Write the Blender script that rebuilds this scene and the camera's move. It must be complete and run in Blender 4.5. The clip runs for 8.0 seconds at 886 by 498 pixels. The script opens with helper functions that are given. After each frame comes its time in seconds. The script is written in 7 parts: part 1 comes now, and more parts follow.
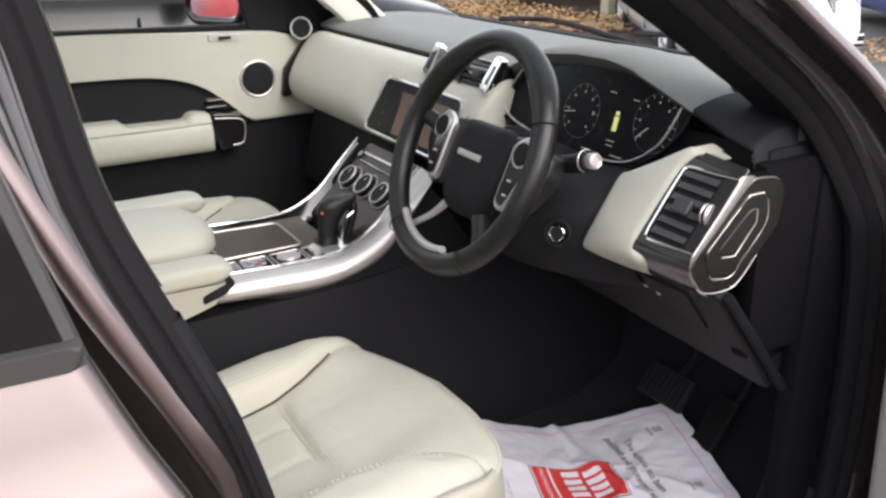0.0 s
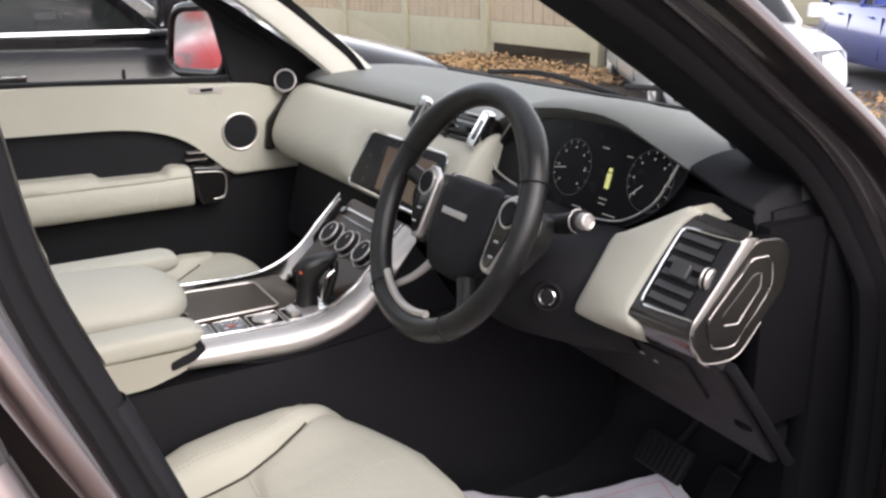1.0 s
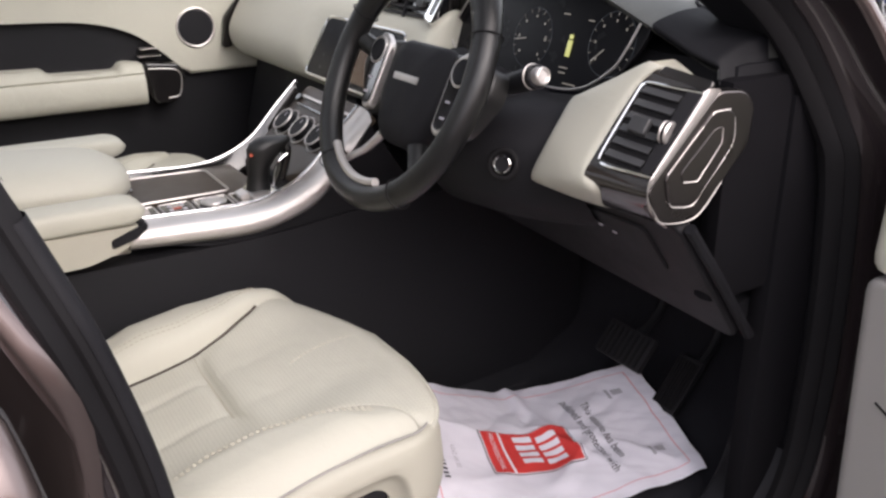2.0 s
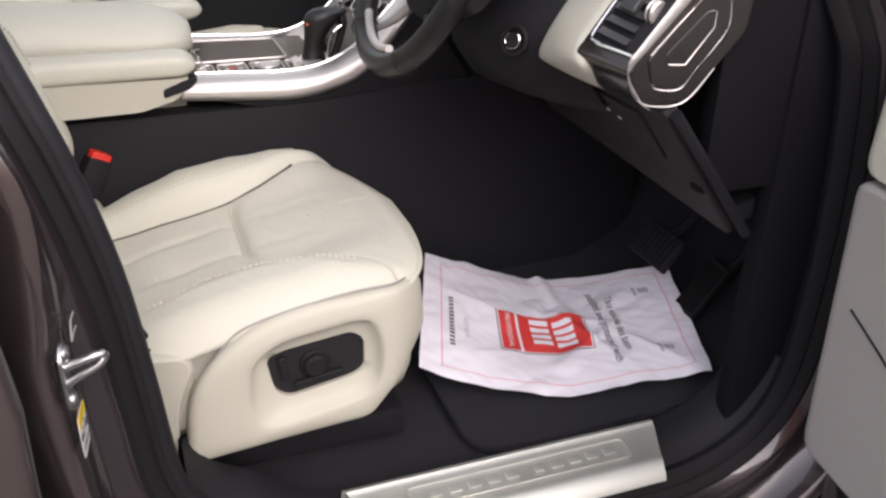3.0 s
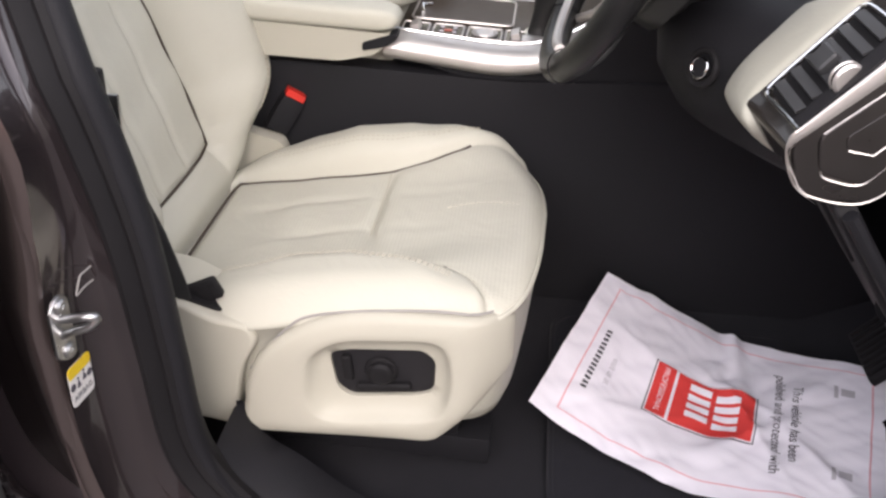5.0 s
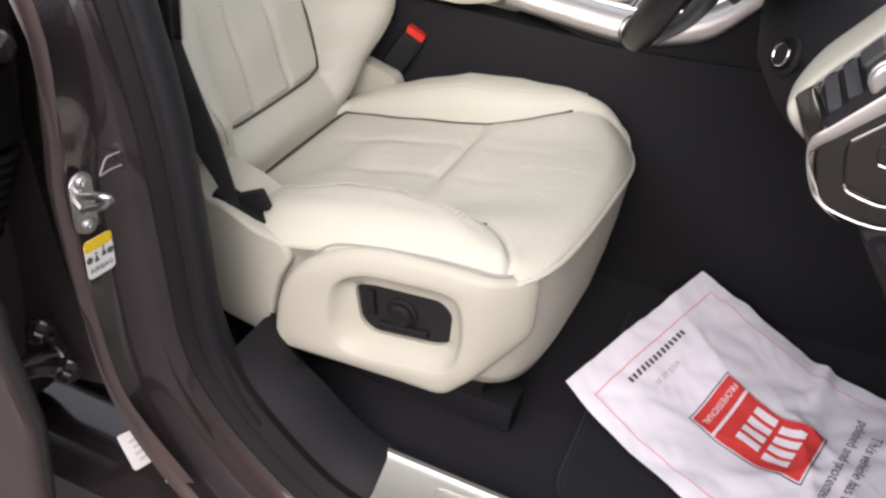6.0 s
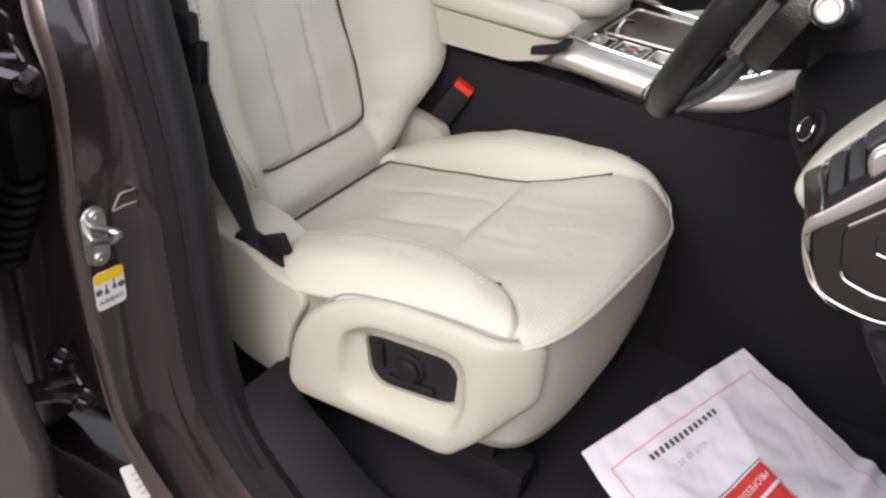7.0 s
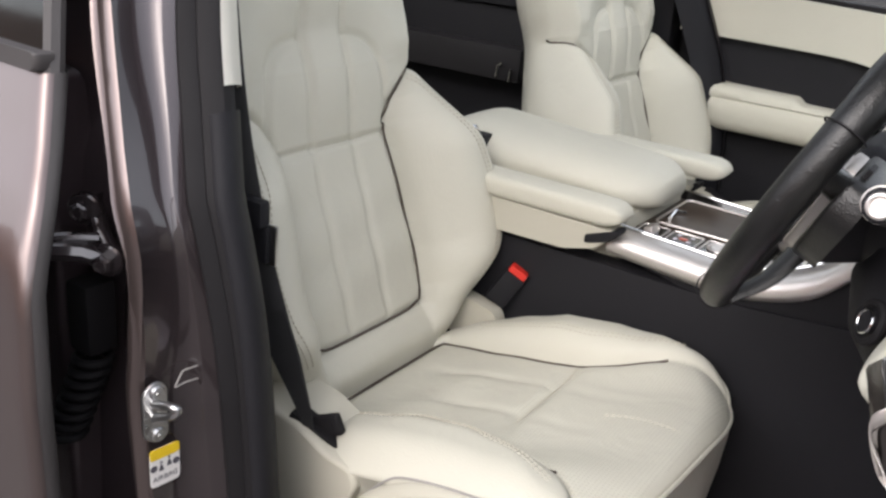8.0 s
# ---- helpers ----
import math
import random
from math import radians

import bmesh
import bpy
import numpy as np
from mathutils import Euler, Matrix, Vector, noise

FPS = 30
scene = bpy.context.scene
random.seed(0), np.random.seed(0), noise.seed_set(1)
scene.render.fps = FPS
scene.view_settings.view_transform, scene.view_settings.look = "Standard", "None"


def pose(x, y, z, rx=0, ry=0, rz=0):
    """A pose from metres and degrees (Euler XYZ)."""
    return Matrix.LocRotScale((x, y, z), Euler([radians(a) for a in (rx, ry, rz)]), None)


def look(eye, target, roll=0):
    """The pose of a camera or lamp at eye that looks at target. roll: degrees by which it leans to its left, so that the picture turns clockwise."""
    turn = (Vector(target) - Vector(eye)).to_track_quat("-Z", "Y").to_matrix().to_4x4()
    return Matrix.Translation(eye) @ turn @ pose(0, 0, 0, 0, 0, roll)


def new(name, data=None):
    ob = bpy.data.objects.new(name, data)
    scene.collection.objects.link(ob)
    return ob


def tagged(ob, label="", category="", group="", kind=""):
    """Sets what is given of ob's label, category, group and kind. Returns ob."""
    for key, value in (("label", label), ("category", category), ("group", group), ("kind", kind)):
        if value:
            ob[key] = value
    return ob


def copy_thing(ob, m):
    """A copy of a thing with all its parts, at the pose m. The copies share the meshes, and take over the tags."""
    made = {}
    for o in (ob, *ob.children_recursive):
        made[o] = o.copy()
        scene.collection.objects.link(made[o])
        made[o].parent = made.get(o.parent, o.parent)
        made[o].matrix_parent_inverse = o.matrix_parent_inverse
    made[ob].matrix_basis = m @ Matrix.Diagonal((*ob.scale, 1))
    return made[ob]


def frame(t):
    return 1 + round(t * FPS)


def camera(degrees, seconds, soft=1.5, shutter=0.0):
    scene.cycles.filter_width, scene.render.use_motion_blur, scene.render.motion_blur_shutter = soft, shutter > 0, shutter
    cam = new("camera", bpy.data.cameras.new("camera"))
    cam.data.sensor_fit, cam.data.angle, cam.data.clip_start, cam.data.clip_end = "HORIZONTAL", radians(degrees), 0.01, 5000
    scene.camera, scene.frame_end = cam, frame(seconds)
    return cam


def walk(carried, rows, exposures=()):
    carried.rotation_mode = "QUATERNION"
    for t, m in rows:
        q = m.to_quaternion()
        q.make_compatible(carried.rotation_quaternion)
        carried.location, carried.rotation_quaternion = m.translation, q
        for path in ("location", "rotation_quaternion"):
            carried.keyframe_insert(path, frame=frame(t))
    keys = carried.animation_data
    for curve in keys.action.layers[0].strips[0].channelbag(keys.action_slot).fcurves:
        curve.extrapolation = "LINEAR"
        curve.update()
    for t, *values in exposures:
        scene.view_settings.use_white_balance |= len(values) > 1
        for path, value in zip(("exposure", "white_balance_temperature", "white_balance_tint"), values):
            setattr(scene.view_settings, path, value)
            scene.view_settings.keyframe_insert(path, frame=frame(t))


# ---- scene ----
cam = camera(53.7, 8.0, soft=2.6)
PATH = [
    (0, (1.432, -0.402, 1.451), (-0.2, 0.506, 0.736), -1.2),
    (0.5, (1.39, -0.377, 1.468), (-0.261, 0.548, 0.818), -1.0),
    (1, (1.373, -0.357, 1.443), (-0.281, 0.589, 0.835), -0.9),
    (1.5, (1.383, -0.348, 1.388), (-0.25, 0.62, 0.758), -0.7),
    (2, (1.376, -0.319, 1.337), (-0.217, 0.644, 0.604), -0.4),
    (2.2, (1.387, -0.286, 1.322), (-0.2, 0.649, 0.543), -0.2),
    (3.3, (1.569, -0.139, 1.303), (-0.118, 0.364, 0.354), 1.8),
    (3.5, (1.586, -0.106, 1.315), (-0.108, 0.331, 0.345), 2.2),
    (4, (1.522, 0.01, 1.313), (-0.192, 0.267, 0.315), 2.8),
    (4.5, (1.437, 0.068, 1.322), (-0.28, 0.122, 0.297), 3.3),
    (5, (1.396, 0.106, 1.337), (-0.294, -0.026, 0.276), 4.1),
    (5.2, (1.398, 0.134, 1.334), (-0.277, -0.077, 0.261), 4.4),
    (6.3, (1.306, 0.33, 1.327), (-0.164, -0.33, 0.142), 6.6),
    (6.5, (1.293, 0.345, 1.33), (-0.164, -0.351, 0.149), 6.5),
    (7, (1.283, 0.349, 1.332), (-0.201, -0.433, 0.243), 6.3),
    (7.5, (1.288, 0.349, 1.339), (-0.255, -0.536, 0.424), 5.8),
    (8, (1.294, 0.349, 1.34), (-0.269, -0.659, 0.603), 5.2),
]
walk(cam, [(t, look(eye, target, roll)) for t, eye, target, roll in PATH], exposures=[(0, 1.96, 6700, 13), (2, 1.86, 6800, 17), (3.5, 2.02, 6800, 17), (4.5, 2.06, 6800, 17), (6.5, 2.03, 6750, 15), (7.2, 1.97, 6720, 14), (8, 1.98, 6700, 13)])

# ---- world and light ----
world = bpy.data.worlds.new("world")
scene.world = world
world.use_nodes = True
wn, wl = world.node_tree.nodes, world.node_tree.links
sky = wn.new("ShaderNodeTexSky")
sky.sky_type = "NISHITA"
sky.sun_disc = False
sky.sun_elevation = radians(40)
sky.sun_rotation = radians(83)
sky.air_density, sky.dust_density, sky.ozone_density = 1.0, 1.5, 1.0
cloud = wn.new("ShaderNodeHueSaturation")
cloud.inputs["Saturation"].default_value = 0.3
wl.new(sky.outputs["Color"], cloud.inputs["Color"])
wl.new(cloud.outputs["Color"], wn["Background"].inputs["Color"])
wn["Background"].inputs["Strength"].default_value = 0.15
sun = new("sun", bpy.data.lights.new("sun", "SUN"))
sun.data.energy, sun.data.angle, sun.data.color = 0.17, radians(60), (1.0, 0.96, 0.90)
sun.matrix_world = look((6.1, 0.75, 5.2), (0, 0, 0))

# ---- materials ----


def material(name, color, rough=0.5, metal=0.0, coat=0.0, noise_amt=0.12, scale=30.0, bump=0.1, bump_scale=200.0,
             spec=0.5, large=3.0, sheen=0.0, voronoi=False, color2=None, trans=0.0, wrinkle=0.0, rvar=0.08):
    """A principled material with variation at two scales and a fine relief."""
    m = bpy.data.materials.new(name)
    m.use_nodes = True
    n, l = m.node_tree.nodes, m.node_tree.links
    b = n["Principled BSDF"]
    b.inputs["Metallic"].default_value = metal
    b.inputs["Coat Weight"].default_value = coat
    b.inputs["Coat Roughness"].default_value = 0.06
    b.inputs["Specular IOR Level"].default_value = spec
    b.inputs["Sheen Weight"].default_value = sheen
    b.inputs["Transmission Weight"].default_value = trans
    co = n.new("ShaderNodeTexCoord")
    fine = n.new("ShaderNodeTexNoise")
    fine.inputs["Scale"].default_value = scale
    fine.inputs["Detail"].default_value = 5
    big = n.new("ShaderNodeTexNoise")
    big.inputs["Scale"].default_value = large
    big.inputs["Detail"].default_value = 2
    l.new(co.outputs["Object"], fine.inputs["Vector"])
    l.new(co.outputs["Object"], big.inputs["Vector"])
    mix = n.new("ShaderNodeMath")
    mix.operation = "ADD"
    l.new(fine.outputs["Fac"], mix.inputs[0])
    l.new(big.outputs["Fac"], mix.inputs[1])
    ramp = n.new("ShaderNodeMix")
    ramp.data_type = "RGBA"
    half = n.new("ShaderNodeMath")
    half.operation = "MULTIPLY"
    half.inputs[1].default_value = 0.5
    l.new(mix.outputs[0], half.inputs[0])
    l.new(half.outputs[0], ramp.inputs["Factor"])
    lo = color2 or tuple(c * (1 - noise_amt) for c in color)
    hi = tuple(min(1, c * (1 + noise_amt)) for c in color)
    ramp.inputs["A"].default_value = (*lo, 1)
    ramp.inputs["B"].default_value = (*hi, 1)
    l.new(ramp.outputs["Result"], b.inputs["Base Color"])
    rr = n.new("ShaderNodeMapRange")
    rr.inputs["To Min"].default_value = max(0.02, rough - rvar)
    rr.inputs["To Max"].default_value = min(1, rough + rvar)
    l.new(fine.outputs["Fac"], rr.inputs["Value"])
    l.new(rr.outputs["Result"], b.inputs["Roughness"])
    if bump > 0:
        if voronoi:
            grain = n.new("ShaderNodeTexVoronoi")
            grain.inputs["Scale"].default_value = bump_scale
            out = grain.outputs["Distance"]
        else:
            grain = n.new("ShaderNodeTexNoise")
            grain.inputs["Scale"].default_value = bump_scale
            grain.inputs["Detail"].default_value = 3
            out = grain.outputs["Fac"]
        l.new(co.outputs["Object"], grain.inputs["Vector"])
        bm = n.new("ShaderNodeBump")
        bm.inputs["Strength"].default_value = bump
        bm.inputs["Distance"].default_value = 0.001
        l.new(out, bm.inputs["Height"])
        l.new(bm.outputs["Normal"], b.inputs["Normal"])
        if wrinkle > 0:
            fold = n.new("ShaderNodeTexNoise")
            fold.inputs["Scale"].default_value = 17
            fold.inputs["Detail"].default_value = 4
            fold.inputs["Distortion"].default_value = 1.2
            l.new(co.outputs["Object"], fold.inputs["Vector"])
            b2 = n.new("ShaderNodeBump")
            b2.inputs["Strength"].default_value = wrinkle
            b2.inputs["Distance"].default_value = 0.006
            l.new(fold.outputs["Fac"], b2.inputs["Height"])
            l.new(b2.outputs["Normal"], bm.inputs["Normal"])
    return m


def glass_material(name, tint=(0.95, 0.98, 0.97), rough=0.0):
    m = bpy.data.materials.new(name)
    m.use_nodes = True
    n, l = m.node_tree.nodes, m.node_tree.links
    n.remove(n["Principled BSDF"])
    clear = n.new("ShaderNodeBsdfTransparent")
    clear.inputs["Color"].default_value = (*tint, 1)
    gloss = n.new("ShaderNodeBsdfGlossy")
    gloss.inputs["Roughness"].default_value = rough
    mix = n.new("ShaderNodeMixShader")
    mix.inputs[0].default_value = 0.06
    l.new(clear.outputs[0], mix.inputs[1])
    l.new(gloss.outputs[0], mix.inputs[2])
    l.new(mix.outputs[0], n["Material Output"].inputs["Surface"])
    return m


def glow_material(name, color, strength):
    m = bpy.data.materials.new(name)
    m.use_nodes = True
    b = m.node_tree.nodes["Principled BSDF"]
    b.inputs["Base Color"].default_value = (0.01, 0.01, 0.01, 1)
    b.inputs["Roughness"].default_value = 0.2
    b.inputs["Emission Color"].default_value = (*color, 1)
    b.inputs["Emission Strength"].default_value = strength
    return m


M_LEATHER = material("cream_leather", (0.485, 0.472, 0.402), 0.5, bump=0.14, bump_scale=420, voronoi=True, noise_amt=0.07, scale=14, large=5, spec=0.28, wrinkle=0.22)
M_PERF = material("perforated_leather", (0.485, 0.472, 0.402), 0.5, bump=0.14, bump_scale=420, voronoi=True, noise_amt=0.07, scale=14, large=5, spec=0.28, wrinkle=0.2)


def perforate(m, pitch=0.0047):
    """Adds a grid of small punched holes."""
    n, l = m.node_tree.nodes, m.node_tree.links
    b = n["Principled BSDF"]
    co = n.new("ShaderNodeTexCoord")
    v = n.new("ShaderNodeTexVoronoi")
    v.voronoi_dimensions = "2D"
    v.inputs["Scale"].default_value = 1 / pitch
    v.inputs["Randomness"].default_value = 0.0
    l.new(co.outputs["Object"], v.inputs["Vector"])
    hole = n.new("ShaderNodeMapRange")
    hole.inputs["From Min"].default_value = 0.17
    hole.inputs["From Max"].default_value = 0.27
    l.new(v.outputs["Distance"], hole.inputs["Value"])
    mix = n.new("ShaderNodeMix")
    mix.data_type = "RGBA"
    mix.inputs["A"].default_value = (0.41, 0.395, 0.335, 1)
    l.new(hole.outputs["Result"], mix.inputs["Factor"])
    l.new(b.inputs["Base Color"].links[0].from_socket, mix.inputs["B"])
    l.new(mix.outputs["Result"], b.inputs["Base Color"])


perforate(M_PERF)
M_SHELL = material("cream_plastic", (0.425, 0.407, 0.34), 0.5, bump=0.12, bump_scale=500, noise_amt=0.04, scale=12, spec=0.35)
M_PIPING = material("brown_piping", (0.045, 0.03, 0.022), 0.6, bump=0.2, bump_scale=800)
M_THREAD = material("cream_thread", (0.41, 0.385, 0.315), 0.8, bump=0.2, bump_scale=900)
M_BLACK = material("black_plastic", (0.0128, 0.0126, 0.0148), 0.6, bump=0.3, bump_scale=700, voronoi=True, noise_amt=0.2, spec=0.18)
M_GREY = material("grey_plastic", (0.014, 0.0132, 0.015), 0.58, bump=0.25, bump_scale=700, voronoi=True, noise_amt=0.1, spec=0.25)
M_DASH = material("black_leather_grain", (0.18, 0.185, 0.175), 0.62, bump=0.45, bump_scale=450, voronoi=True, noise_amt=0.15, scale=18, spec=0.3)
M_CORNER = material("grey_corner_trim", (0.20, 0.20, 0.185), 0.6, bump=0.3, bump_scale=600, voronoi=True, noise_amt=0.08, scale=18, spec=0.3)
M_WHEEL = material("wheel_leather", (0.008, 0.008, 0.0082), 0.33, bump=0.3, bump_scale=600, voronoi=True, noise_amt=0.2, spec=0.5)
M_PIANO = material("gloss_black", (0.012, 0.011, 0.011), 0.1, coat=0.6, bump=0.0, noise_amt=0.2)
M_VENEER = material("dark_wood_veneer", (0.042, 0.030, 0.022), 0.34, spec=0.25, coat=0.0, bump=0.02, bump_scale=120, noise_amt=0.25, scale=22)
M_SATIN = material("satin_aluminium", (0.66, 0.625, 0.60), 0.42, metal=0.9, bump=0.08, bump_scale=900, noise_amt=0.05)
M_TREAD = material("brushed_tread_metal", (0.66, 0.66, 0.61), 0.5, metal=0.8, bump=0.15, bump_scale=700, noise_amt=0.06)
M_CHROME = material("bright_chrome", (0.85, 0.85, 0.85), 0.12, metal=1.0, bump=0.0, noise_amt=0.03)
M_STEEL = material("zinc_steel", (0.5, 0.5, 0.5), 0.3, metal=1.0, bump=0.15, bump_scale=300, noise_amt=0.15)
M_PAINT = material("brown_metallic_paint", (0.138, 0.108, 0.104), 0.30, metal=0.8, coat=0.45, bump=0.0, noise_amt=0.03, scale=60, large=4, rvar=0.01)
# Darker copy of the body paint: shade on aperture and near sill is coloured in.
M_SHADED_PAINT = material("shaded_body_paint", (0.044, 0.034, 0.036), 0.26, metal=0.6, coat=1.0, bump=0.0, noise_amt=0.06, scale=90, large=4, rvar=0.02)
# Body paint again, toned for the dim light on the enclosed shut faces.
M_JAMB = material("shut_face_body_paint", (0.10, 0.078, 0.085), 0.35, metal=0.4, coat=0.6, bump=0.03, bump_scale=1500, noise_amt=0.15, scale=300)
M_TAUPE = material("taupe_plastic", (0.30, 0.285, 0.27), 0.55, bump=0.25, bump_scale=700, voronoi=True, noise_amt=0.06, spec=0.35)
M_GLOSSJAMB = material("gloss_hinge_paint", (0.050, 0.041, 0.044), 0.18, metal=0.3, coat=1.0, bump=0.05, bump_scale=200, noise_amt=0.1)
M_BROWN = material("gloss_dark_brown", (0.022, 0.018, 0.016), 0.2, coat=0.4, bump=0.0, noise_amt=0.3, scale=60)
M_SLAT = material("grey_slat_plastic", (0.036, 0.036, 0.038), 0.5, bump=0.1, bump_scale=700, noise_amt=0.1)
M_RUBBER = material("black_rubber", (0.0115, 0.0108, 0.0118), 0.65, bump=0.2, bump_scale=400, noise_amt=0.25, spec=0.16)
M_CAP = material("satin_grey_metal", (0.125, 0.115, 0.112), 0.30, metal=1.0, bump=0.05, bump_scale=600, noise_amt=0.06)
# Blacker trim copy: shade at the dashboard's near end is in the colour.
M_SHADED_BLACK = material("shaded_black_trim", (0.0095, 0.009, 0.0105), 0.9, bump=0.3, bump_scale=600, noise_amt=0.3, spec=0.06)
M_CARPET = material("black_carpet", (0.017, 0.0165, 0.020), 0.95, bump=0.9, bump_scale=900, noise_amt=0.35, scale=60, spec=0.1, sheen=0.06)
M_MAT = material("black_mat_carpet", (0.014, 0.0136, 0.018), 0.95, bump=1.0, bump_scale=700, noise_amt=0.4, scale=45, spec=0.1, sheen=0.08)
M_BELT = material("seat_belt_webbing", (0.012, 0.012, 0.013), 0.7, bump=0.6, bump_scale=1100, noise_amt=0.2)
M_PAPER = material("white_paper", (0.83, 0.80, 0.87), 0.75, bump=0.25, bump_scale=60, noise_amt=0.03, scale=9, spec=0.2)
M_INKRED = material("red_ink", (0.70, 0.060, 0.055), 0.7, bump=0.1, bump_scale=60, noise_amt=0.12, scale=25, spec=0.2)
M_INKLINE = material("pale_red_ink", (0.78, 0.38, 0.42), 0.7, bump=0.0, noise_amt=0.1, spec=0.2)
M_INKDARK = material("grey_ink", (0.09, 0.085, 0.1), 0.7, bump=0.0, noise_amt=0.1, spec=0.2)
M_INKPALE = material("pale_grey_ink", (0.5, 0.48, 0.52), 0.7, bump=0.0, noise_amt=0.1, spec=0.2)
M_LABEL = material("white_label", (0.72, 0.7, 0.68), 0.4, bump=0.05, bump_scale=200, noise_amt=0.04)
M_YELLOW = material("yellow_label", (0.75, 0.52, 0.02), 0.4, bump=0.05, bump_scale=200, noise_amt=0.05)
M_REDBTN = material("red_plastic", (0.6, 0.03, 0.02), 0.35, bump=0.05, bump_scale=400, noise_amt=0.05)
M_HEAD = material("cream_headlining", (0.62, 0.6, 0.54), 0.9, bump=0.3, bump_scale=700, noise_amt=0.04, spec=0.1)
M_GLASS = glass_material("window_glass")
M_ROOFGLASS = glass_material("roof_glass", (0.80, 0.82, 0.80))
M_TINT = glass_material("privacy_glass", (0.06, 0.06, 0.065))
M_MIRROR = material("mirror_glass", (0.9, 0.9, 0.9), 0.03, metal=1.0, bump=0.0, noise_amt=0.0)
M_SCREEN = material("dark_display_glass", (0.009, 0.009, 0.011), 0.25, spec=0.12, coat=0.0, bump=0.0, noise_amt=0.2)
M_GLOW_W = glow_material("white_backlight", (0.9, 0.86, 0.78), 0.06)
M_GLOW_Y = glow_material("yellow_backlight", (0.75, 0.8, 0.3), 0.22)
M_GLOW_R = glow_material("red_backlight", (0.8, 0.15, 0.08), 0.16)
M_GLOW_D = glow_material("dim_map_screen", (0.20, 0.13, 0.085), 0.10)
M_GLOW_B = glow_material("dim_blue_screen", (0.1, 0.12, 0.15), 0.06)

# ---- building helpers ----


def finish(me, mat, sharp=38):
    me.materials.append(mat)
    me.polygons.foreach_set("use_smooth", [True] * len(me.polygons))
    me.set_sharp_from_angle(angle=radians(sharp))
    me.update()
    return me


def part(name, bm, mat, parent=None, label="", sharp=38):
    """Links a bmesh as one mesh object under its thing."""
    bmesh.ops.recalc_face_normals(bm, faces=bm.faces)
    me = bpy.data.meshes.new(name)
    bm.to_mesh(me)
    bm.free()
    ob = new(name, finish(me, mat, sharp))
    if parent is not None:
        ob.parent = parent
        ob.matrix_parent_inverse = parent.matrix_world.inverted() if parent.parent is None else Matrix()
    if label:
        tagged(ob, label)
    return ob


def thing(name, at, label, category, group="", kind=""):
    """An Empty at the base of a thing. Its parts are given in world metres."""
    ob = new(name)
    ob.empty_display_size = 0.05
    ob.matrix_world = Matrix.Translation(at)
    ob.location = at
    bpy.context.view_layer.update()
    return tagged(ob, label, category, group, kind)


def grid(P, wrap_u=False, wrap_v=False, cap=False):
    """A bmesh from an array of points (nu, nv, 3)."""
    P = np.asarray(P, float)
    nu, nv = P.shape[:2]
    bm = bmesh.new()
    v = [[bm.verts.new(P[i, j]) for j in range(nv)] for i in range(nu)]
    for i in range(nu if wrap_u else nu - 1):
        for j in range(nv if wrap_v else nv - 1):
            a, b = (i + 1) % nu, (j + 1) % nv
            try:
                bm.faces.new((v[i][j], v[a][j], v[a][b], v[i][b]))
            except ValueError:
                pass
    if cap:
        for row in (v[0], v[-1]):
            try:
                bm.faces.new(row)
            except ValueError:
                pass
    return bm


def spline(pts, n, closed=False):
    """Catmull-Rom points through the given ones."""
    p = np.asarray(pts, float)
    k = len(p)
    out = []
    segs = k if closed else k - 1
    for s in np.linspace(0, segs, n, endpoint=not closed):
        i = min(int(s), segs - 1)
        f = s - i
        if closed:
            a, b, c, d = p[(i - 1) % k], p[i % k], p[(i + 1) % k], p[(i + 2) % k]
        else:
            a, b, c, d = p[max(i - 1, 0)], p[i], p[i + 1], p[min(i + 2, k - 1)]
        out.append(0.5 * (2 * b + (c - a) * f + (2 * a - 5 * b + 4 * c - d) * f**2 + (3 * b - a - 3 * c + d) * f**3))
    return np.array(out)


def tube(pts, r, seg=8, closed=False, flat=1.0):
    """A swept round bar along points."""
    p = np.asarray(pts, float)
    n = len(p)
    tan = np.roll(p, -1, 0) - np.roll(p, 1, 0)
    if not closed:
        tan[0], tan[-1] = p[1] - p[0], p[-1] - p[-2]
    tan /= np.linalg.norm(tan, axis=1)[:, None] + 1e-12
    up = np.array([0.0, 0.0, 1.0]) if abs(tan[0][2]) < 0.9 else np.array([0.0, 1.0, 0.0])
    radii = np.broadcast_to(np.asarray(r, float), (n,))
    rows = []
    for i in range(n):
        up = up - tan[i] * (up @ tan[i])
        up /= np.linalg.norm(up) + 1e-12
        side = np.cross(tan[i], up)
        rows.append([p[i] + radii[i] * (math.cos(a) * side + flat * math.sin(a) * up) for a in np.linspace(0, 2 * math.pi, seg, endpoint=False)])
    return grid(rows, wrap_u=closed, wrap_v=True, cap=not closed)


def rounded(poly, r, n=5):
    """A polygon with its corners rounded."""
    p = [np.array(q, float) for q in poly]
    out = []
    for i, c in enumerate(p):
        a, b = p[i - 1] - c, p[(i + 1) % len(p)] - c
        la, lb = np.linalg.norm(a), np.linalg.norm(b)
        k = min(r, la * 0.45, lb * 0.45)
        s, e = c + a / la * k, c + b / lb * k
        for f in np.linspace(0, 1, n):
            out.append((1 - f) ** 2 * s + 2 * f * (1 - f) * c + f**2 * e)
    return np.array(out)


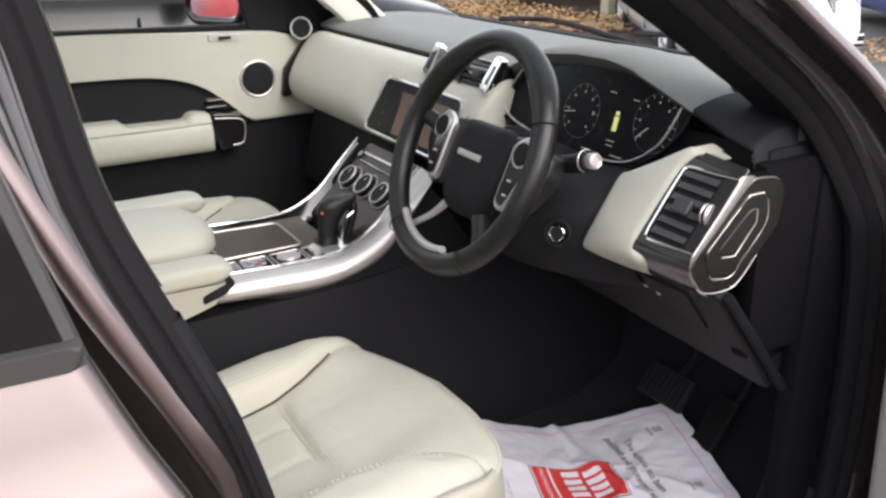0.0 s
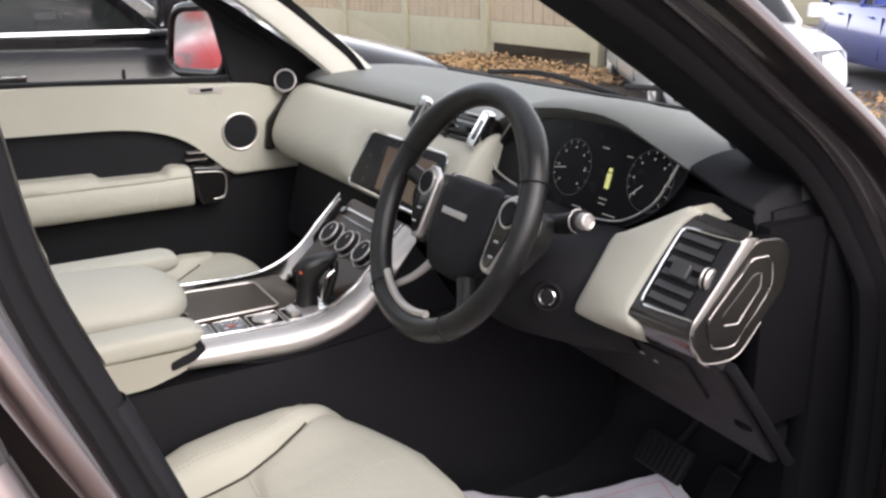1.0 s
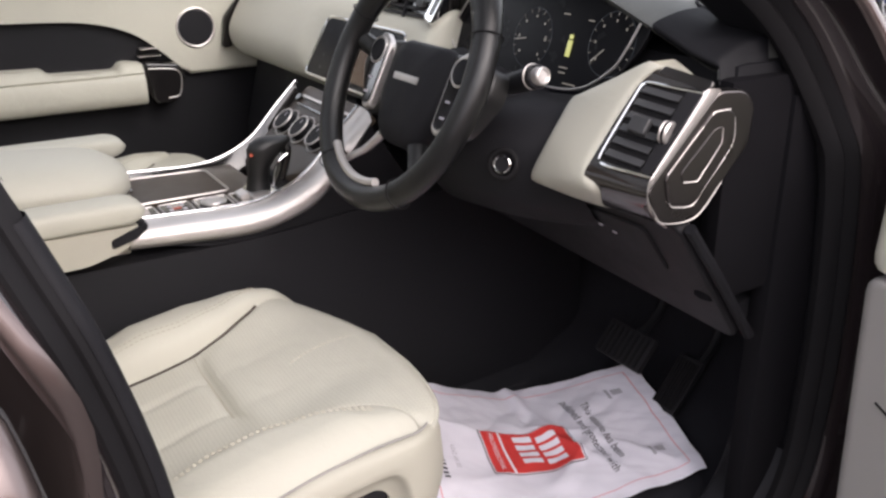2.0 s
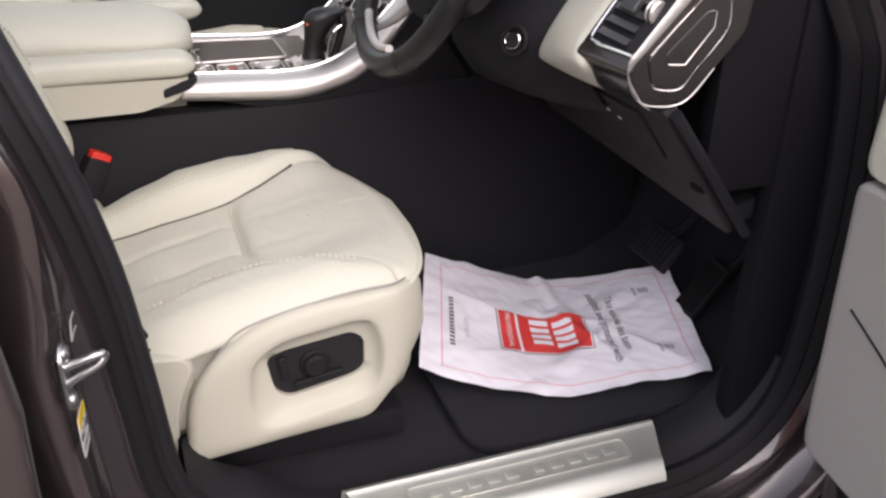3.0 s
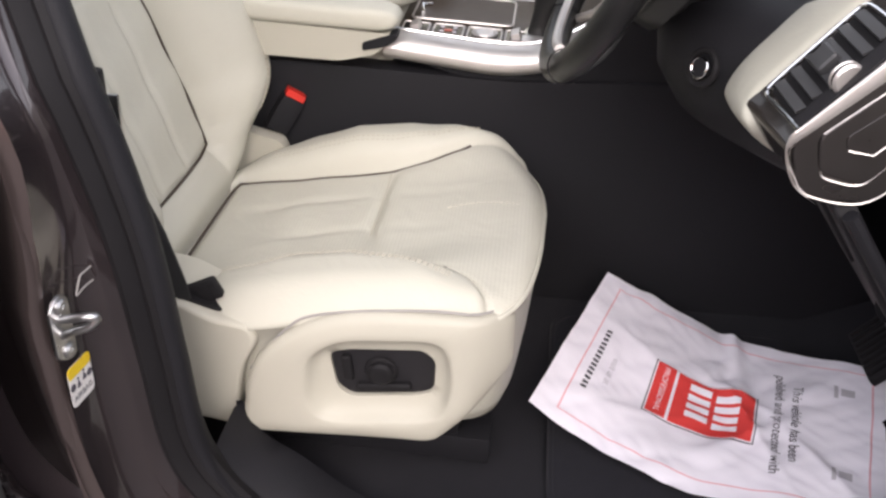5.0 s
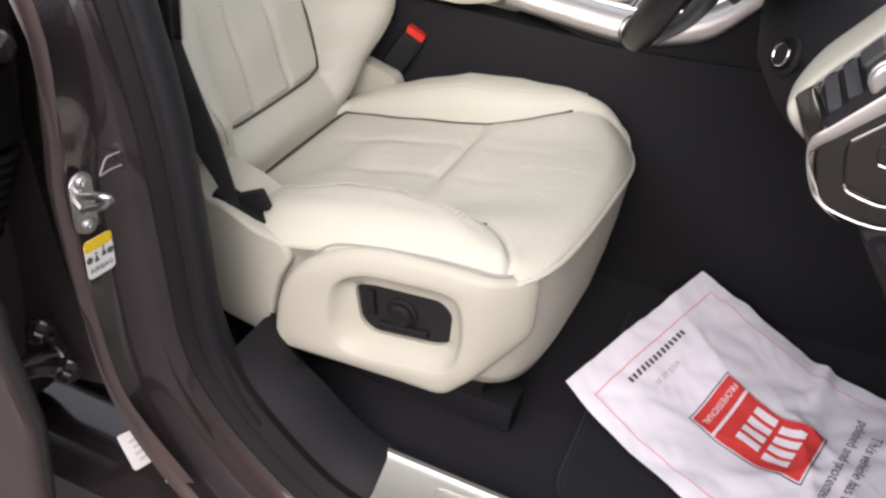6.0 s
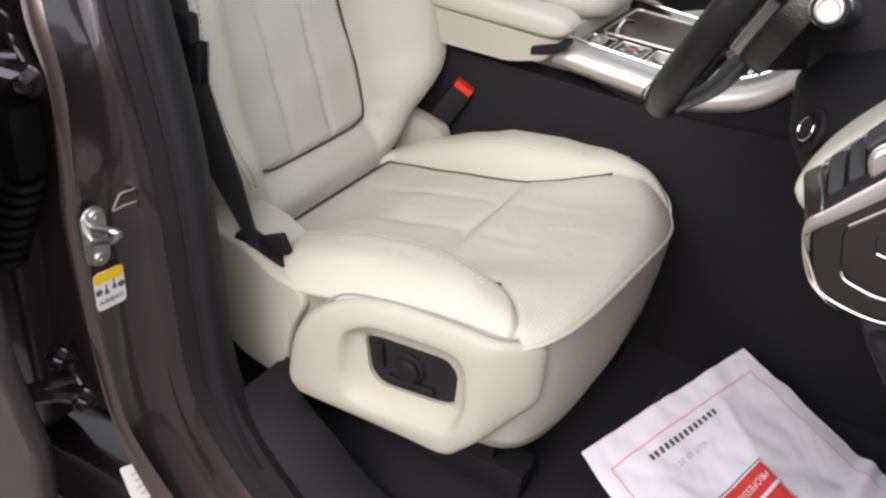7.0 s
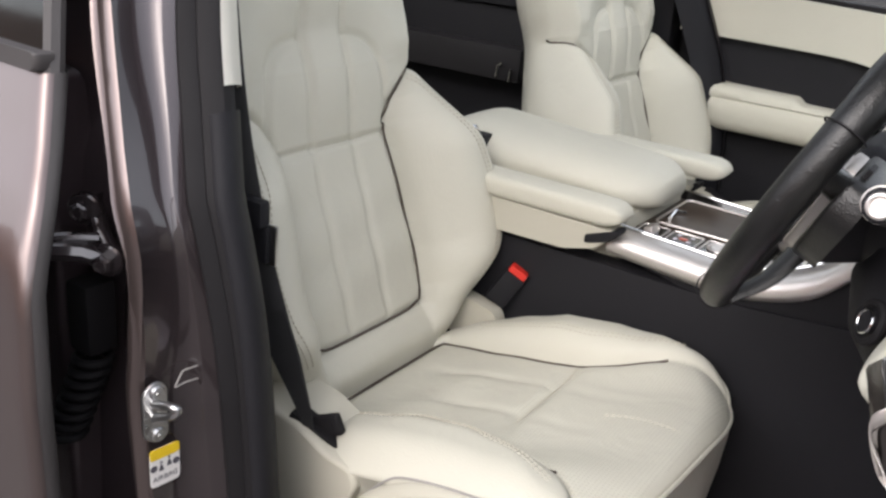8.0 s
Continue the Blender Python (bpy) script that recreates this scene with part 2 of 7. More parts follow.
def prism(poly, depth, to_world, bevel=0.0, n=3, scale=1.0):
    """A plate: a polygon in its own (u, v), thickened along w, with rounded rims. to_world maps (u, v, w)."""
    p = np.asarray(poly, float)
    mid = p.mean(0)
    d = p - mid
    size = np.linalg.norm(d, axis=1).mean()
    rows = []
    rows.append([(*mid, 0.0) for _ in p])
    rows.append([(*q, 0.0) for q in p])
    if bevel > 0:
        for a in np.linspace(0, math.pi / 2, n + 1):
            inset = bevel * (1 - math.cos(a))
            rows.append([(*(mid + q * (1 - inset / size)), depth - bevel + bevel * math.sin(a)) for q in d])
        rows.append([(*(mid + q * (1 - (bevel * 1.15 + 0.0004) / size)), depth) for q in d])
    else:
        rows.append([(*q, depth) for q in p])
    rows.append([(*mid, depth) for _ in p])
    W = [[to_world(*q) for q in row] for row in rows]
    bm = grid(W, wrap_v=True)
    bmesh.ops.remove_doubles(bm, verts=bm.verts, dist=1e-6)
    return bm


def slab(poly, depth, to_world, bevel=0.008, seg=3):
    """A plate with any outline, also a hollow one, its face rim rounded."""
    bm = bmesh.new()
    low = [bm.verts.new(to_world(a, b, 0.0)) for a, b in poly]
    top = [bm.verts.new(to_world(a, b, depth)) for a, b in poly]
    face = bm.faces.new(top)
    for i in range(len(low)):
        j = (i + 1) % len(low)
        bm.faces.new((low[i], low[j], top[j], top[i]))
    bmesh.ops.bevel(bm, geom=list(face.edges), offset=bevel, segments=seg, affect="EDGES", profile=0.6)
    face = max(bm.faces, key=lambda q: q.calc_area())
    bmesh.ops.inset_individual(bm, faces=[face], thickness=0.0015)
    return bm


def box(c, s, bevel=0.005, m=None, seg=2):
    bm = bmesh.new()
    bmesh.ops.create_cube(bm, size=1)
    for v in bm.verts:
        v.co = Vector((v.co.x * s[0], v.co.y * s[1], v.co.z * s[2]))
    if bevel > 0:
        bmesh.ops.bevel(bm, geom=bm.edges[:], offset=bevel, segments=seg, affect="EDGES", profile=0.7)
    bm.transform((m if m is not None else Matrix.Translation(c)))
    return bm


def disc(m, r, h, seg=28, bevel=0.002, r2=None):
    """A turned knob: radius r, height h along the local z of m."""
    r2 = r if r2 is None else r2
    prof = [(0, 0), (r, 0), (r2, h - bevel), (r2 - bevel, h), (0, h)]
    rows = [[m @ Vector((q * math.cos(a), q * math.sin(a), z)) for a in np.linspace(0, 2 * math.pi, seg, endpoint=False)] for q, z in prof]
    bm = grid([[tuple(v) for v in row] for row in rows], wrap_v=True)
    bmesh.ops.remove_doubles(bm, verts=bm.verts, dist=1e-6)
    return bm


def ring(m, r, thick, seg=36, flat=1.0):
    pts = [m @ Vector((r * math.cos(a), r * math.sin(a), 0)) for a in np.linspace(0, 2 * math.pi, seg, endpoint=False)]
    return tube([tuple(p) for p in pts], thick, 8, closed=True, flat=flat)


def writing(name, text, size, m, mat, parent, label="", align="CENTER"):
    """Flat lettering in the built-in font, in the x, y plane of m."""
    cu = bpy.data.curves.new(name, "FONT")
    cu.body, cu.size, cu.align_x, cu.align_y = text, size, align, "CENTER"
    cu.extrude = 0.0002
    tmp = bpy.data.objects.new(name, cu)
    scene.collection.objects.link(tmp)
    bpy.context.view_layer.update()
    me = bpy.data.meshes.new_from_object(tmp.evaluated_get(bpy.context.evaluated_depsgraph_get()))
    bpy.data.objects.remove(tmp)
    bm = bmesh.new()
    bm.from_mesh(me)
    bm.transform(m)
    return part(name, bm, mat, parent, label)


def merged(*bms):
    """Several pieces of one part in one bmesh."""
    out = bmesh.new()
    for b in bms:
        me = bpy.data.meshes.new("tmp")
        b.to_mesh(me)
        b.free()
        out.from_mesh(me)
        bpy.data.meshes.remove(me)
    return out


def frame_of(o, u, v):
    """A map from (a, b, c) to the world: origin o, directions u, v and their normal."""
    o, u, v = Vector(o), Vector(u).normalized(), Vector(v)
    v = (v - u * v.dot(u)).normalized()
    w = u.cross(v)
    return (lambda a, b, c=0.0: tuple(o + u * a + v * b + w * c)), Matrix(((u.x, v.x, w.x, o.x), (u.y, v.y, w.y, o.y), (u.z, v.z, w.z, o.z), (0, 0, 0, 1)))


def smooth(a, b, x):
    f = np.clip((np.asarray(x, float) - a) / (b - a), 0, 1)
    return f * f * (3 - 2 * f)


def bell(d, w):
    return np.exp(-((np.asarray(d, float) / w) ** 2))

# ---- outdoors: yard, fence, leaves ----
M_GROUND = material("worn_asphalt", (0.115, 0.108, 0.104), 0.75, bump=0.8, bump_scale=120, noise_amt=0.3, scale=20, large=0.6)
M_CONCRETE = material("weathered_concrete", (0.42, 0.38, 0.27), 0.85, bump=0.5, bump_scale=90, noise_amt=0.22, scale=8, large=1.2)
M_FENCE = material("pale_fence_wood", (0.42, 0.33, 0.23), 0.8, bump=0.5, bump_scale=60, noise_amt=0.3, scale=9, large=2)
M_LEAF = material("fallen_leaves", (0.42, 0.26, 0.12), 0.8, bump=0.3, bump_scale=100, noise_amt=0.5, scale=14, large=5, color2=(0.2, 0.11, 0.055))
M_SOIL = material("dark_soil", (0.07, 0.05, 0.035), 0.95, bump=0.8, bump_scale=80, noise_amt=0.4, scale=10)
M_BRICK = material("red_brick_wall", (0.3, 0.13, 0.08), 0.85, bump=0.5, bump_scale=90, noise_amt=0.3, scale=12)

ground = tagged(part("ground", box((0, 0, -0.05), (600, 600, 0.1), 0), M_GROUND), "grey worn asphalt of a car yard", "ground", kind="structure")
border = tagged(part("planting_border", box((-12, 7.0, 0.01), (14, 1.5, 0.06), 0.02), M_SOIL), "strip of dark soil under fallen leaves beside the fence", "border", kind="structure")

rng = random.Random(4)
verts, faces = [], []
for k in range(4200):
    x, y = rng.uniform(-11.2, -7.0), 6.35 + 1.0 * rng.random() ** 0.8
    if k >= 3200:
        x, y = rng.uniform(-4.9, -2.6), rng.uniform(7.4, 9.0)
    z, a, s = (0.05 + rng.uniform(0, 0.10) * (0.3 + (y - 6.25)) if k < 3200 else rng.uniform(0, 0.04)), rng.uniform(0, 6.28), rng.uniform(0.018, 0.045)
    tx, ty = rng.uniform(-0.6, 0.6), rng.uniform(-0.6, 0.6)
    i = len(verts)
    for du, dv in ((-1, 0), (-0.2, -0.55), (1, 0), (-0.2, 0.55)):
        u, w = s * (du * math.cos(a) - dv * math.sin(a)), s * (du * math.sin(a) + dv * math.cos(a))
        verts.append((x + u, y + w, z + u * tx + w * ty + 0.02))
    faces.append((i, i + 1, i + 2, i + 3))
me = bpy.data.meshes.new("fallen_leaves")
me.from_pydata(verts, [], faces)
leaves = tagged(new("fallen_leaves", finish(me, M_LEAF)), "orange and brown fallen leaves heaped along the fence", "leaves", kind="stuff")

fence = thing("fence", (-11, 7.4, 0), "wooden board fence on concrete gravel boards and posts", "fence")
for i in range(6):
    x = -21.7 + 2.75 * i
    part("post", box((x, 7.42, 1.1), (0.16, 0.16, 2.2), 0.015), M_CONCRETE, fence, "weathered concrete fence post")
    if i < 5:
        low = 0.0 if i in (0, 1, 2, 3) else 0.34
        part("gravel_board", box((x + 1.375, 7.44, (0.66 + low) / 2), (2.55, 0.06, 0.66 - low), 0.01), M_CONCRETE, fence, "mossy concrete gravel board")
        part("rail", box((x + 1.375, 7.47, 1.5), (2.58, 0.05, 0.09), 0.01), M_FENCE, fence)
        for j in range(20):
            part("board", box((x + 0.15 + 0.128 * j, 7.42 + 0.012 * (j % 2), 1.38), (0.12, 0.02, 1.42), 0.003, seg=1), M_FENCE, fence)
copy_thing(fence, pose(-5, 19, 0))
dark = tagged(part("ditch_wall", box((-9.3, 7.9, 0.3), (3.8, 0.1, 0.9), 0.01), M_SOIL), "dark earth behind the gap under the fence boards", "bank", kind="structure")

# Unseen wall, added so paint and glass mirror something dark near the horizon.
tagged(part("reflection_wall", box((9.0, 0, 1.6), (0.3, 40, 3.2), 0.02), M_BRICK), "plain unseen wall added to darken reflections in paint and glass", "wall", kind="structure")

# ---- parked cars ----


def car_paint(name, color, rough=0.3, metal=0.3, coat=1.0, spec=0.5):
    return material(name, color, rough, metal=metal, coat=coat, spec=spec, bump=0.03, bump_scale=1500, noise_amt=0.06, scale=300, large=2)


M_CARGLASS = material("dark_car_glass", (0.010, 0.011, 0.011), 0.05, spec=0.25, coat=0.0, bump=0.0, noise_amt=0.2)
M_LAMP = material("headlamp_lens", (0.10, 0.105, 0.115), 0.15, coat=0.5, bump=0.2, bump_scale=60, noise_amt=0.3)
M_TYRE = material("tyre_rubber", (0.02, 0.02, 0.02), 0.8, bump=0.4, bump_scale=200, noise_amt=0.3)


def parked_car(name, m, paint, label, length=4.4, width=1.8, height=1.45, belt=0.92, clear=0.22, nose=1.0, chrome=False):
    """A car that points along the local +y, its ground contact at z = 0."""
    root = new(name)
    tagged(root, label, "car")
    L, W = length, width

    def put(n, bm, mat, parent=root, lab=""):
        bmesh.ops.recalc_face_normals(bm, faces=bm.faces)
        data = bpy.data.meshes.new(n)
        bm.to_mesh(data)
        bm.free()
        ob = new(n, finish(data, mat, 50))
        ob.parent = parent
        if lab:
            tagged(ob, lab)
        return ob

    # lower body: rounded sections from tail to nose
    ys = np.array([-0.5, -0.49, -0.45, -0.3, 0.0, 0.18, 0.3, 0.42, 0.475, 0.495, 0.5]) * L
    tops = np.array([belt - 0.25, belt - 0.05, belt, belt + 0.02, belt, belt - 0.02, belt - 0.05 * nose, belt - 0.13 * nose, belt - 0.24 * nose, belt - 0.36 * nose, belt - 0.42 * nose])
    wide = np.array([0.74, 0.86, 0.95, 1.0, 1.0, 1.0, 0.99, 0.94, 0.84, 0.74, 0.66]) * W / 2
    rows = []
    for y, t, w in zip(ys, tops, wide):
        low = clear + 0.06 * (abs(y) > 0.48 * L)
        sec = [(-w * 0.9, low), (-w * 0.99, low + 0.12), (-w, (low + t) / 2), (-w * 0.97, t - 0.1), (-w * 0.86, t - 0.015), (-w * 0.45, t + 0.03), (0, t + 0.04),
               (w * 0.45, t + 0.03), (w * 0.86, t - 0.015), (w * 0.97, t - 0.1), (w, (low + t) / 2), (w * 0.99, low + 0.12), (w * 0.9, low)]
        rows.append([(x, y, z) for x, z in sec])
    put("body", grid(rows, wrap_v=True, cap=True), paint)
    # cabin: roof panel over a glazed band
    front, back = 0.2 * L, -0.47 * L
    rf, rb = 0.02 * L, -0.34 * L
    hw, rw = 0.86 * W / 2, 0.66 * W / 2
    base = [(-hw, back, belt - 0.02), (-hw, front * 0.8, belt - 0.04), (-hw * 0.8, front, belt - 0.04), (hw * 0.8, front, belt - 0.04), (hw, front * 0.8, belt - 0.04), (hw, back, belt - 0.02)]
    roof = [(-rw, rb, height - 0.05), (-rw, rf, height - 0.05), (-rw * 0.9, rf + 0.1, height - 0.07), (rw * 0.9, rf + 0.1, height - 0.07), (rw, rf, height - 0.05), (rw, rb, height - 0.05)]
    put("window", grid([base, roof], wrap_v=True), M_CARGLASS, lab="dark reflecting car windows")
    top = [[(x * k, (rb + rf) / 2 + (y - (rb + rf) / 2) * k, height - 0.05 + h) for x, y, _ in roof] for k, h in ((1.05, -0.03), (1.0, 0.01), (0.8, 0.045), (0.0, 0.055))]
    put("roof", grid(top, wrap_v=True), paint)
    for s in (-1, 1):
        for (a, b) in ((base[5] if s > 0 else base[0], roof[5] if s > 0 else roof[0]), (base[4] if s > 0 else base[1], roof[4] if s > 0 else roof[1]),
                       ((s * hw * 1.005, -0.12 * L, belt - 0.03), (s * rw * 1.01, -0.14 * L, height - 0.05))):
            put("pillar", tube([a, b], 0.045, 6), paint)
        if chrome:
            put("belt_moulding", tube([(s * hw * 1.03, back + 0.1, belt + 0.02), (s * hw * 1.03, front * 0.8, belt - 0.01)], 0.014, 6), M_CHROME, lab="bright chrome belt moulding")
        for y in (0.02, -0.24):
            handle = put("door_handle", box((s * W / 2 * 0.99, y * L, belt - 0.14), (0.03, 0.15, 0.018), 0.006), M_CHROME if chrome else paint)
            put("seam", box((s * W / 2 * 0.985, (y + 0.09) * L, belt - 0.38), (0.02, 0.008, 0.5), 0), M_RUBBER)
        mir = put("door_mirror", box((s * (W / 2 + 0.08), 0.15 * L, belt + 0.09), (0.2, 0.1, 0.14), 0.035), paint)
        mx = Matrix.Translation((s * W / 2 * 0.66, 0.463 * L, belt - 0.27 * nose)) @ Euler((radians(-60), 0, radians(-s * 28))).to_matrix().to_4x4()
        put("headlight", box(None, (0.34, 0.17, 0.05), 0.024, m=mx, seg=4), M_LAMP, lab="clear headlight lens")
        for y in (0.32, -0.31):
            c = (s * (W / 2 - 0.1), y * L, 0.32)
            mw = Matrix.Translation(c) @ Euler((0, radians(90), 0)).to_matrix().to_4x4()
            wheel = put("wheel", ring(mw, 0.25, 0.085, 32), M_TYRE)
            mr = Matrix.Translation((c[0] + s * 0.06, c[1], c[2])) @ Euler((0, radians(90 * s), 0)).to_matrix().to_4x4()
            put("rim", merged(ring(mr, 0.19, 0.02, 28), disc(mr, 0.05, 0.02, 16), *[tube([tuple(mr @ Vector((0, 0, 0.01))), tuple(mr @ Vector((0.19 * math.cos(q), 0.19 * math.sin(q), 0)))], 0.016, 6) for q in np.linspace(0, 6.283, 7)[:-1]]), M_SATIN, wheel)
            put("wheel_arch", ring(mw @ Matrix.Translation((0, 0, s * 0.055)), 0.36, 0.028, 32), M_RUBBER)
    put("grille", box((0, 0.495 * L, belt - 0.40 * nose), (0.62 * W / 1.8, 0.05, 0.13), 0.03), M_BLACK, lab="black mesh radiator grille")
    put("lower_grille", box((0, 0.495 * L, clear + 0.14), (1.0 * W / 1.8, 0.05, 0.12), 0.03), M_BLACK)
    put("grille_bar", box((0, 0.503 * L, belt - 0.40 * nose), (0.60 * W / 1.8, 0.05, 0.022), 0.008), M_CHROME, lab="chrome bar across the grille")
    for s in (-1, 1):
        mi = Matrix.Translation((s * W / 2 * 0.72, 0.482 * L, clear + 0.17)) @ Euler((0, 0, radians(-s * 26))).to_matrix().to_4x4()
        intake = put("side_intake", box(None, (0.34, 0.05, 0.16), 0.03, m=mi), M_BLACK, lab="black side air intake")
        put("intake_bar", merged(*[box(None, (0.30, 0.06, 0.018), 0.006, m=mi @ Matrix.Translation((0, 0.004, dz))) for dz in (-0.035, 0.03)]), paint)
    put("badge", disc(Matrix.Translation((0, 0.512 * L, belt - 0.37 * nose)) @ Euler((radians(-90), 0, 0)).to_matrix().to_4x4(), 0.05, 0.012, 20), M_CHROME)
    put("windscreen_wiper", tube([(-0.3 * W, front * 1.02, belt + 0.0), (0.2 * W, front * 1.0, belt + 0.03)], 0.01, 6), M_RUBBER)
    root.matrix_world = m
    return root


parked_car("black_suv", pose(-3.0, -0.15, 0, 0, 0, -5), car_paint("black_car_paint", (0.010, 0.009, 0.010), 0.2, 0.0, 0.25, 0.25), "black sport utility vehicle with chrome window line", 4.4, 1.95, 1.80, 1.245, 0.25, 1.5, True)
parked_car("white_car", pose(-5.85, 7.2, 0, 0, 0, 238), car_paint("white_car_paint", (0.75, 0.75, 0.76), 0.3, 0.0), "white saloon car parked in the yard", 4.5, 1.75, 1.4, 0.9, 0.18, 1.0)
parked_car("blue_car", pose(-5.2, 10.5, 0, 0, 0, 236), car_paint("blue_car_paint", (0.06, 0.09, 0.36), 0.3, 0.2), "bright blue hatchback parked behind the white car", 4.1, 1.75, 1.5, 0.95, 0.2, 1.0)
parked_car("red_car", pose(-2.5, -7.2, 0, 0, 0, 4), car_paint("red_car_paint", (0.45, 0.03, 0.03), 0.3, 0.1), "red hatchback parked further back", 4.0, 1.75, 1.5, 0.95, 0.2, 1.0)

# ---- the vehicle: shell ----
shell = thing("vehicle_shell", (0, 0, 0.3), "dark brown metallic body shell of an off-road vehicle, doors open", "car body")
BELT = 1.19


def lean(z):
    return 0.26 * np.maximum(0, np.asarray(z, float) - 1.06)


OPEN = [(-0.02, 0.492), (0.10, 0.480), (0.25, 0.476), (0.40, 0.478), (0.50, 0.490), (0.575, 0.535), (0.612, 0.61), (0.622, 0.72), (0.622, 0.83), (0.614, 0.94),
        (0.60, 1.03), (0.575, 1.10), (0.515, 1.20), (0.42, 1.28), (0.315, 1.36), (0.22, 1.42), (0.05, 1.525), (-0.12, 1.58), (-0.28, 1.57), (-0.345, 1.48), (-0.33, 1.36),
        (-0.312, 1.238), (-0.270, 1.12), (-0.239, 1.03), (-0.212, 0.91), (-0.198, 0.78), (-0.187, 0.67), (-0.16, 0.61), (-0.10, 0.545)]
edge = spline(OPEN, 150, True)
tang = np.roll(edge, -1, 0) - np.roll(edge, 1, 0)
outn = np.stack([tang[:, 1], -tang[:, 0]], 1)
outn /= np.linalg.norm(outn, axis=1)[:, None]


def hoop(profile, wide=None, side=1):
    """Sweeps a section (offset outwards, x) round the door opening."""
    rows = []
    for (y, z), (ny, nz), k in zip(edge, outn, np.ones(len(edge)) if wide is None else wide):
        rows.append([(side * (x - lean(z + nz * o * k)), y + ny * o * k, z + nz * o * k) for o, x in profile])
    return grid(rows, wrap_u=True)


on_a = smooth(1.0, 1.15, edge[:, 1]) * smooth(-0.1, 0.1, edge[:, 0])
on_b = smooth(-0.02, -0.12, edge[:, 0])
wide = (1 - on_b) * (0.048 - 0.028 * on_a) + on_b * np.interp(edge[:, 1], [0.56, 0.66, 0.76, 0.88, 0.95, 1.03, 1.12, 1.24, 1.4], [0.046, 0.042, 0.042, 0.038, 0.021, 0.009, 0.013, 0.024, 0.034])
JAMB = [(0.0, 0.770), (0.08, 0.773), (0.26, 0.786), (0.34, 0.7875), (0.44, 0.788), (0.75, 0.799), (0.90, 0.813), (0.96, 0.826), (1.0, 0.836), (1.08, 0.843), (1.25, 0.846)]


def flange(profile):
    rows = []
    for (y, z), (ny, nz), k in zip(edge, outn, wide):
        row = []
        for o, x in profile:
            q = 0.027 + o * k
            row.append((x - lean(z + nz * q), y + ny * q, z + nz * q))
        rows.append(row)
    return grid(rows, wrap_u=True)


part("door_aperture", flange(JAMB[:9]), M_SHADED_PAINT, shell, "door aperture in a darker copy of the body paint, for its shade", sharp=60)
# Outermost strip in the lighter body paint, for the bright sky on its edge.
rows = []
for (y, z), (ny, nz), k, q in zip(edge, outn, wide, on_a):
    row = []
    for o, x in JAMB[8:] + [(1.25 + 0.5 * q, 0.844), (1.25 + 0.9 * q, 0.838 + 0.008 * (1 - q))]:
        d = 0.027 + o * k
        row.append((x - lean(z + nz * d), y + ny * d, z + nz * d))
    rows.append(row)
part("outer_panel", grid(rows, wrap_u=True), M_PAINT, shell, "glossy outer body panel round the aperture", sharp=60)
part("door_seal", hoop([(0.006, 0.736), (-0.003, 0.742), (-0.005, 0.752), (0.001, 0.761), (0.010, 0.766), (0.014, 0.764), (0.018, 0.770), (0.025, 0.776), (0.031, 0.774)]), M_RUBBER, shell, "black rubber door seal")
part("inner_trim", hoop([(0.070, 0.695), (0.034, 0.708), (0.012, 0.722), (0.006, 0.738)]), M_BLACK, shell, "black plastic inner pillar trim")
lining_rows, upper_rows = [], []
for (y, z), (ny, nz) in zip(edge, outn):
    if y < -0.12 and 0.56 < z < 1.50:
        k = float(smooth(0.56, 0.70, z))
        row = [(x - lean(z), y + ny * o, z + nz * o) for o, x in ((0.040, 0.700), (0.014, 0.716), (0.000, 0.732), (-0.0055 * k, 0.742), (-0.0075 * k, 0.750), (-0.006 * k, 0.758), (0.000, 0.7635), (0.004, 0.7635))]
        if z > 1.14:
            upper_rows.append([(x - lean(z), y + ny * o, z + nz * o) for o, x in ((0.050, 0.690), (0.020, 0.706), (0.010, 0.718), (0.003, 0.728), (-0.002, 0.735), (-0.0062, 0.743), (-0.0070, 0.752))])
        else:
            lining_rows.append(row)
part("centre_pillar_trim", grid(lining_rows), M_BLACK, shell, "black lower lining of the centre pillar", sharp=60)
part("upper_pillar_trim", grid(upper_rows), M_HEAD, shell, "cream upper lining of the centre pillar", sharp=60)
# mirror image of the aperture for the far side, hidden behind its closed door
part("far_aperture", hoop([(0.0, 0.72), (0.02, 0.80), (0.088, 0.86)], None, -1), M_PAINT, shell)
part("far_pillar_trim", hoop([(0.055, 0.668), (0.03, 0.690), (0.010, 0.715), (0.004, 0.745)], None, -1), M_BLACK, shell, "black far pillar trim")

# rear of the pillar: shut face of the rear door
bp = np.array([(-0.425, 1.50), (-0.402, 1.36), (-0.360, 1.238), (-0.310, 1.12), (-0.273, 1.03), (-0.277, 0.93), (-0.284, 0.87), (-0.278, 0.78), (-0.262, 0.67), (-0.24, 0.61), (-0.17, 0.53)])
bs = spline(bp, 40)
rows = []
for y, z in bs:
    k = lean(z)
    rows.append([(0.840 - k, y + 0.010, z), (0.846 - k, y - 0.001, z), (0.842 - k, y - 0.008, z), (0.832 - k, y - 0.018, z), (0.812 - k, y - 0.038, z), (0.792 - k, y - 0.058, z), (0.768 - k, y - 0.074, z), (0.76 - k, y - 0.12, z), (0.70 - k, y - 0.14, z)])
part("rear_jamb", grid(rows), M_PAINT, shell, "glossy brown rear face of the centre pillar", sharp=70)

# Panel added to close the view into the cabin behind the pillar.
rows = [[(0.764 - lean(z), y - 0.078, z), (0.757 - lean(z), y - 0.12, z), (0.775 - lean(z), y - 0.20, z), (0.800 - lean(z), y - 0.30, z)] for y, z in bs]
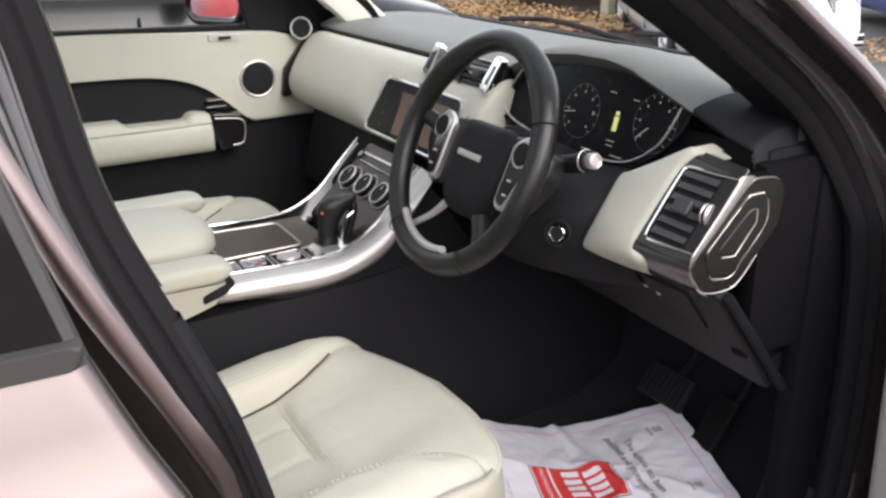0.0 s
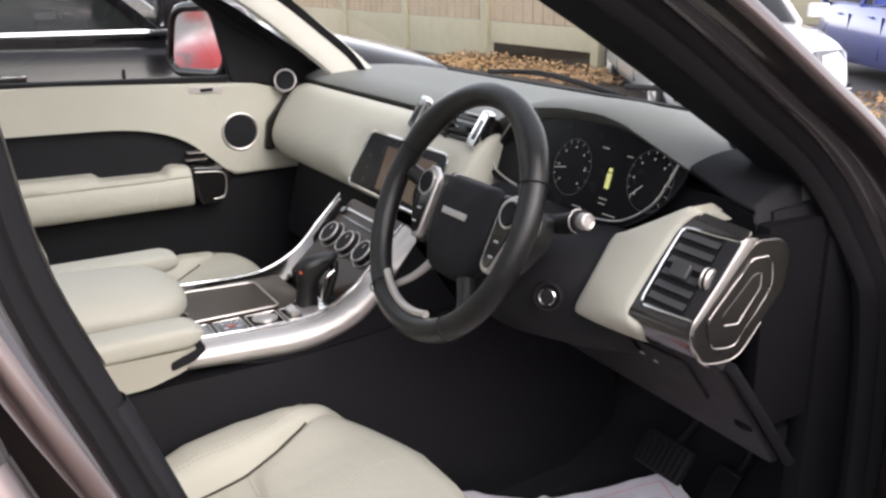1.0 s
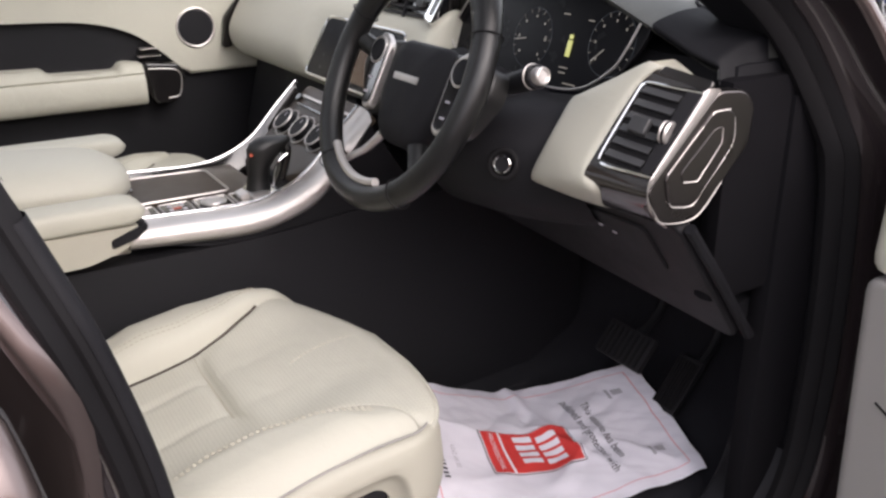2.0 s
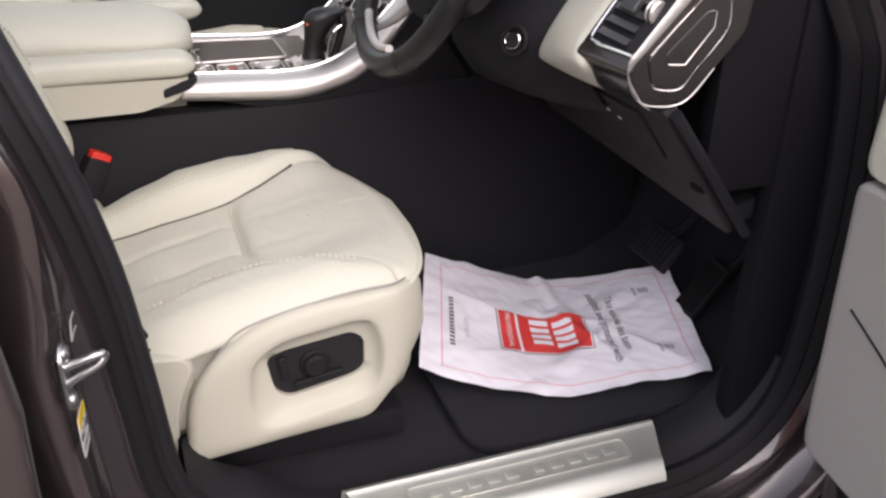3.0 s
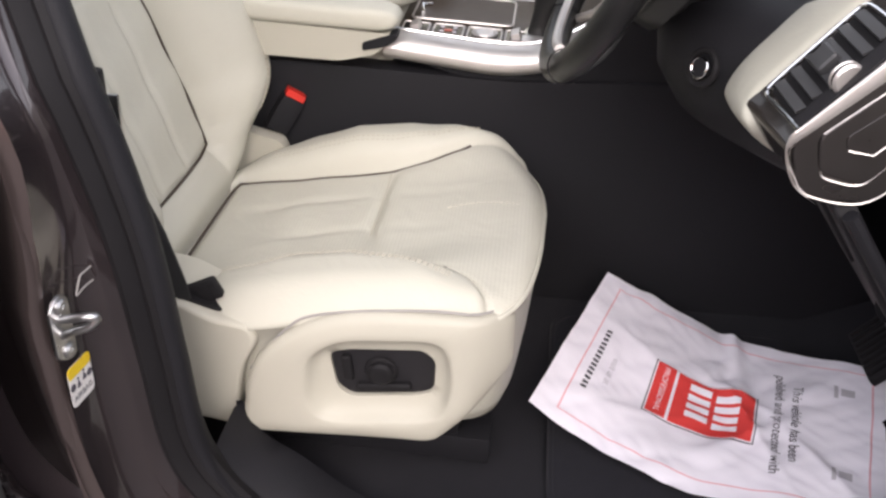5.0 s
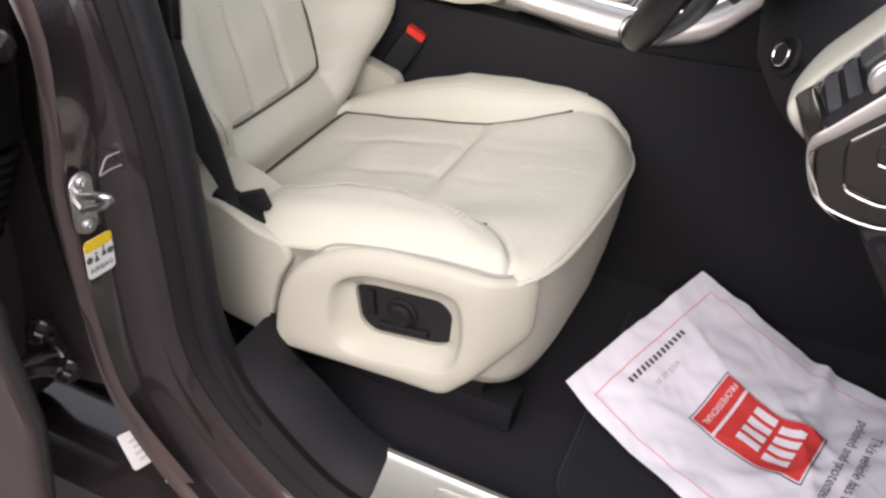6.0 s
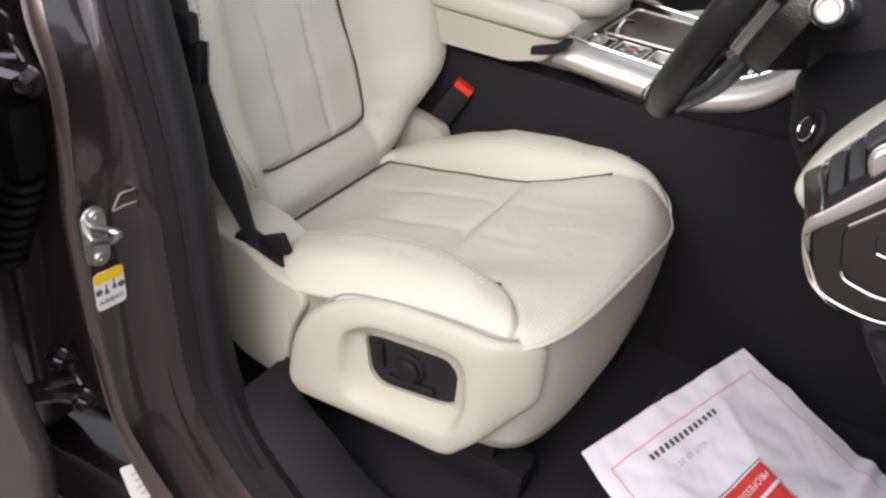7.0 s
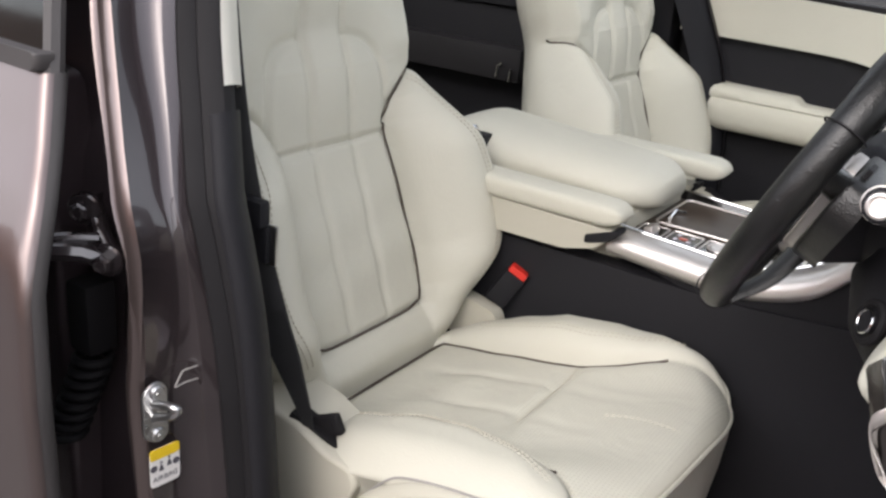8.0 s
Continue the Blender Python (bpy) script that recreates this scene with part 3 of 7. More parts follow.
part("hinge_well", grid(rows), M_JAMB, shell, "brown panel added to close the hollow behind the centre pillar")

# sills, floor pan, rear quarter, roof
sill_rows = []
for y in np.linspace(-0.95, 1.25, 30):
    sill_rows.append([(0.70, y, 0.44), (0.74, y, 0.455), (0.80, y, 0.445), (0.845, y, 0.425), (0.862, y, 0.38), (0.84, y, 0.31), (0.72, y, 0.27)])
part("sill", grid(sill_rows), M_SHADED_PAINT, shell, "outer sill in the darker, shaded copy of the body paint")
far_sill = [[(-x, y, z) for x, y, z in row] for row in sill_rows]
part("sill", grid(far_sill), M_PAINT, shell)
part("floor_pan", box((0, -0.2, 0.44), (1.44, 2.9, 0.06), 0.01), M_RUBBER, shell)
roof_rows = []
for y in np.concatenate([[-2.42, -2.40], np.linspace(-2.34, 0.02, 18)]):
    h = 1.665 - 0.03 * ((y + 0.9) / 1.3) ** 2 - 0.05 * float(smooth(-2.34, -2.42, y))
    roof_rows.append([(x, y, h + 0.055 * (1 - (x / 0.70) ** 2) - 0.05 * max(0.0, (abs(x) - 0.64) / 0.06) ** 2) for x in np.linspace(-0.70, 0.70, 23)])


def with_opening(bm):
    """Leaves out the panel where the glass roof sits."""
    gone = [f for f in bm.faces if abs(f.calc_center_median().x) < 0.45 and -1.85 < f.calc_center_median().y < -0.12]
    bmesh.ops.delete(bm, geom=gone, context="FACES")
    return bm


part("roof", with_opening(grid(roof_rows)), M_PAINT, shell, "brown metallic roof panel")
# Unseen glass roof, assumed from the bright seat tops; lets daylight in from above.
pane = part("roof_glass", grid([[(x, y, 1.672 - 0.03 * ((y + 0.9) / 1.3) ** 2 + 0.055 * (1 - (x / 0.70) ** 2)) for x in np.linspace(-0.50, 0.50, 9)] for y in np.linspace(-1.95, -0.02, 9)]), M_ROOFGLASS, shell, "assumed tinted glass roof panel, out of view")
pane.visible_shadow = False
head_rows = [[(x, y, z - 0.045) for x, y, z in row] for row in roof_rows]
ceiling = tagged(part("ceiling", with_opening(grid(head_rows)), M_HEAD), "pale cream fabric headlining", "headlining", kind="structure")
for s in (-1, 1):
    part("roof_rail", tube([(s * 0.66, -2.3, 1.575), (s * 0.665, -1.0, 1.625), (s * 0.66, -0.1, 1.6)], 0.05, 10), M_PAINT, shell)
    rows = []
    for y, w in ((-1.27, 0.885), (-1.40, 0.925), (-1.60, 0.945), (-2.0, 0.94), (-2.35, 0.90), (-2.52, 0.82), (-2.58, 0.70)):
        low = 0.40 if y > -2.4 else 0.46
        rows.append([(s * (w - 0.16), y, 1.21), (s * (w - 0.07), y, 1.195), (s * (w - 0.02), y, 1.13), (s * w, y, 1.0), (s * (w + 0.004), y, 0.8), (s * (w - 0.02), y, 0.6), (s * (w - 0.05), y, low)])
    part("rear_quarter", grid(rows), M_PAINT, shell, "rounded rear quarter panel", sharp=60)
    side = [(s * 0.775, -1.30, 1.21), (s * 0.68, -1.28, 1.56), (s * 0.66, -2.12, 1.52), (s * 0.74, -2.28, 1.22)]
    part("quarter_window", prism(np.array([(0, 0), (0, 1), (1, 1), (1, 0)]), 1.0, lambda a, b, c: tuple((1 - a) * ((1 - b) * np.array(side[0]) + b * np.array(side[1])) + a * ((1 - b) * np.array(side[3]) + b * np.array(side[2])) + np.array((s * 0.006 * c, 0, 0)))), M_CARGLASS, shell, "dark rear quarter glass")
    part("rear_pillar", tube(spline([(s * 0.74, -2.36, 1.20), (s * 0.70, -2.34, 1.38), (s * 0.65, -2.30, 1.58)], 10), 0.075, 10), M_PAINT, shell)
    part("rear_pillar", tube([(s * 0.80, -1.26, 1.20), (s * 0.68, -1.26, 1.60)], 0.035, 8), M_PIANO, shell)
    part("tail_light", box(None, (0.22, 0.10, 0.16), 0.035, m=pose(s * 0.72, -2.54, 1.06, 0, 0, s * 24), seg=3), M_REDBTN, shell, "red tail light")
    # front wing with its wheel
    rows = []
    for y, w, t in ((0.775, 0.905, 1.00), (0.95, 0.935, 1.00), (1.35, 0.950, 0.995), (1.75, 0.945, 0.965), (2.02, 0.90, 0.92), (2.18, 0.80, 0.84), (2.24, 0.70, 0.76)):
        rows.append([(s * (w - 0.14), y, t + 0.012), (s * (w - 0.07), y, t), (s * (w - 0.02), y, t - 0.05), (s * w, y, t - 0.14), (s * w, y, 0.68), (s * (w - 0.015), y, 0.52), (s * (w - 0.05), y, 0.40)])
    part("front_wing", grid(rows), M_PAINT, shell, "rounded front wing", sharp=60)
    part("headlight", box(None, (0.30, 0.16, 0.12), 0.035, m=pose(s * 0.66, 2.17, 0.86, 0, 0, -s * 30), seg=3), M_LAMP, shell, "clear front headlight")
    for y in (1.36, -1.56):
        mw = Matrix.Translation((s * 0.835, y, 0.375)) @ Euler((0, radians(90), 0)).to_matrix().to_4x4()
        part("wheel_arch", ring(mw @ Matrix.Translation((0, 0, s * 0.085)), 0.41, 0.030, 40), M_RUBBER, shell, "black wheel arch lip")
        tyre = part("wheel", ring(mw, 0.29, 0.088, 40), M_TYRE, shell, "black road tyre")
        mr = Matrix.Translation((s * 0.895, y, 0.375)) @ Euler((0, radians(90 * s), 0)).to_matrix().to_4x4()
        part("rim", merged(ring(mr, 0.225, 0.018, 36), disc(mr, 0.05, 0.02, 16), *[tube([tuple(mr @ Vector((0, 0, 0.008))), tuple(mr @ Vector((0.225 * math.cos(q), 0.225 * math.sin(q), 0)))], 0.015, 6) for q in np.linspace(0, 6.283, 11)[:-1]]), M_SATIN, tyre, "alloy rim with ten spokes")
rows = []
for z, y, w in ((0.42, -2.50, 0.74), (0.55, -2.62, 0.80), (0.72, -2.64, 0.80), (0.78, -2.60, 0.78), (0.95, -2.58, 0.76), (1.15, -2.55, 0.74), (1.22, -2.50, 0.72)):
    rows.append([(x, y + 0.10 * (x / w) ** 4, z) for x in np.linspace(-w, w, 19)])
part("tailgate", grid(rows), M_PAINT, shell, "tailgate over the rear bumper", sharp=60)
part("rear_window", grid([[(x * (1 - 0.10 * f), -2.50 + 0.13 * f, 1.22 + 0.36 * f) for x in np.linspace(-0.70, 0.70, 7)] for f in (0, 0.5, 1)]), M_CARGLASS, shell, "dark rear window")
# bonnet, bulkhead, windscreen
bon = []
for y in np.concatenate([np.linspace(0.84, 2.0, 14), [2.08, 2.15, 2.20, 2.23]]):
    f = (y - 0.84) / 1.16
    w = float(np.interp(y, [0.84, 1.35, 1.75, 2.02, 2.18, 2.24], [0.79, 0.81, 0.805, 0.765, 0.68, 0.58]))
    bon.append([(x, y, 1.06 - 0.085 * f**2 - 0.10 * max(0.0, f - 1) * 4 - 0.050 * (x / 0.85) ** 2 + 0.012 * bell(abs(x) - 0.5, 0.06)) for x in np.linspace(-w, w, 25)])
part("bonnet", grid(bon), M_PAINT, shell, "dark brown bonnet ahead of the windscreen")
rows = []
for z, y, w in ((0.92, 2.20, 0.62), (0.80, 2.27, 0.70), (0.66, 2.30, 0.78), (0.50, 2.28, 0.78), (0.34, 2.18, 0.74)):
    rows.append([(x, y - 0.10 * (x / w) ** 4, z) for x in np.linspace(-w, w, 19)])
part("front_bumper", grid(rows), M_PAINT, shell, "rounded front bumper", sharp=60)
part("grille", box((0, 2.268, 0.84), (0.80, 0.05, 0.11), 0.02), M_BLACK, shell, "black radiator grille")
part("lower_grille", box((0, 2.285, 0.50), (0.9, 0.05, 0.12), 0.02), M_BLACK, shell)
part("bulkhead", box((0, 0.88, 0.8), (1.5, 0.03, 0.74), 0), M_CARPET, shell)
ws = []
for f in np.linspace(0, 1, 12):
    y, z = 0.88 - 0.86 * f, 1.16 + 0.47 * f
    hw = 0.70 - 0.10 * f
    ws.append([(x, y + 0.10 * (1 - (x / hw) ** 2) * (1 - 0.4 * f), z) for x in np.linspace(-hw, hw, 17)])
screen = part("windscreen", grid(ws), M_GLASS, shell, "clear windscreen")
screen.visible_shadow = False
part("windscreen_header", tube([(-0.62, 0.02, 1.63), (0, 0.10, 1.64), (0.62, 0.02, 1.63)], 0.04, 10), M_PAINT, shell)
for a, b in (((0.34, 0.93, 1.17), (-0.15, 1.0, 1.185)), ((-0.1, 0.95, 1.17), (-0.6, 0.92, 1.185))):
    part("wiper", tube(spline([a, ((a[0] + b[0]) / 2, (a[1] + b[1]) / 2 - 0.01, 1.20), b], 8), 0.007, 6), M_RUBBER, shell)
# pillar inner linings that frame the windscreen
lin = spline([(0.60, 1.06), (0.555, 1.15), (0.505, 1.21), (0.42, 1.28), (0.315, 1.36), (0.22, 1.42), (0.05, 1.525), (-0.1, 1.58)], 26)
for s in (-1, 1):
    rows = []
    for y, z in lin:
        x = 0.742 - lean(z)
        k = float(np.interp(z, [1.06, 1.20, 1.28, 1.36], [0.035, 0.030, 0.016, 0.004])) if s > 0 else 0.0
        rows.append([(s * (x + 0.004), y + 0.006, z), (s * (x - 0.03), y - 0.018 + k, z), (s * (x - 0.055), y - 0.030 + k, z), (s * (x - 0.070), y - 0.022 + k, z), (s * (x - 0.072), y + 0.02 + k, z), (s * (x - 0.05), y + 0.10, z)])
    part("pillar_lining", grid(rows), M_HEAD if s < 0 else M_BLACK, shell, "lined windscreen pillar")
# ---- floor, tunnel, sill trims ----
fl = []
for x in np.linspace(-0.70, 0.69, 24):
    fl.append([(x, y, z + 0.012 * math.sin(9 * x) * math.sin(5 * y)) for y, z in ((-1.6, 0.50), (-0.8, 0.50), (-0.3, 0.50), (0.1, 0.497), (0.45, 0.50), (0.60, 0.515), (0.70, 0.57), (0.80, 0.70), (0.86, 0.86), (0.87, 1.0))])
floor = tagged(part("floor", grid(fl), M_CARPET, sharp=60), "black carpeted vehicle floor rising to the toe board", "floor", kind="structure")
tunnel_rows = []
for y in np.linspace(-0.75, 0.72, 30):
    k = smooth(0.05, 0.35, y)
    tunnel_rows.append([(0.185, y, 0.49), (0.175, y, 0.60), (0.165, y, 0.78), (0.155, y, 0.862 + 0.02 * k), (0.0, y, 0.868 + 0.02 * k), (-0.155, y, 0.862 + 0.02 * k), (-0.165, y, 0.78), (-0.175, y, 0.60), (-0.185, y, 0.49)])
tagged(part("tunnel_trim", grid(tunnel_rows), M_BLACK), "black trim along the transmission tunnel", "trim", kind="structure")
# plastic scuff trim between carpet and seal
rows = []
idx = [i for i in range(len(edge)) if edge[i][1] < 0.64]
start = next(i for i in idx if (i - 1) % len(edge) not in idx)
order = []
i = start
while i in idx:
    order.append(i)
    i = (i + 1) % len(edge)
for i in order:
    (y, z), (ny, nz) = edge[i], outn[i]
    g = float(1 - smooth(0.545, 0.635, z))
    rows.append([(0.745, y + 0.006 * ny, z + 0.006 * nz), (0.738, y - 0.006 * ny * g, z - 0.010 * nz * g), (0.70, y - 0.022 * ny * g, z - 0.026 * nz * g), (0.672, y - 0.022 * ny * g, z - 0.026 * nz * g), (0.655, y - 0.005 * ny, z + 0.008 * nz), (0.648, y + 0.04 * ny, z + 0.04 * nz)])
tagged(part("sill_trim", grid(rows), M_BLACK, sharp=50), "dark plastic trim lining the door sill", "trim", kind="structure")
# aluminium tread plate
tread = thing("tread_plate", (0.74, 0.23, 0.5), "brushed aluminium tread plate on the door sill", "tread plate")
sec = [(0.688, 0.512), (0.690, 0.528), (0.698, 0.531), (0.702, 0.5285), (0.706, 0.5275), (0.755, 0.524), (0.759, 0.5255), (0.768, 0.524), (0.782, 0.514), (0.786, 0.505)]
rows = []
for x, z in sec:
    f = (x - 0.69) / 0.095
    a, b = 0.004 + 0.022 * f + 0.004 * math.sin(5 * f), 0.452 - 0.030 * f + 0.003 * math.sin(6 * f)
    rows.append([(x, y, z) for y in np.linspace(a, b, 12)])
part("plate", grid(rows), M_TREAD, tread)
to, tm = frame_of((0.731, 0.235, 0.5272), (0, 1, 0), (-1, 0, 0.075))
part("embossed_frame", tube([tuple(tm @ Vector((a, b, 0.0))) for a, b in rounded([(-0.155, -0.017), (0.155, -0.017), (0.155, 0.017), (-0.155, 0.017)], 0.008, 4)], 0.0008, 5, closed=True), M_TREAD, tread, "fine embossed outline")
for k in range(10):
    part("embossed_bar", box(None, (0.0165 if k != 5 else 0.012, 0.0115, 0.0014), 0.0006, m=tm @ Matrix.Translation((-0.120 + 0.0262 * k + (0.012 if k > 4 else 0), 0.0, 0))), M_TREAD, tread, "plain raised block")

# ---- seats ----
SX, SY = 0.405, -0.0725
HX, HY = 0.238, 0.2275


def pipe_off(y):
    """Half width of the seat's centre panel."""
    return np.interp(y, [-0.31, -0.29, -0.20, -0.064, -0.01, 0.046, 0.10], [0.118, 0.136, 0.134, 0.128, 0.140, 0.162, 0.185])


def bolster_end(a):
    """Where the side roll ends towards the front."""
    return np.interp(a, [0.150, 0.166, 0.176, 0.190, 0.204, 0.220, 0.240], [0.030, 0.046, 0.064, 0.078, 0.088, 0.096, 0.100])


def front_line(x):
    return SY + HY - 0.022 * (np.asarray(x, float) / HX) ** 2


def cushion_z(x, y):
    """Height of the cushion's top, x from its middle towards the door."""
    a = np.abs(x)
    mid = np.interp(y, [-0.31, -0.20, -0.064, 0.0, 0.05, 0.10, 0.135, 0.16], [0.703, 0.726, 0.757, 0.772, 0.785, 0.796, 0.802, 0.803])
    # the front panel stands lower beside the tunnel
    mid = mid - smooth(0.03, 0.14, y) * 0.018 * smooth(0.10, -0.20, np.asarray(x, float))
    crest = np.interp(y, [-0.31, -0.28, -0.20, -0.12, -0.05, 0.02, 0.07, 0.12, 0.16], [0.712, 0.724, 0.757, 0.788, 0.799, 0.805, 0.806, 0.805, 0.803])
    po = pipe_off(y)
    t = np.clip((a - po) / (HX - po), 0, 1)
    roll = np.clip(1 - (1 - np.clip(t / 0.42, 0, 1)) ** 2.2, 0, 1) ** 0.7
    outer = np.asarray(x, float) > 0
    end = np.clip((np.where(outer, bolster_end(a), 0.150) - y) / np.where(outer, 0.075, 0.13), 0, 1)
    tail = np.sqrt(np.clip(1 - (1 - end) ** 2, 0, 1))
    mid = mid + 0.010 * smooth(0.07, 0.16, a) * bell(y - 0.04, 0.08)
    z = mid + np.maximum(crest + 0.004 - mid, 0) * roll * tail
    # gentle crown of the front panel towards its sides
    z = z - 0.004 * smooth(0.10, 0.22, a) * (1 - tail)
    z = z - 0.007 * bell(a - po, 0.006) * (1 - smooth(0.03, 0.06, y))
    z = z - 0.004 * bell(y - bolster_end(a), 0.005) * smooth(0.155, 0.172, a) * outer
    inner = a < po
    z = z - (0.0075 * bell(y + 0.062, 0.008) - 0.004 * bell(y + 0.036, 0.022)) * np.clip((po - 0.004 - a) / 0.03, 0, 1)
    z = z - 0.006 * bell(y + 0.298, 0.006) * inner
    rear = (y < -0.066) & (y > -0.296) & inner
    for p in (-0.045, 0.045):
        z = z - 0.0030 * bell(x - p - 0.01 * np.sin(14 * y), 0.009) * rear * bell(y + 0.17, 0.12)
        z = z - 0.0012 * bell(x - p, 0.012) * (y > -0.05) * (1 - smooth(0.03, 0.10, y))
    z = z + 0.0022 * np.sin(60 * y + 14 * x) * bell(y + 0.2, 0.08) * bell(x, 0.12)
    z = z + 0.0016 * np.sin(38 * x + 22 * y) * bell(y - 0.0, 0.09) * bell(a - 0.15, 0.08)
    z = z + 0.0010 * np.sin(90 * y - 30 * x) * bell(t - 0.5, 0.3)
    return z


def rim_fall(r, x, y_edge):
    """Fall of the rim at a share r of the way out: tight along the front, full along the sides."""
    k = smooth(-0.21, 0.04, np.asarray(x, float))
    full = 0.034 + k * (np.interp(y_edge, [0.05, 0.085, 0.11, 0.128], [0.034, 0.026, 0.013, 0.008]) - 0.034)
    start = 0.80 + k * np.interp(y_edge, [0.05, 0.12], [0.0, 0.10])
    return full * np.clip((r - start) / (1 - start), 0, 1) ** 2.2


def rim_drop(x, y):
    """How far the cushion's rounded rim falls below its top."""
    ry = np.where(y > SY, HY - 0.018, HY * 1.2)
    r = ((np.abs(x) / HX) ** 6 + (np.abs(y - SY) / ry) ** 6) ** (1 / 6)
    return rim_fall(r, x, SY + (np.asarray(y, float) - SY) / np.maximum(r, 0.05))


OUTLINE = spline(np.array([(-0.10, 0.16), (0.0, 0.190), (0.04, 0.224), (0.09, 0.265), (0.14, 0.286), (0.20, 0.287), (0.26, 0.270), (0.33, 0.238), (0.38, 0.212), (0.405, 0.204), (0.43, 0.204), (0.46, 0.207), (0.51, 0.205), (0.58, 0.195), (0.62, 0.16), (0.64, 0.12)]), 170)


def stitches(rows, step=0.0075):
    """Short raised stitches along a line of points."""
    p = np.asarray(rows, float)
    s = np.r_[0, np.cumsum(np.linalg.norm(np.diff(p, axis=0), axis=1))]
    bms = []
    for a in np.arange(0.002, s[-1] - step, step):
        q = [[np.interp(a + k * step * 0.62, s, p[:, i]) for i in range(3)] for k in (0, 1)]
        bms.append(tube(q, 0.0010, 4))
    return merged(*bms)


def seat(name, sign, label, group):
    cx = sign * SX
    root = thing(name, (cx, SY, 0.50), label, "car seat", group)
    th = np.linspace(0, 2 * math.pi, 300, endpoint=False)
    n = np.where(np.cos(th) > 0, 8.0, 5.2)
    wx_ = HX * np.where(np.cos(th) > 0, 1.036, 1.0)
    ex = wx_ * np.sign(np.cos(th)) * np.abs(np.cos(th)) ** (2 / n)
    ey = HY * np.sign(np.sin(th)) * np.abs(np.sin(th)) ** (2 / n)
    ey = np.where(ey > 0, ey - 0.022 * (ex / HX) ** 2, ey * 1.20)
    gx = wx_ * np.sign(np.cos(th)) * np.abs(np.cos(th)) ** (2 / 9.0)
    gy = HY * np.sign(np.sin(th)) * np.abs(np.sin(th)) ** (2 / 9.0)
    gy = np.where(gy > 0, gy - 0.022 * (gx / HX) ** 2, gy * 1.20)
    rows = []
    for r in np.linspace(0.0, 1.0, 110):
        x, y = ex * r, ey * r + SY
        z = cushion_z(x, y) - rim_fall(r, ex, ey + SY)
        rows.append(np.stack([cx + x * sign, y, z], 1))
    last = rows[-1]
    for f, k, dz in ((0.0, 1.006, 0.006), (0.08, 0.998, 0.012), (0.3, 0.997, 0.05), (0.6, 0.985, 0.10), (0.85, 0.965, 0.145), (0.97, 0.94, 0.165), (1.0, 0.85, 0.17)):
        z = last[:, 2] - dz * (last[:, 2] - 0.61) / 0.17
        full = min(1.0, f / 0.3)
        kx, ky = 1 + (gx / np.where(np.abs(ex) < 1e-6, 1, ex) - 1) * full, 1 + (gy / np.where(np.abs(ey) < 1e-6, 1, ey) - 1) * full
        rows.append(np.stack([cx + ex * k * kx * np.where(ex > 0, 1 - 0.052 * full, 1.0) * sign, SY + ey * k * ky, z], 1))
    bm = grid(rows, wrap_v=True)
    bmesh.ops.remove_doubles(bm, verts=bm.verts, dist=1e-5)
    cushion = part("cushion", bm, M_LEATHER, root, "pale cream leather seat cushion with perforated centre", sharp=70)
    cushion.data.materials.append(M_PERF)
    for f in cushion.data.polygons:
        a, y, z = abs(f.center[0] - cx), f.center[1], f.center[2]
        if z > 0.69 and y > -0.29 and y < front_line(a) - 0.010 and (a < pipe_off(y) or (y > bolster_end(a) and a < 0.215 and (f.center[0] - cx) * sign > 0)):
            f.material_index = 1

    def on_top(px, py, lift=0.0):
        px, py = np.asarray(px, float), np.asarray(py, float)
        return np.stack([cx + px, py, cushion_z(px * sign, py) - rim_drop(px * sign, py) + lift], 1)

    # twin stitching along the side rolls
    for s in (-1, 1):
        for k, off in enumerate((0.026, 0.033)):
            wy = np.linspace(-0.25, 0.062, 40)
            wx = s * np.minimum(pipe_off(wy) + off, 0.206 + 0.004 * k)
            part("stitching", stitches(on_top(wx, wy, 0.0004)), M_THREAD, cushion)
    # stitched line across the front panel
    vy = np.linspace(0.03, 0.130, 20)
    part("stitching", stitches(on_top(sign * (0.004 - 0.01 * np.sin(30 * (vy - 0.03))), vy, 0.0004)), M_THREAD, cushion)
    # piping round the centre panel, its rear corners rounded
    ys = np.linspace(0.046, -0.275, 50)
    left = [(-pipe_off(y), y) for y in ys] + [(-0.128, -0.290), (-0.116, -0.297)]
    back = [(x, -0.298) for x in np.linspace(-0.105, 0.105, 16)]
    path = np.array(left + back + [(-x, y) for x, y in left[::-1]])
    pz = cushion_z(path[:, 0] * sign, path[:, 1]) + 0.0030
    part("piping", tube(np.stack([cx + path[:, 0], path[:, 1], pz], 1), 0.0019, 6), M_PIPING, cushion, "dark brown contrast piping")
    m = (th > 0.16) & (th < math.pi - 0.16)
    fx, fy = ex[m] * 1.006, ey[m] * 1.006 + SY
    fz = last[m][:, 2] - 0.004
    part("front_welt", tube(np.stack([cx + fx * sign, fy, fz], 1), 0.0030, 6), M_LEATHER, cushion)
    sx_ = np.linspace(-0.126, 0.126, 30)
    part("cross_seam", tube(np.stack([cx + sx_, np.full(30, -0.062), cushion_z(sx_, np.full(30, -0.062)) + 0.0006], 1), 0.0010, 5), M_THREAD, cushion)
    # backrest
    lean_b = radians(19)
    o = Vector((cx, -0.333, 0.730))
    up = Vector((0, -math.sin(lean_b), math.cos(lean_b)))
    fw = Vector((0, math.cos(lean_b), math.sin(lean_b)))

    def half(h):
        return np.interp(h, OUTLINE[:, 0], OUTLINE[:, 1])

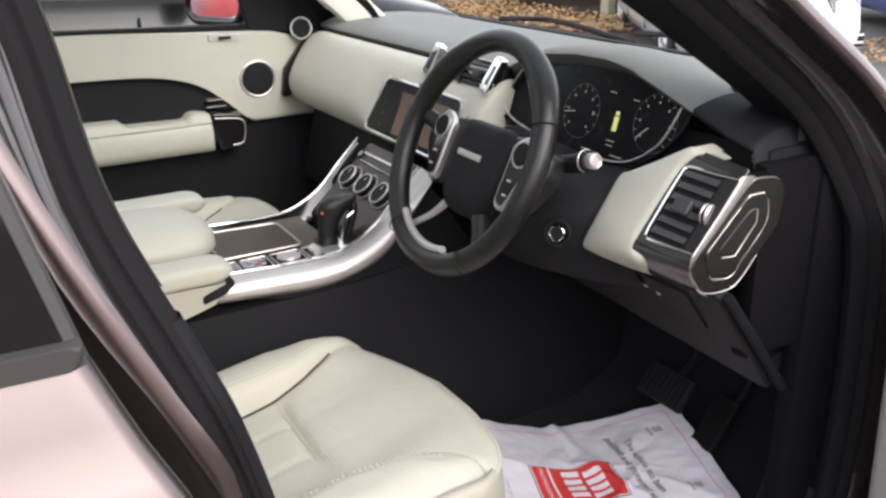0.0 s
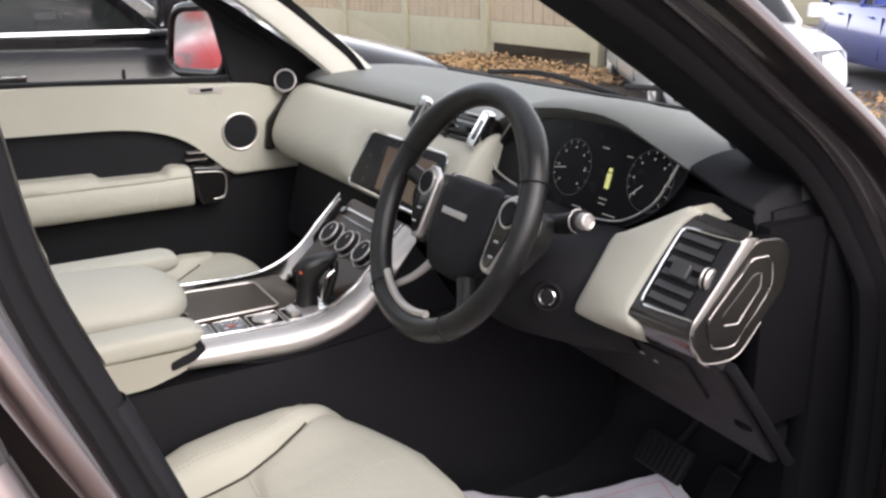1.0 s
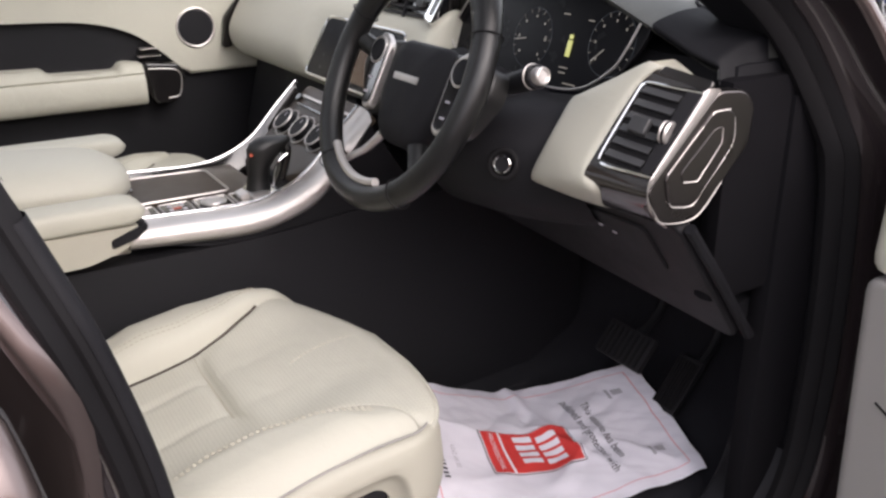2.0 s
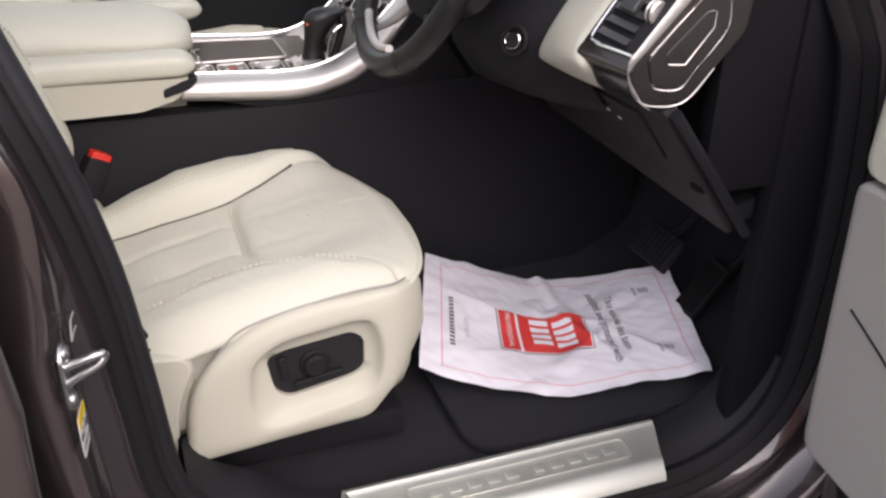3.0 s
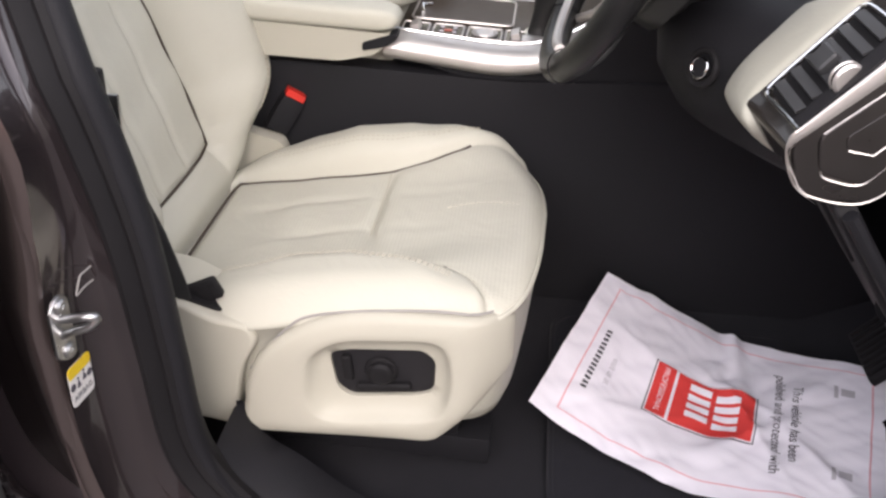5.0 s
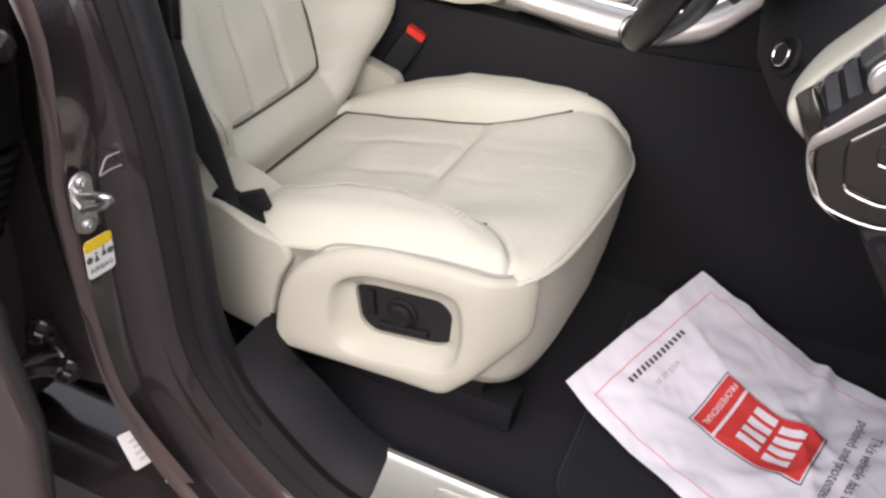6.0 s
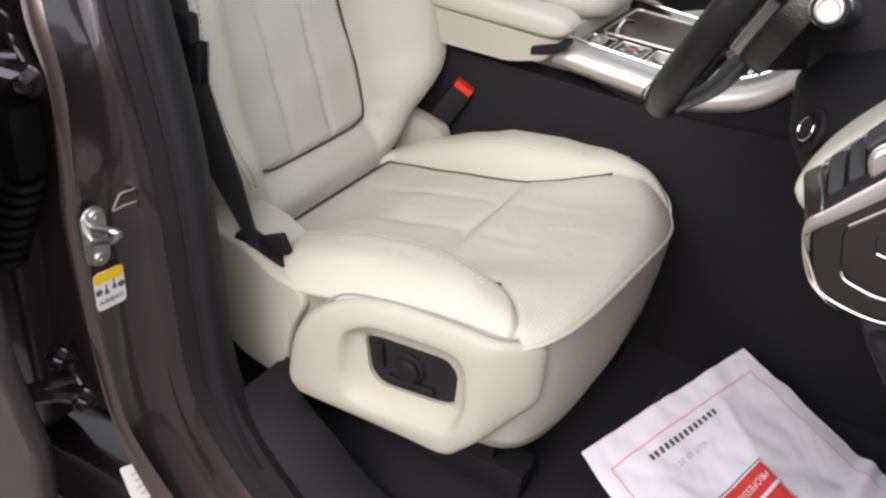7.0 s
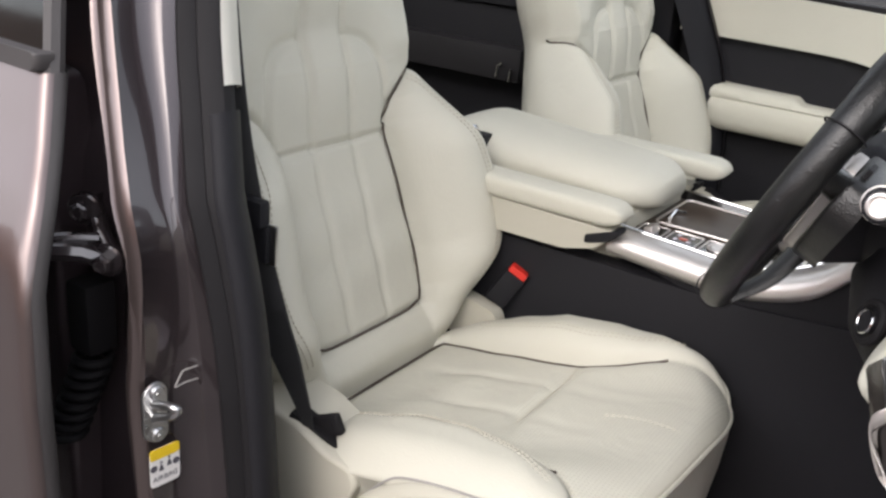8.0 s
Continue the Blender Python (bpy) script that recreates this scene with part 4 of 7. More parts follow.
    def bpipe(h):
        return np.interp(h, [0.035, 0.06, 0.12, 0.20, 0.27, 0.303, 0.320, 0.345, 0.372, 0.400], [0.118, 0.128, 0.132, 0.125, 0.119, 0.116, 0.121, 0.134, 0.168, 0.206])

    def arch(a, h):
        """Below zero inside the arched upper panel."""
        return ((np.clip(a, 0, 1) / 0.119) ** 4 + (np.clip(h - 0.300, 0, 1) / 0.145) ** 4) ** 0.25 - 1

    def depth(x, h):
        a = np.abs(x)
        u = a / half(h)
        po = bpipe(h)
        d = 0.010 * (1 - u**2) + 0.006
        k = np.clip((a - po) / (half(h) - po), 0, 1)
        roll = np.clip(1 - (1 - np.clip(k / 0.62, 0, 1)) ** 2, 0, 1) ** 0.85
        d = d + 0.094 * roll * smooth(-0.04, 0.10, h) * (1 - smooth(0.25, 0.41, h))
        # pillowed upper wings round the arched panel
        d = d + 0.020 * smooth(0.29, 0.40, h) + 0.012 * smooth(0.0, 0.35, arch(a, h)) * smooth(0.385, 0.43, h)
        d = d - (0.10 - 0.045 * smooth(0.28, 0.42, h)) * np.clip((u - 0.86) / 0.14, 0, 1) ** 2.2
        d = d - 0.008 * bell(a - po, 0.006) * (h > 0.04) * (h < 0.312)
        d = d - 0.010 * bell((a - po) * 0.62, 0.006) * (h >= 0.312) * (h < 0.402)
        inner = a < po
        d = d - 0.007 * bell(h - 0.035, 0.006) * (a < 0.13)
        d = d - 0.006 * bell(h - 0.301, 0.005) * inner
        for p in (-0.041, 0.041):
            d = d - 0.0042 * bell(x - p, 0.007) * inner * (h > 0.04) * (h < 0.30)
            d = d - 0.0065 * bell(x - p * (1 - 0.25 * np.clip(h - 0.30, 0, 1)), 0.0065) * (h >= 0.30) * (h < 0.60)
        d = d + 0.004 * np.clip(1 - (a / 0.041) ** 2, 0, 1) * smooth(0.30, 0.34, h)
        d = d - 0.0060 * bell(arch(a, h), 0.045) * (h > 0.315) * (a > 0.041)
        d = d - 0.12 * np.clip((h - 0.56) / 0.08, 0, 1) ** 2.5 + 0.016 * bell(h + 0.005, 0.028) - 0.05 * np.clip((-0.05 - h) / 0.05, 0, 1) ** 2
        d = d + 0.0012 * np.sin(70 * h + 20 * x) * inner * (h < 0.30) + 0.0010 * np.sin(46 * h + 30 * a) * (~inner)
        return d

    rows = []
    for h in np.concatenate([np.linspace(-0.10, 0.1, 50), np.linspace(0.104, 0.50, 120), np.linspace(0.505, 0.64, 24)]):
        us = np.concatenate([np.linspace(-1, -0.86, 16), np.linspace(-0.85, 0.85, 120), np.linspace(0.86, 1, 16)])
        x = us * half(h)
        d = depth(x, h)
        front = [tuple(o + Vector((sign * a, 0, 0)) + up * h + fw * b) for a, b in zip(x, d)]
        rear = [tuple(o + Vector((sign * q * half(h) * k, 0, 0)) + up * h + fw * dd) for q, k, dd in ((1, 0.985, -0.055), (1, 0.90, -0.085), (0, 0, -0.11), (-1, 0.90, -0.085), (-1, 0.985, -0.055))]
        rows.append(front + rear)
    back_ob = part("backrest", grid(rows, wrap_v=True, cap=True), M_LEATHER, root, "pale cream leather backrest with side bolsters", sharp=70)

    def on_back(pts, lift):
        return [tuple(o + Vector((a, 0, 0)) + up * b + fw * float(depth(np.array(a), np.array(b)) + lift)) for a, b in pts]

    edge_l = [(-bpipe(h), h) for h in np.linspace(0.402, 0.085, 60)]
    corner = [(-0.128, 0.070), (-0.122, 0.054), (-0.112, 0.043), (-0.098, 0.037)]
    bottom = [(x, 0.035) for x in np.linspace(-0.085, 0.085, 10)]
    path = edge_l + corner + bottom + [(-a, b) for a, b in (edge_l + corner)[::-1]]
    part("piping", tube(on_back(path, 0.0034), 0.0019, 6), M_PIPING, back_ob, "dark brown contrast piping")
    # twin stitching along the bolsters
    for s in (-1, 1):
        for k in (0.80, 0.835):
            part("stitching", stitches(on_back([(s * k * float(half(h)), h) for h in np.linspace(0.05, 0.385, 50)], 0.0010)), M_THREAD, back_ob)
    # head restraint
    hr = []
    for h in np.linspace(0, 1, 18):
        w = 0.13 * (1 - 0.25 * h) * (1 - 0.35 * max(0, h - 0.85) / 0.15)
        c = o + up * (0.66 + 0.17 * h) + fw * 0.015
        t = 0.055 * math.sin(math.pi * (0.12 + 0.76 * h)) + 0.012
        hr.append([tuple(c + Vector((w * np.sign(math.cos(a)) * abs(math.cos(a)) ** 0.5, 0, 0)) + fw * t * math.sin(a)) for a in np.linspace(0, 2 * math.pi, 36, endpoint=False)])
    part("head_restraint", grid(hr, wrap_v=True, cap=True), M_LEATHER, root)
    for s in (-0.06, 0.06):
        a = o + up * 0.58 + Vector((s, 0, 0))
        part("restraint_post", tube([tuple(a), tuple(a + up * 0.12)], 0.006, 8), M_CHROME, root)
    # side valance with switch recess
    sx = 1 if sign > 0 else -1
    ox = cx + sx * 0.246

    def side(y, z, w=0.0):
        return (ox + sx * (w - 0.034 * float(smooth(0.080, 0.142, y)) - 0.006 * float(smooth(0.72, 0.79, z))), y, z)

    top_edge = spline([(-0.168, 0.650), (-0.160, 0.682), (-0.146, 0.712), (-0.118, 0.742), (-0.078, 0.766), (-0.03, 0.779), (0.03, 0.785), (0.095, 0.788)], 40)
    tip = rounded([(0.095, 0.788), (0.130, 0.783), (0.134, 0.712), (0.054, 0.612), (-0.171, 0.596), (-0.168, 0.650)], 0.014, 6)
    pan = np.array([tuple(q) for q in top_edge[1:-1]] + [tuple(q) for q in tip[3:-3]])
    hole = spline([(-0.094, 0.690), (-0.086, 0.722), (-0.055, 0.744), (0.0, 0.753), (0.046, 0.756), (0.064, 0.738), (0.068, 0.690), (0.052, 0.652), (0.0, 0.639), (-0.070, 0.630), (-0.092, 0.652)], 120, True)
    inner = rounded([(-0.071, 0.716), (-0.050, 0.724), (0.034, 0.734), (0.049, 0.722), (0.049, 0.678), (0.034, 0.670), (-0.046, 0.656), (-0.062, 0.668)], 0.012, 8)

    def resample(p, n=140):
        p = np.vstack([p, p[:1]])
        s = np.r_[0, np.cumsum(np.linalg.norm(np.diff(p, axis=0), axis=1))]
        t = np.linspace(0, s[-1], 900, endpoint=False)
        q = np.stack([np.interp(t, s, p[:, 0]), np.interp(t, s, p[:, 1])], 1)
        ang = np.arctan2(q[:, 1] - 0.693, q[:, 0] + 0.012)
        order = np.argsort(ang)
        want = np.linspace(-math.pi, math.pi, n, endpoint=False)
        return np.stack([np.interp(want, ang[order], q[order, i], period=2 * math.pi) for i in (0, 1)], 1)

    P0, P1, P2 = resample(pan), resample(hole), resample(inner)
    mid = P0.mean(0)

    def inset(q, d):
        v = q - mid
        return mid + v * (1 - d / np.linalg.norm(v))

    rows = [[side(*q, -0.014 if q[1] < 0.70 else 0.001) for q in P0], [side(*q, 0.006) for q in P0], [side(*inset(q, 0.0015), 0.009) for q in P0], [side(*inset(q, 0.005), 0.0125) for q in P0], [side(*inset(q, 0.011), 0.0145) for q in P0]]
    rows += [[side(*(inset(a, 0.011) * 0.5 + b * 0.5), 0.0165) for a, b in zip(P0, P1)], [side(*(a * 0.06 + b * 0.94), 0.0160) for a, b in zip(P0, P1)], [side(*(b * 0.97 + c * 0.03), 0.0145) for b, c in zip(P1, P2)],
             [side(*(b * 0.85 + c * 0.15), 0.0085) for b, c in zip(P1, P2)], [side(*(b * 0.45 + c * 0.55), 0.000) for b, c in zip(P1, P2)], [side(*c, -0.003) for c in P2], [side(*c, -0.014) for c in P2]]
    val = part("side_valance", grid(rows, wrap_v=True), M_SHELL, root, "moulded cream plastic seat side valance", sharp=70)
    # Thin taupe bead drawn as the shadow line where cushion meets valance.
    gap = [side(y, z + 0.0010, 0.0045) for y, z in spline([(-0.160, 0.684), (-0.118, 0.744), (-0.078, 0.768), (0.03, 0.787), (0.105, 0.789)], 30)]
    part("valance_shadow_line", tube(gap, 0.0014, 6), M_TAUPE, val, "taupe bead drawn as the shadow line above the valance")
    part("switch_plate", prism(P2, 0.006, lambda a, b, c: side(a, b, -0.0135 + c), 0.002), M_GREY, val, "black seat adjuster panel")
    mk = Matrix.Translation(side(-0.012, 0.696, -0.009)) @ Euler((0, radians(90 * sx), 0)).to_matrix().to_4x4()
    part("knob", merged(disc(mk, 0.019, 0.006, 28), disc(mk, 0.0145, 0.013, 28, 0.003), ring(mk @ Matrix.Translation((0, 0, 0.012)), 0.009, 0.0014, 20)), M_RUBBER, val)
    part("switch", box(None, (0.010, 0.062, 0.010), 0.004, m=Matrix.Translation(side(-0.008, 0.675, -0.005)) @ Euler((radians(8), 0, 0)).to_matrix().to_4x4(), seg=3), M_RUBBER, val)
    part("switch", box(None, (0.010, 0.011, 0.034), 0.004, m=Matrix.Translation(side(-0.050, 0.697, -0.005)) @ Euler((radians(8), 0, 0)).to_matrix().to_4x4(), seg=3), M_RUBBER, val)
    # hinge cover behind the valance, with the belt slot
    cov = rounded([(-0.335, 0.780), (-0.246, 0.768), (-0.200, 0.746), (-0.158, 0.742), (-0.150, 0.722), (-0.168, 0.684), (-0.173, 0.660), (-0.184, 0.590), (-0.25, 0.600), (-0.335, 0.66)], 0.010, 5)
    part("hinge_cover", prism(cov, 0.085, lambda a, b, c: (ox + sx * (-0.082 + c), a, b), 0.008, 4), M_SHELL, root, "cream plastic hinge cover")
    part("belt_slot", box(None, (0.026, 0.072, 0.016), 0.003, m=pose(ox + sx * -0.020, -0.229, 0.7545, -24, 0, sx * 12)), M_RUBBER, root, "black slot for the belt anchor")
    part("hinge_cover", prism(rounded([(-0.36, 0.70), (-0.27, 0.69), (-0.235, 0.725), (-0.245, 0.752), (-0.31, 0.765)], 0.012, 5), 0.03, lambda a, b, c: (cx - sx * (0.195 + c), a, b), 0.006), M_SHELL, root, "cream plastic inner hinge cover")
    # runners and base frame
    for q in (-0.16, 0.16):
        part("runner", box((cx + q, -0.05, 0.535), (0.045, 0.34, 0.040), 0.006), M_BLACK, root, "black steel seat runner")
        part("runner_foot", box((cx + q, 0.105, 0.525), (0.038, 0.03, 0.030), 0.006), M_RUBBER, root)
    part("seat_base", box((cx, -0.09, 0.585), (0.36, 0.34, 0.10), 0.02), M_BLACK, root)
    return root


driver_seat = seat("driver_seat", 1, "cream leather driver seat with dark piping, on black runners", "front seats")
passenger_seat = seat("passenger_seat", -1, "cream leather passenger seat beside the centre console", "front seats")
passenger_seat.location.y += 0.06
passenger_seat.location.z += 0.012

# seat belt and buckle of the driver seat
belt = thing("seat_belt", (0.64, -0.26, 0.74), "black woven seat belt with its tongue, hanging beside the seat", "seat belt")
pts = spline([(0.642, -0.232, 0.752), (0.647, -0.238, 0.785), (0.655, -0.262, 0.85), (0.664, -0.290, 0.93), (0.670, -0.312, 1.02), (0.672, -0.338, 1.15), (0.668, -0.365, 1.35)], 40)
rows = []
for k, p in enumerate(pts):
    w = float(np.interp(p[2], [0.75, 0.78, 0.85, 0.92], [0.006, 0.009, 0.020, 0.024]))
    d = Vector((-0.30, 0.95, 0.0)).normalized() * w
    n_ = Vector((0.0016, 0.0006, 0))
    rows.append([tuple(Vector(p) - d), tuple(Vector(p) - d * 0.9 + n_), tuple(Vector(p) + d * 0.9 + n_), tuple(Vector(p) + d), tuple(Vector(p) + d * 0.9 - n_), tuple(Vector(p) - d * 0.9 - n_)])
part("webbing", grid(rows, wrap_v=True, cap=True), M_BELT, belt, "black woven webbing")
part("tongue", merged(box((0.676, -0.296, 1.020), (0.016, 0.046, 0.030), 0.006), box((0.672, -0.288, 0.985), (0.007, 0.030, 0.040), 0.002)), M_BLACK, belt, "black belt tongue cover")
part("tongue_blade", box((0.668, -0.272, 0.985), (0.004, 0.016, 0.046), 0.001), M_STEEL, belt, "steel belt tongue")
part("anchor_cover", merged(box(None, (0.012, 0.058, 0.026), 0.005, m=pose(0.629, -0.226, 0.760, 24, 0, 10), seg=3), *[box(None, (0.0135, 0.004, 0.018), 0.001, m=pose(0.629, -0.226, 0.760, 24, 0, 10) @ Matrix.Translation((0, 0.006 * k, 0))) for k in range(1, 4)]), M_RUBBER, belt, "black rubber anchor cover")

buckle = thing("belt_buckle", (0.17, -0.25, 0.74), "black belt buckle with red release button beside the seat", "belt buckle")
bmx = pose(0.176, -0.235, 0.775, -30, 0, 20)
part("body", box(None, (0.026, 0.036, 0.060), 0.008, m=bmx), M_BLACK, buckle)
part("release_button", box(None, (0.020, 0.031, 0.014), 0.005, m=bmx @ Matrix.Translation((0, 0.0, 0.033))), M_REDBTN, buckle, "red release button")
part("stalk", tube([tuple(bmx @ Vector((0, 0, -0.04))), (0.17, -0.27, 0.66), (0.18, -0.26, 0.55)], 0.014, 8), M_BLACK, buckle)
buckle.location += Vector((0.0, -0.013, 0.010))

# ---- dashboard ----
dash = thing("dashboard", (0, 0.5, 1.0), "two-tone dashboard in black grained leather and cream leather", "dashboard")



def top_row(x):
    """Section of the dashboard top at x, from under the lip forwards."""
    lip = float(np.interp(x, [-0.735, 0.14, 0.20, 0.275, 0.35, 0.43, 0.48, 0.531, 0.598, 0.66, 0.715], [1.196, 1.200, 1.226, 1.246, 1.255, 1.256, 1.249, 1.231, 1.206, 1.182, 1.168]))
    yl = float(np.interp(x, [-0.735, 0.1, 0.25, 0.5, 0.62, 0.715], [0.455, 0.450, 0.436, 0.436, 0.446, 0.455]))
    row = [(x, yl + 0.035, lip - 0.030), (x, yl + 0.010, lip - 0.016), (x, yl, lip - 0.007), (x, yl + 0.006, lip)]
    for y in (0.49, 0.53, 0.58, 0.64, 0.71, 0.78, 0.84, 0.90):
        base = float(np.interp(y, [0.455, 0.52, 0.62, 0.75, 0.84, 0.90], [1.207, 1.214, 1.215, 1.205, 1.188, 1.165]))
        k = float(1 - smooth(0.43, 0.74, y))
        row.append((x, y, base + (lip - 1.207) * k + 0.006 * bell(y - 0.5, 0.05)))
    return row


rows = [top_row(x) for x in np.linspace(-0.735, 0.694, 90)]
rows.append([(x + 0.004, y, z - 0.03) for x, y, z in rows[-1]])
part("top_pad", grid(rows), M_DASH, dash, "grey-black grained leather dashboard top", sharp=80)
# black lip under the corner of the pad, and the separate corner panel beside the pillar
rows = []
for x in np.linspace(0.60, 0.698, 12):
    rows.append([(px, py - 0.003, pz + 0.002) for px, py, pz in spline([tuple(p) for p in top_row(x)[:6]], 14)])
rows.append([(px + 0.006, py, pz - 0.034) for px, py, pz in rows[-1]])
part("end_panel", grid(rows), M_BLACK, dash, "black end panel of the dashboard beside the pillar", sharp=70)
rows, seam = [], []
for x in np.linspace(0.548, 0.700, 18):
    sec = np.array(top_row(x))[3:]
    y0 = max(float(sec[0, 1]) + 0.074, 0.578 - (x - 0.545) * 1.25)
    line = [(x, y, float(np.interp(y, sec[:, 1], sec[:, 2]))) for y in y0 + np.array([0.0, 0.003, 0.012, 0.03, 0.06, 0.10, 0.15, 0.21])]
    rows.append([(px, py, pz + dz) for (px, py, pz), dz in zip(line, (-0.004, 0.001, 0.004, 0.004, 0.004, 0.004, 0.004, 0.002))])
    seam.append((x, y0 - 0.001, line[0][2] + 0.0012))
part("corner_panel", grid(rows), M_CORNER, dash, "grey corner panel beside the windscreen pillar", sharp=70)
part("corner_seam", tube(seam, 0.0022, 6), M_RUBBER, dash, "dark joint at the end of the dashboard pad")
part("pad_seam", tube([(0.16, 0.475, 1.2135), (0.17, 0.56, 1.2225), (0.18, 0.66, 1.216), (0.19, 0.76, 1.205)], 0.0012, 5), M_RUBBER, dash)
part("windscreen_vent", box((-0.1, 0.83, 1.193), (1.1, 0.018, 0.006), 0.002), M_RUBBER, dash)
part("corner_vent", box(None, (0.085, 0.035, 0.008), 0.004, m=pose(0.645, 0.545, 1.196, -4, 9, -38)), M_CORNER, dash, "small raised speaker cover")
# black core under the pad
part("core", box((0.0, 0.60, 1.03), (1.42, 0.26, 0.28), 0.02), M_BLACK, dash)

PAD = [(0.462, 1.170), (0.450, 1.180), (0.434, 1.181), (0.412, 1.170), (0.380, 1.132), (0.354, 1.088), (0.346, 1.060), (0.350, 1.034), (0.364, 1.014), (0.390, 1.004), (0.44, 1.008)]
pad = spline(PAD, 34)


def pad_rows(x0, x1, n, prof, end0=0.03, end1=0.03):
    """A padded panel swept along x with pillowed ends."""
    mid = prof.mean(0) + np.array([0.03, 0.0])
    out = []
    for x in np.linspace(0, 1, n):
        X = x0 + (x1 - x0) * x
        d0, d1 = X - x0, x1 - X
        k = 1.0
        for d, e in ((d0, end0), (d1, end1)):
            if e > 0 and d < e:
                k *= 0.90 + 0.10 * math.sqrt(max(0, 1 - (1 - d / e) ** 2))
        out.append([(X, *(mid + (p - mid) * k)) for p in prof])
    return out


rows = []
for row in pad_rows(-0.715, 0.175, 120, pad, 0.05, 0.02):
    k = float(smooth(-0.30, -0.215, row[0][0]) * (1 - smooth(0.10, 0.16, row[0][0])))
    rows.append([(x, y + k * max(0.0, 0.3655 + 0.41 * (z - 1.085) - y), z) for x, y, z in row])
fascia = part("fascia_pad", grid(rows, cap=True), M_LEATHER, dash, "cream leather fascia pad", sharp=60)
part("fascia_end", prism(rounded([(0.335, 1.02), (0.345, 1.09), (0.425, 1.185), (0.452, 1.18), (0.375, 1.085), (0.36, 1.02)], 0.008, 3), 0.012, lambda a, b, c: (-0.735 + c, a, b), 0.003), M_PIANO, dash, "gloss black end strip")
# outer air vent in a slanted frame of its own: a across, b up, c outwards
vo, vm = frame_of((0.662, 0.319, 1.072), (0.066, 0.011, -0.006), (0, 0.56, 0.82))
# cream piece between the instruments and the vent
EL = [(0.570, 0.350, 1.016), (0.545, 0.315, 1.018), (0.543, 0.308, 1.030), vo(-0.104, -0.006, -0.022), vo(-0.103, 0.034, -0.022), vo(-0.101, 0.062, -0.022), vo(-0.085, 0.070, -0.016), vo(-0.046, 0.095, -0.008), vo(-0.012, 0.119, -0.001), vo(-0.008, 0.126, -0.010), vo(-0.006, 0.128, -0.035)]
ER = [(0.655, 0.372, 1.004), (0.645, 0.338, 1.009), vo(0.004, -0.034, -0.004), vo(-0.010, -0.014, 0.001), vo(-0.010, 0.012, 0.002), vo(-0.008, 0.043, 0.002), vo(-0.005, 0.070, 0.002), vo(-0.002, 0.096, 0.002), vo(0.010, 0.116, 0.001), vo(0.014, 0.123, -0.008), vo(0.016, 0.125, -0.035)]
EL, ER = spline(EL, 44), spline(ER, 44)
rows = []
for f in np.linspace(0, 1, 20):
    e = 0.006 * (1 - min(1, min(f, 1 - f) / 0.10)) ** 2
    rows.append([tuple((1 - f) * p + f * q + np.array((0, e - 0.004 * math.sin(math.pi * f), -0.3 * e))) for p, q in zip(EL, ER)])
rows = [[(x, y + 0.03, z) for x, y, z in rows[0]]] + rows + [[(x, y + 0.02, z) for x, y, z in rows[-1]]]
part("fascia_pad", grid(rows), M_LEATHER, dash, "cream leather fascia pad beside the instruments", sharp=60)
# glossy surround that rolls under the vent
SL = spline([(0.655, 0.375, 1.003), (0.645, 0.342, 1.009), vo(-0.010, -0.026, -0.004), vo(-0.014, -0.006, -0.002), vo(-0.012, 0.045, -0.002), vo(-0.004, 0.100, -0.002), vo(0.010, 0.118, -0.004), vo(0.012, 0.122, -0.035)], 30)
SR = spline([(0.728, 0.390, 1.003), (0.728, 0.358, 1.008), vo(0.076, -0.020, -0.008), vo(0.074, -0.006, -0.003), vo(0.076, 0.045, -0.003), vo(0.079, 0.100, -0.003), vo(0.081, 0.112, -0.005), vo(0.082, 0.114, -0.035)], 30)
vent = part("air_vent", grid([[tuple((1 - f) * p + f * q) for p, q in zip(SL, SR)] for f in np.linspace(0, 1, 8)]), M_BROWN, dash, "gloss dark brown vent surround", sharp=70)
part("vent_cavity", prism(rounded([(-0.001, 0.000), (0.068, 0.001), (0.075, 0.099), (0.006, 0.095)], 0.008, 4), 0.001, lambda a, b, c: vo(a, b, c - 0.001)), M_RUBBER, vent)
rim = [(0.068, 0.0), (0.040, -0.002), (0.012, -0.0045), (0.001, -0.003), (-0.003, 0.006), (-0.001, 0.045), (0.002, 0.086), (0.005, 0.095), (0.014, 0.0985), (0.045, 0.100), (0.078, 0.103)]
part("vent_frame", tube([vo(a, b, 0.0015) for a, b in spline(rim, 50)], 0.0021, 8), M_CHROME, vent, "bright silver vent frame")
for k in range(6):
    b = 0.010 + 0.0158 * k
    part("slat", box(None, (0.050, 0.0095, 0.0026), 0.001, m=vm @ Matrix.Translation((0.0275 + 0.05 * b, b, 0.0025)) @ Euler((radians(-24), 0, 0)).to_matrix().to_4x4()), M_SLAT, vent)
part("vent_slider", box(None, (0.024, 0.020, 0.010), 0.004, m=vm @ Matrix.Translation((0.029, 0.048, 0.007)), seg=3), M_SLAT, vent)
part("vent_side", prism(rounded([(0.055, 0.000), (0.068, 0.001), (0.078, 0.101), (0.060, 0.100)], 0.002, 3), 0.005, lambda a, b, c: vo(a, b, c - 0.001), 0.002), M_GREY, vent)
tw_q = vm @ Matrix.Translation((0.0585, 0.050, 0.002)) @ Euler((0, radians(90), radians(4))).to_matrix().to_4x4()
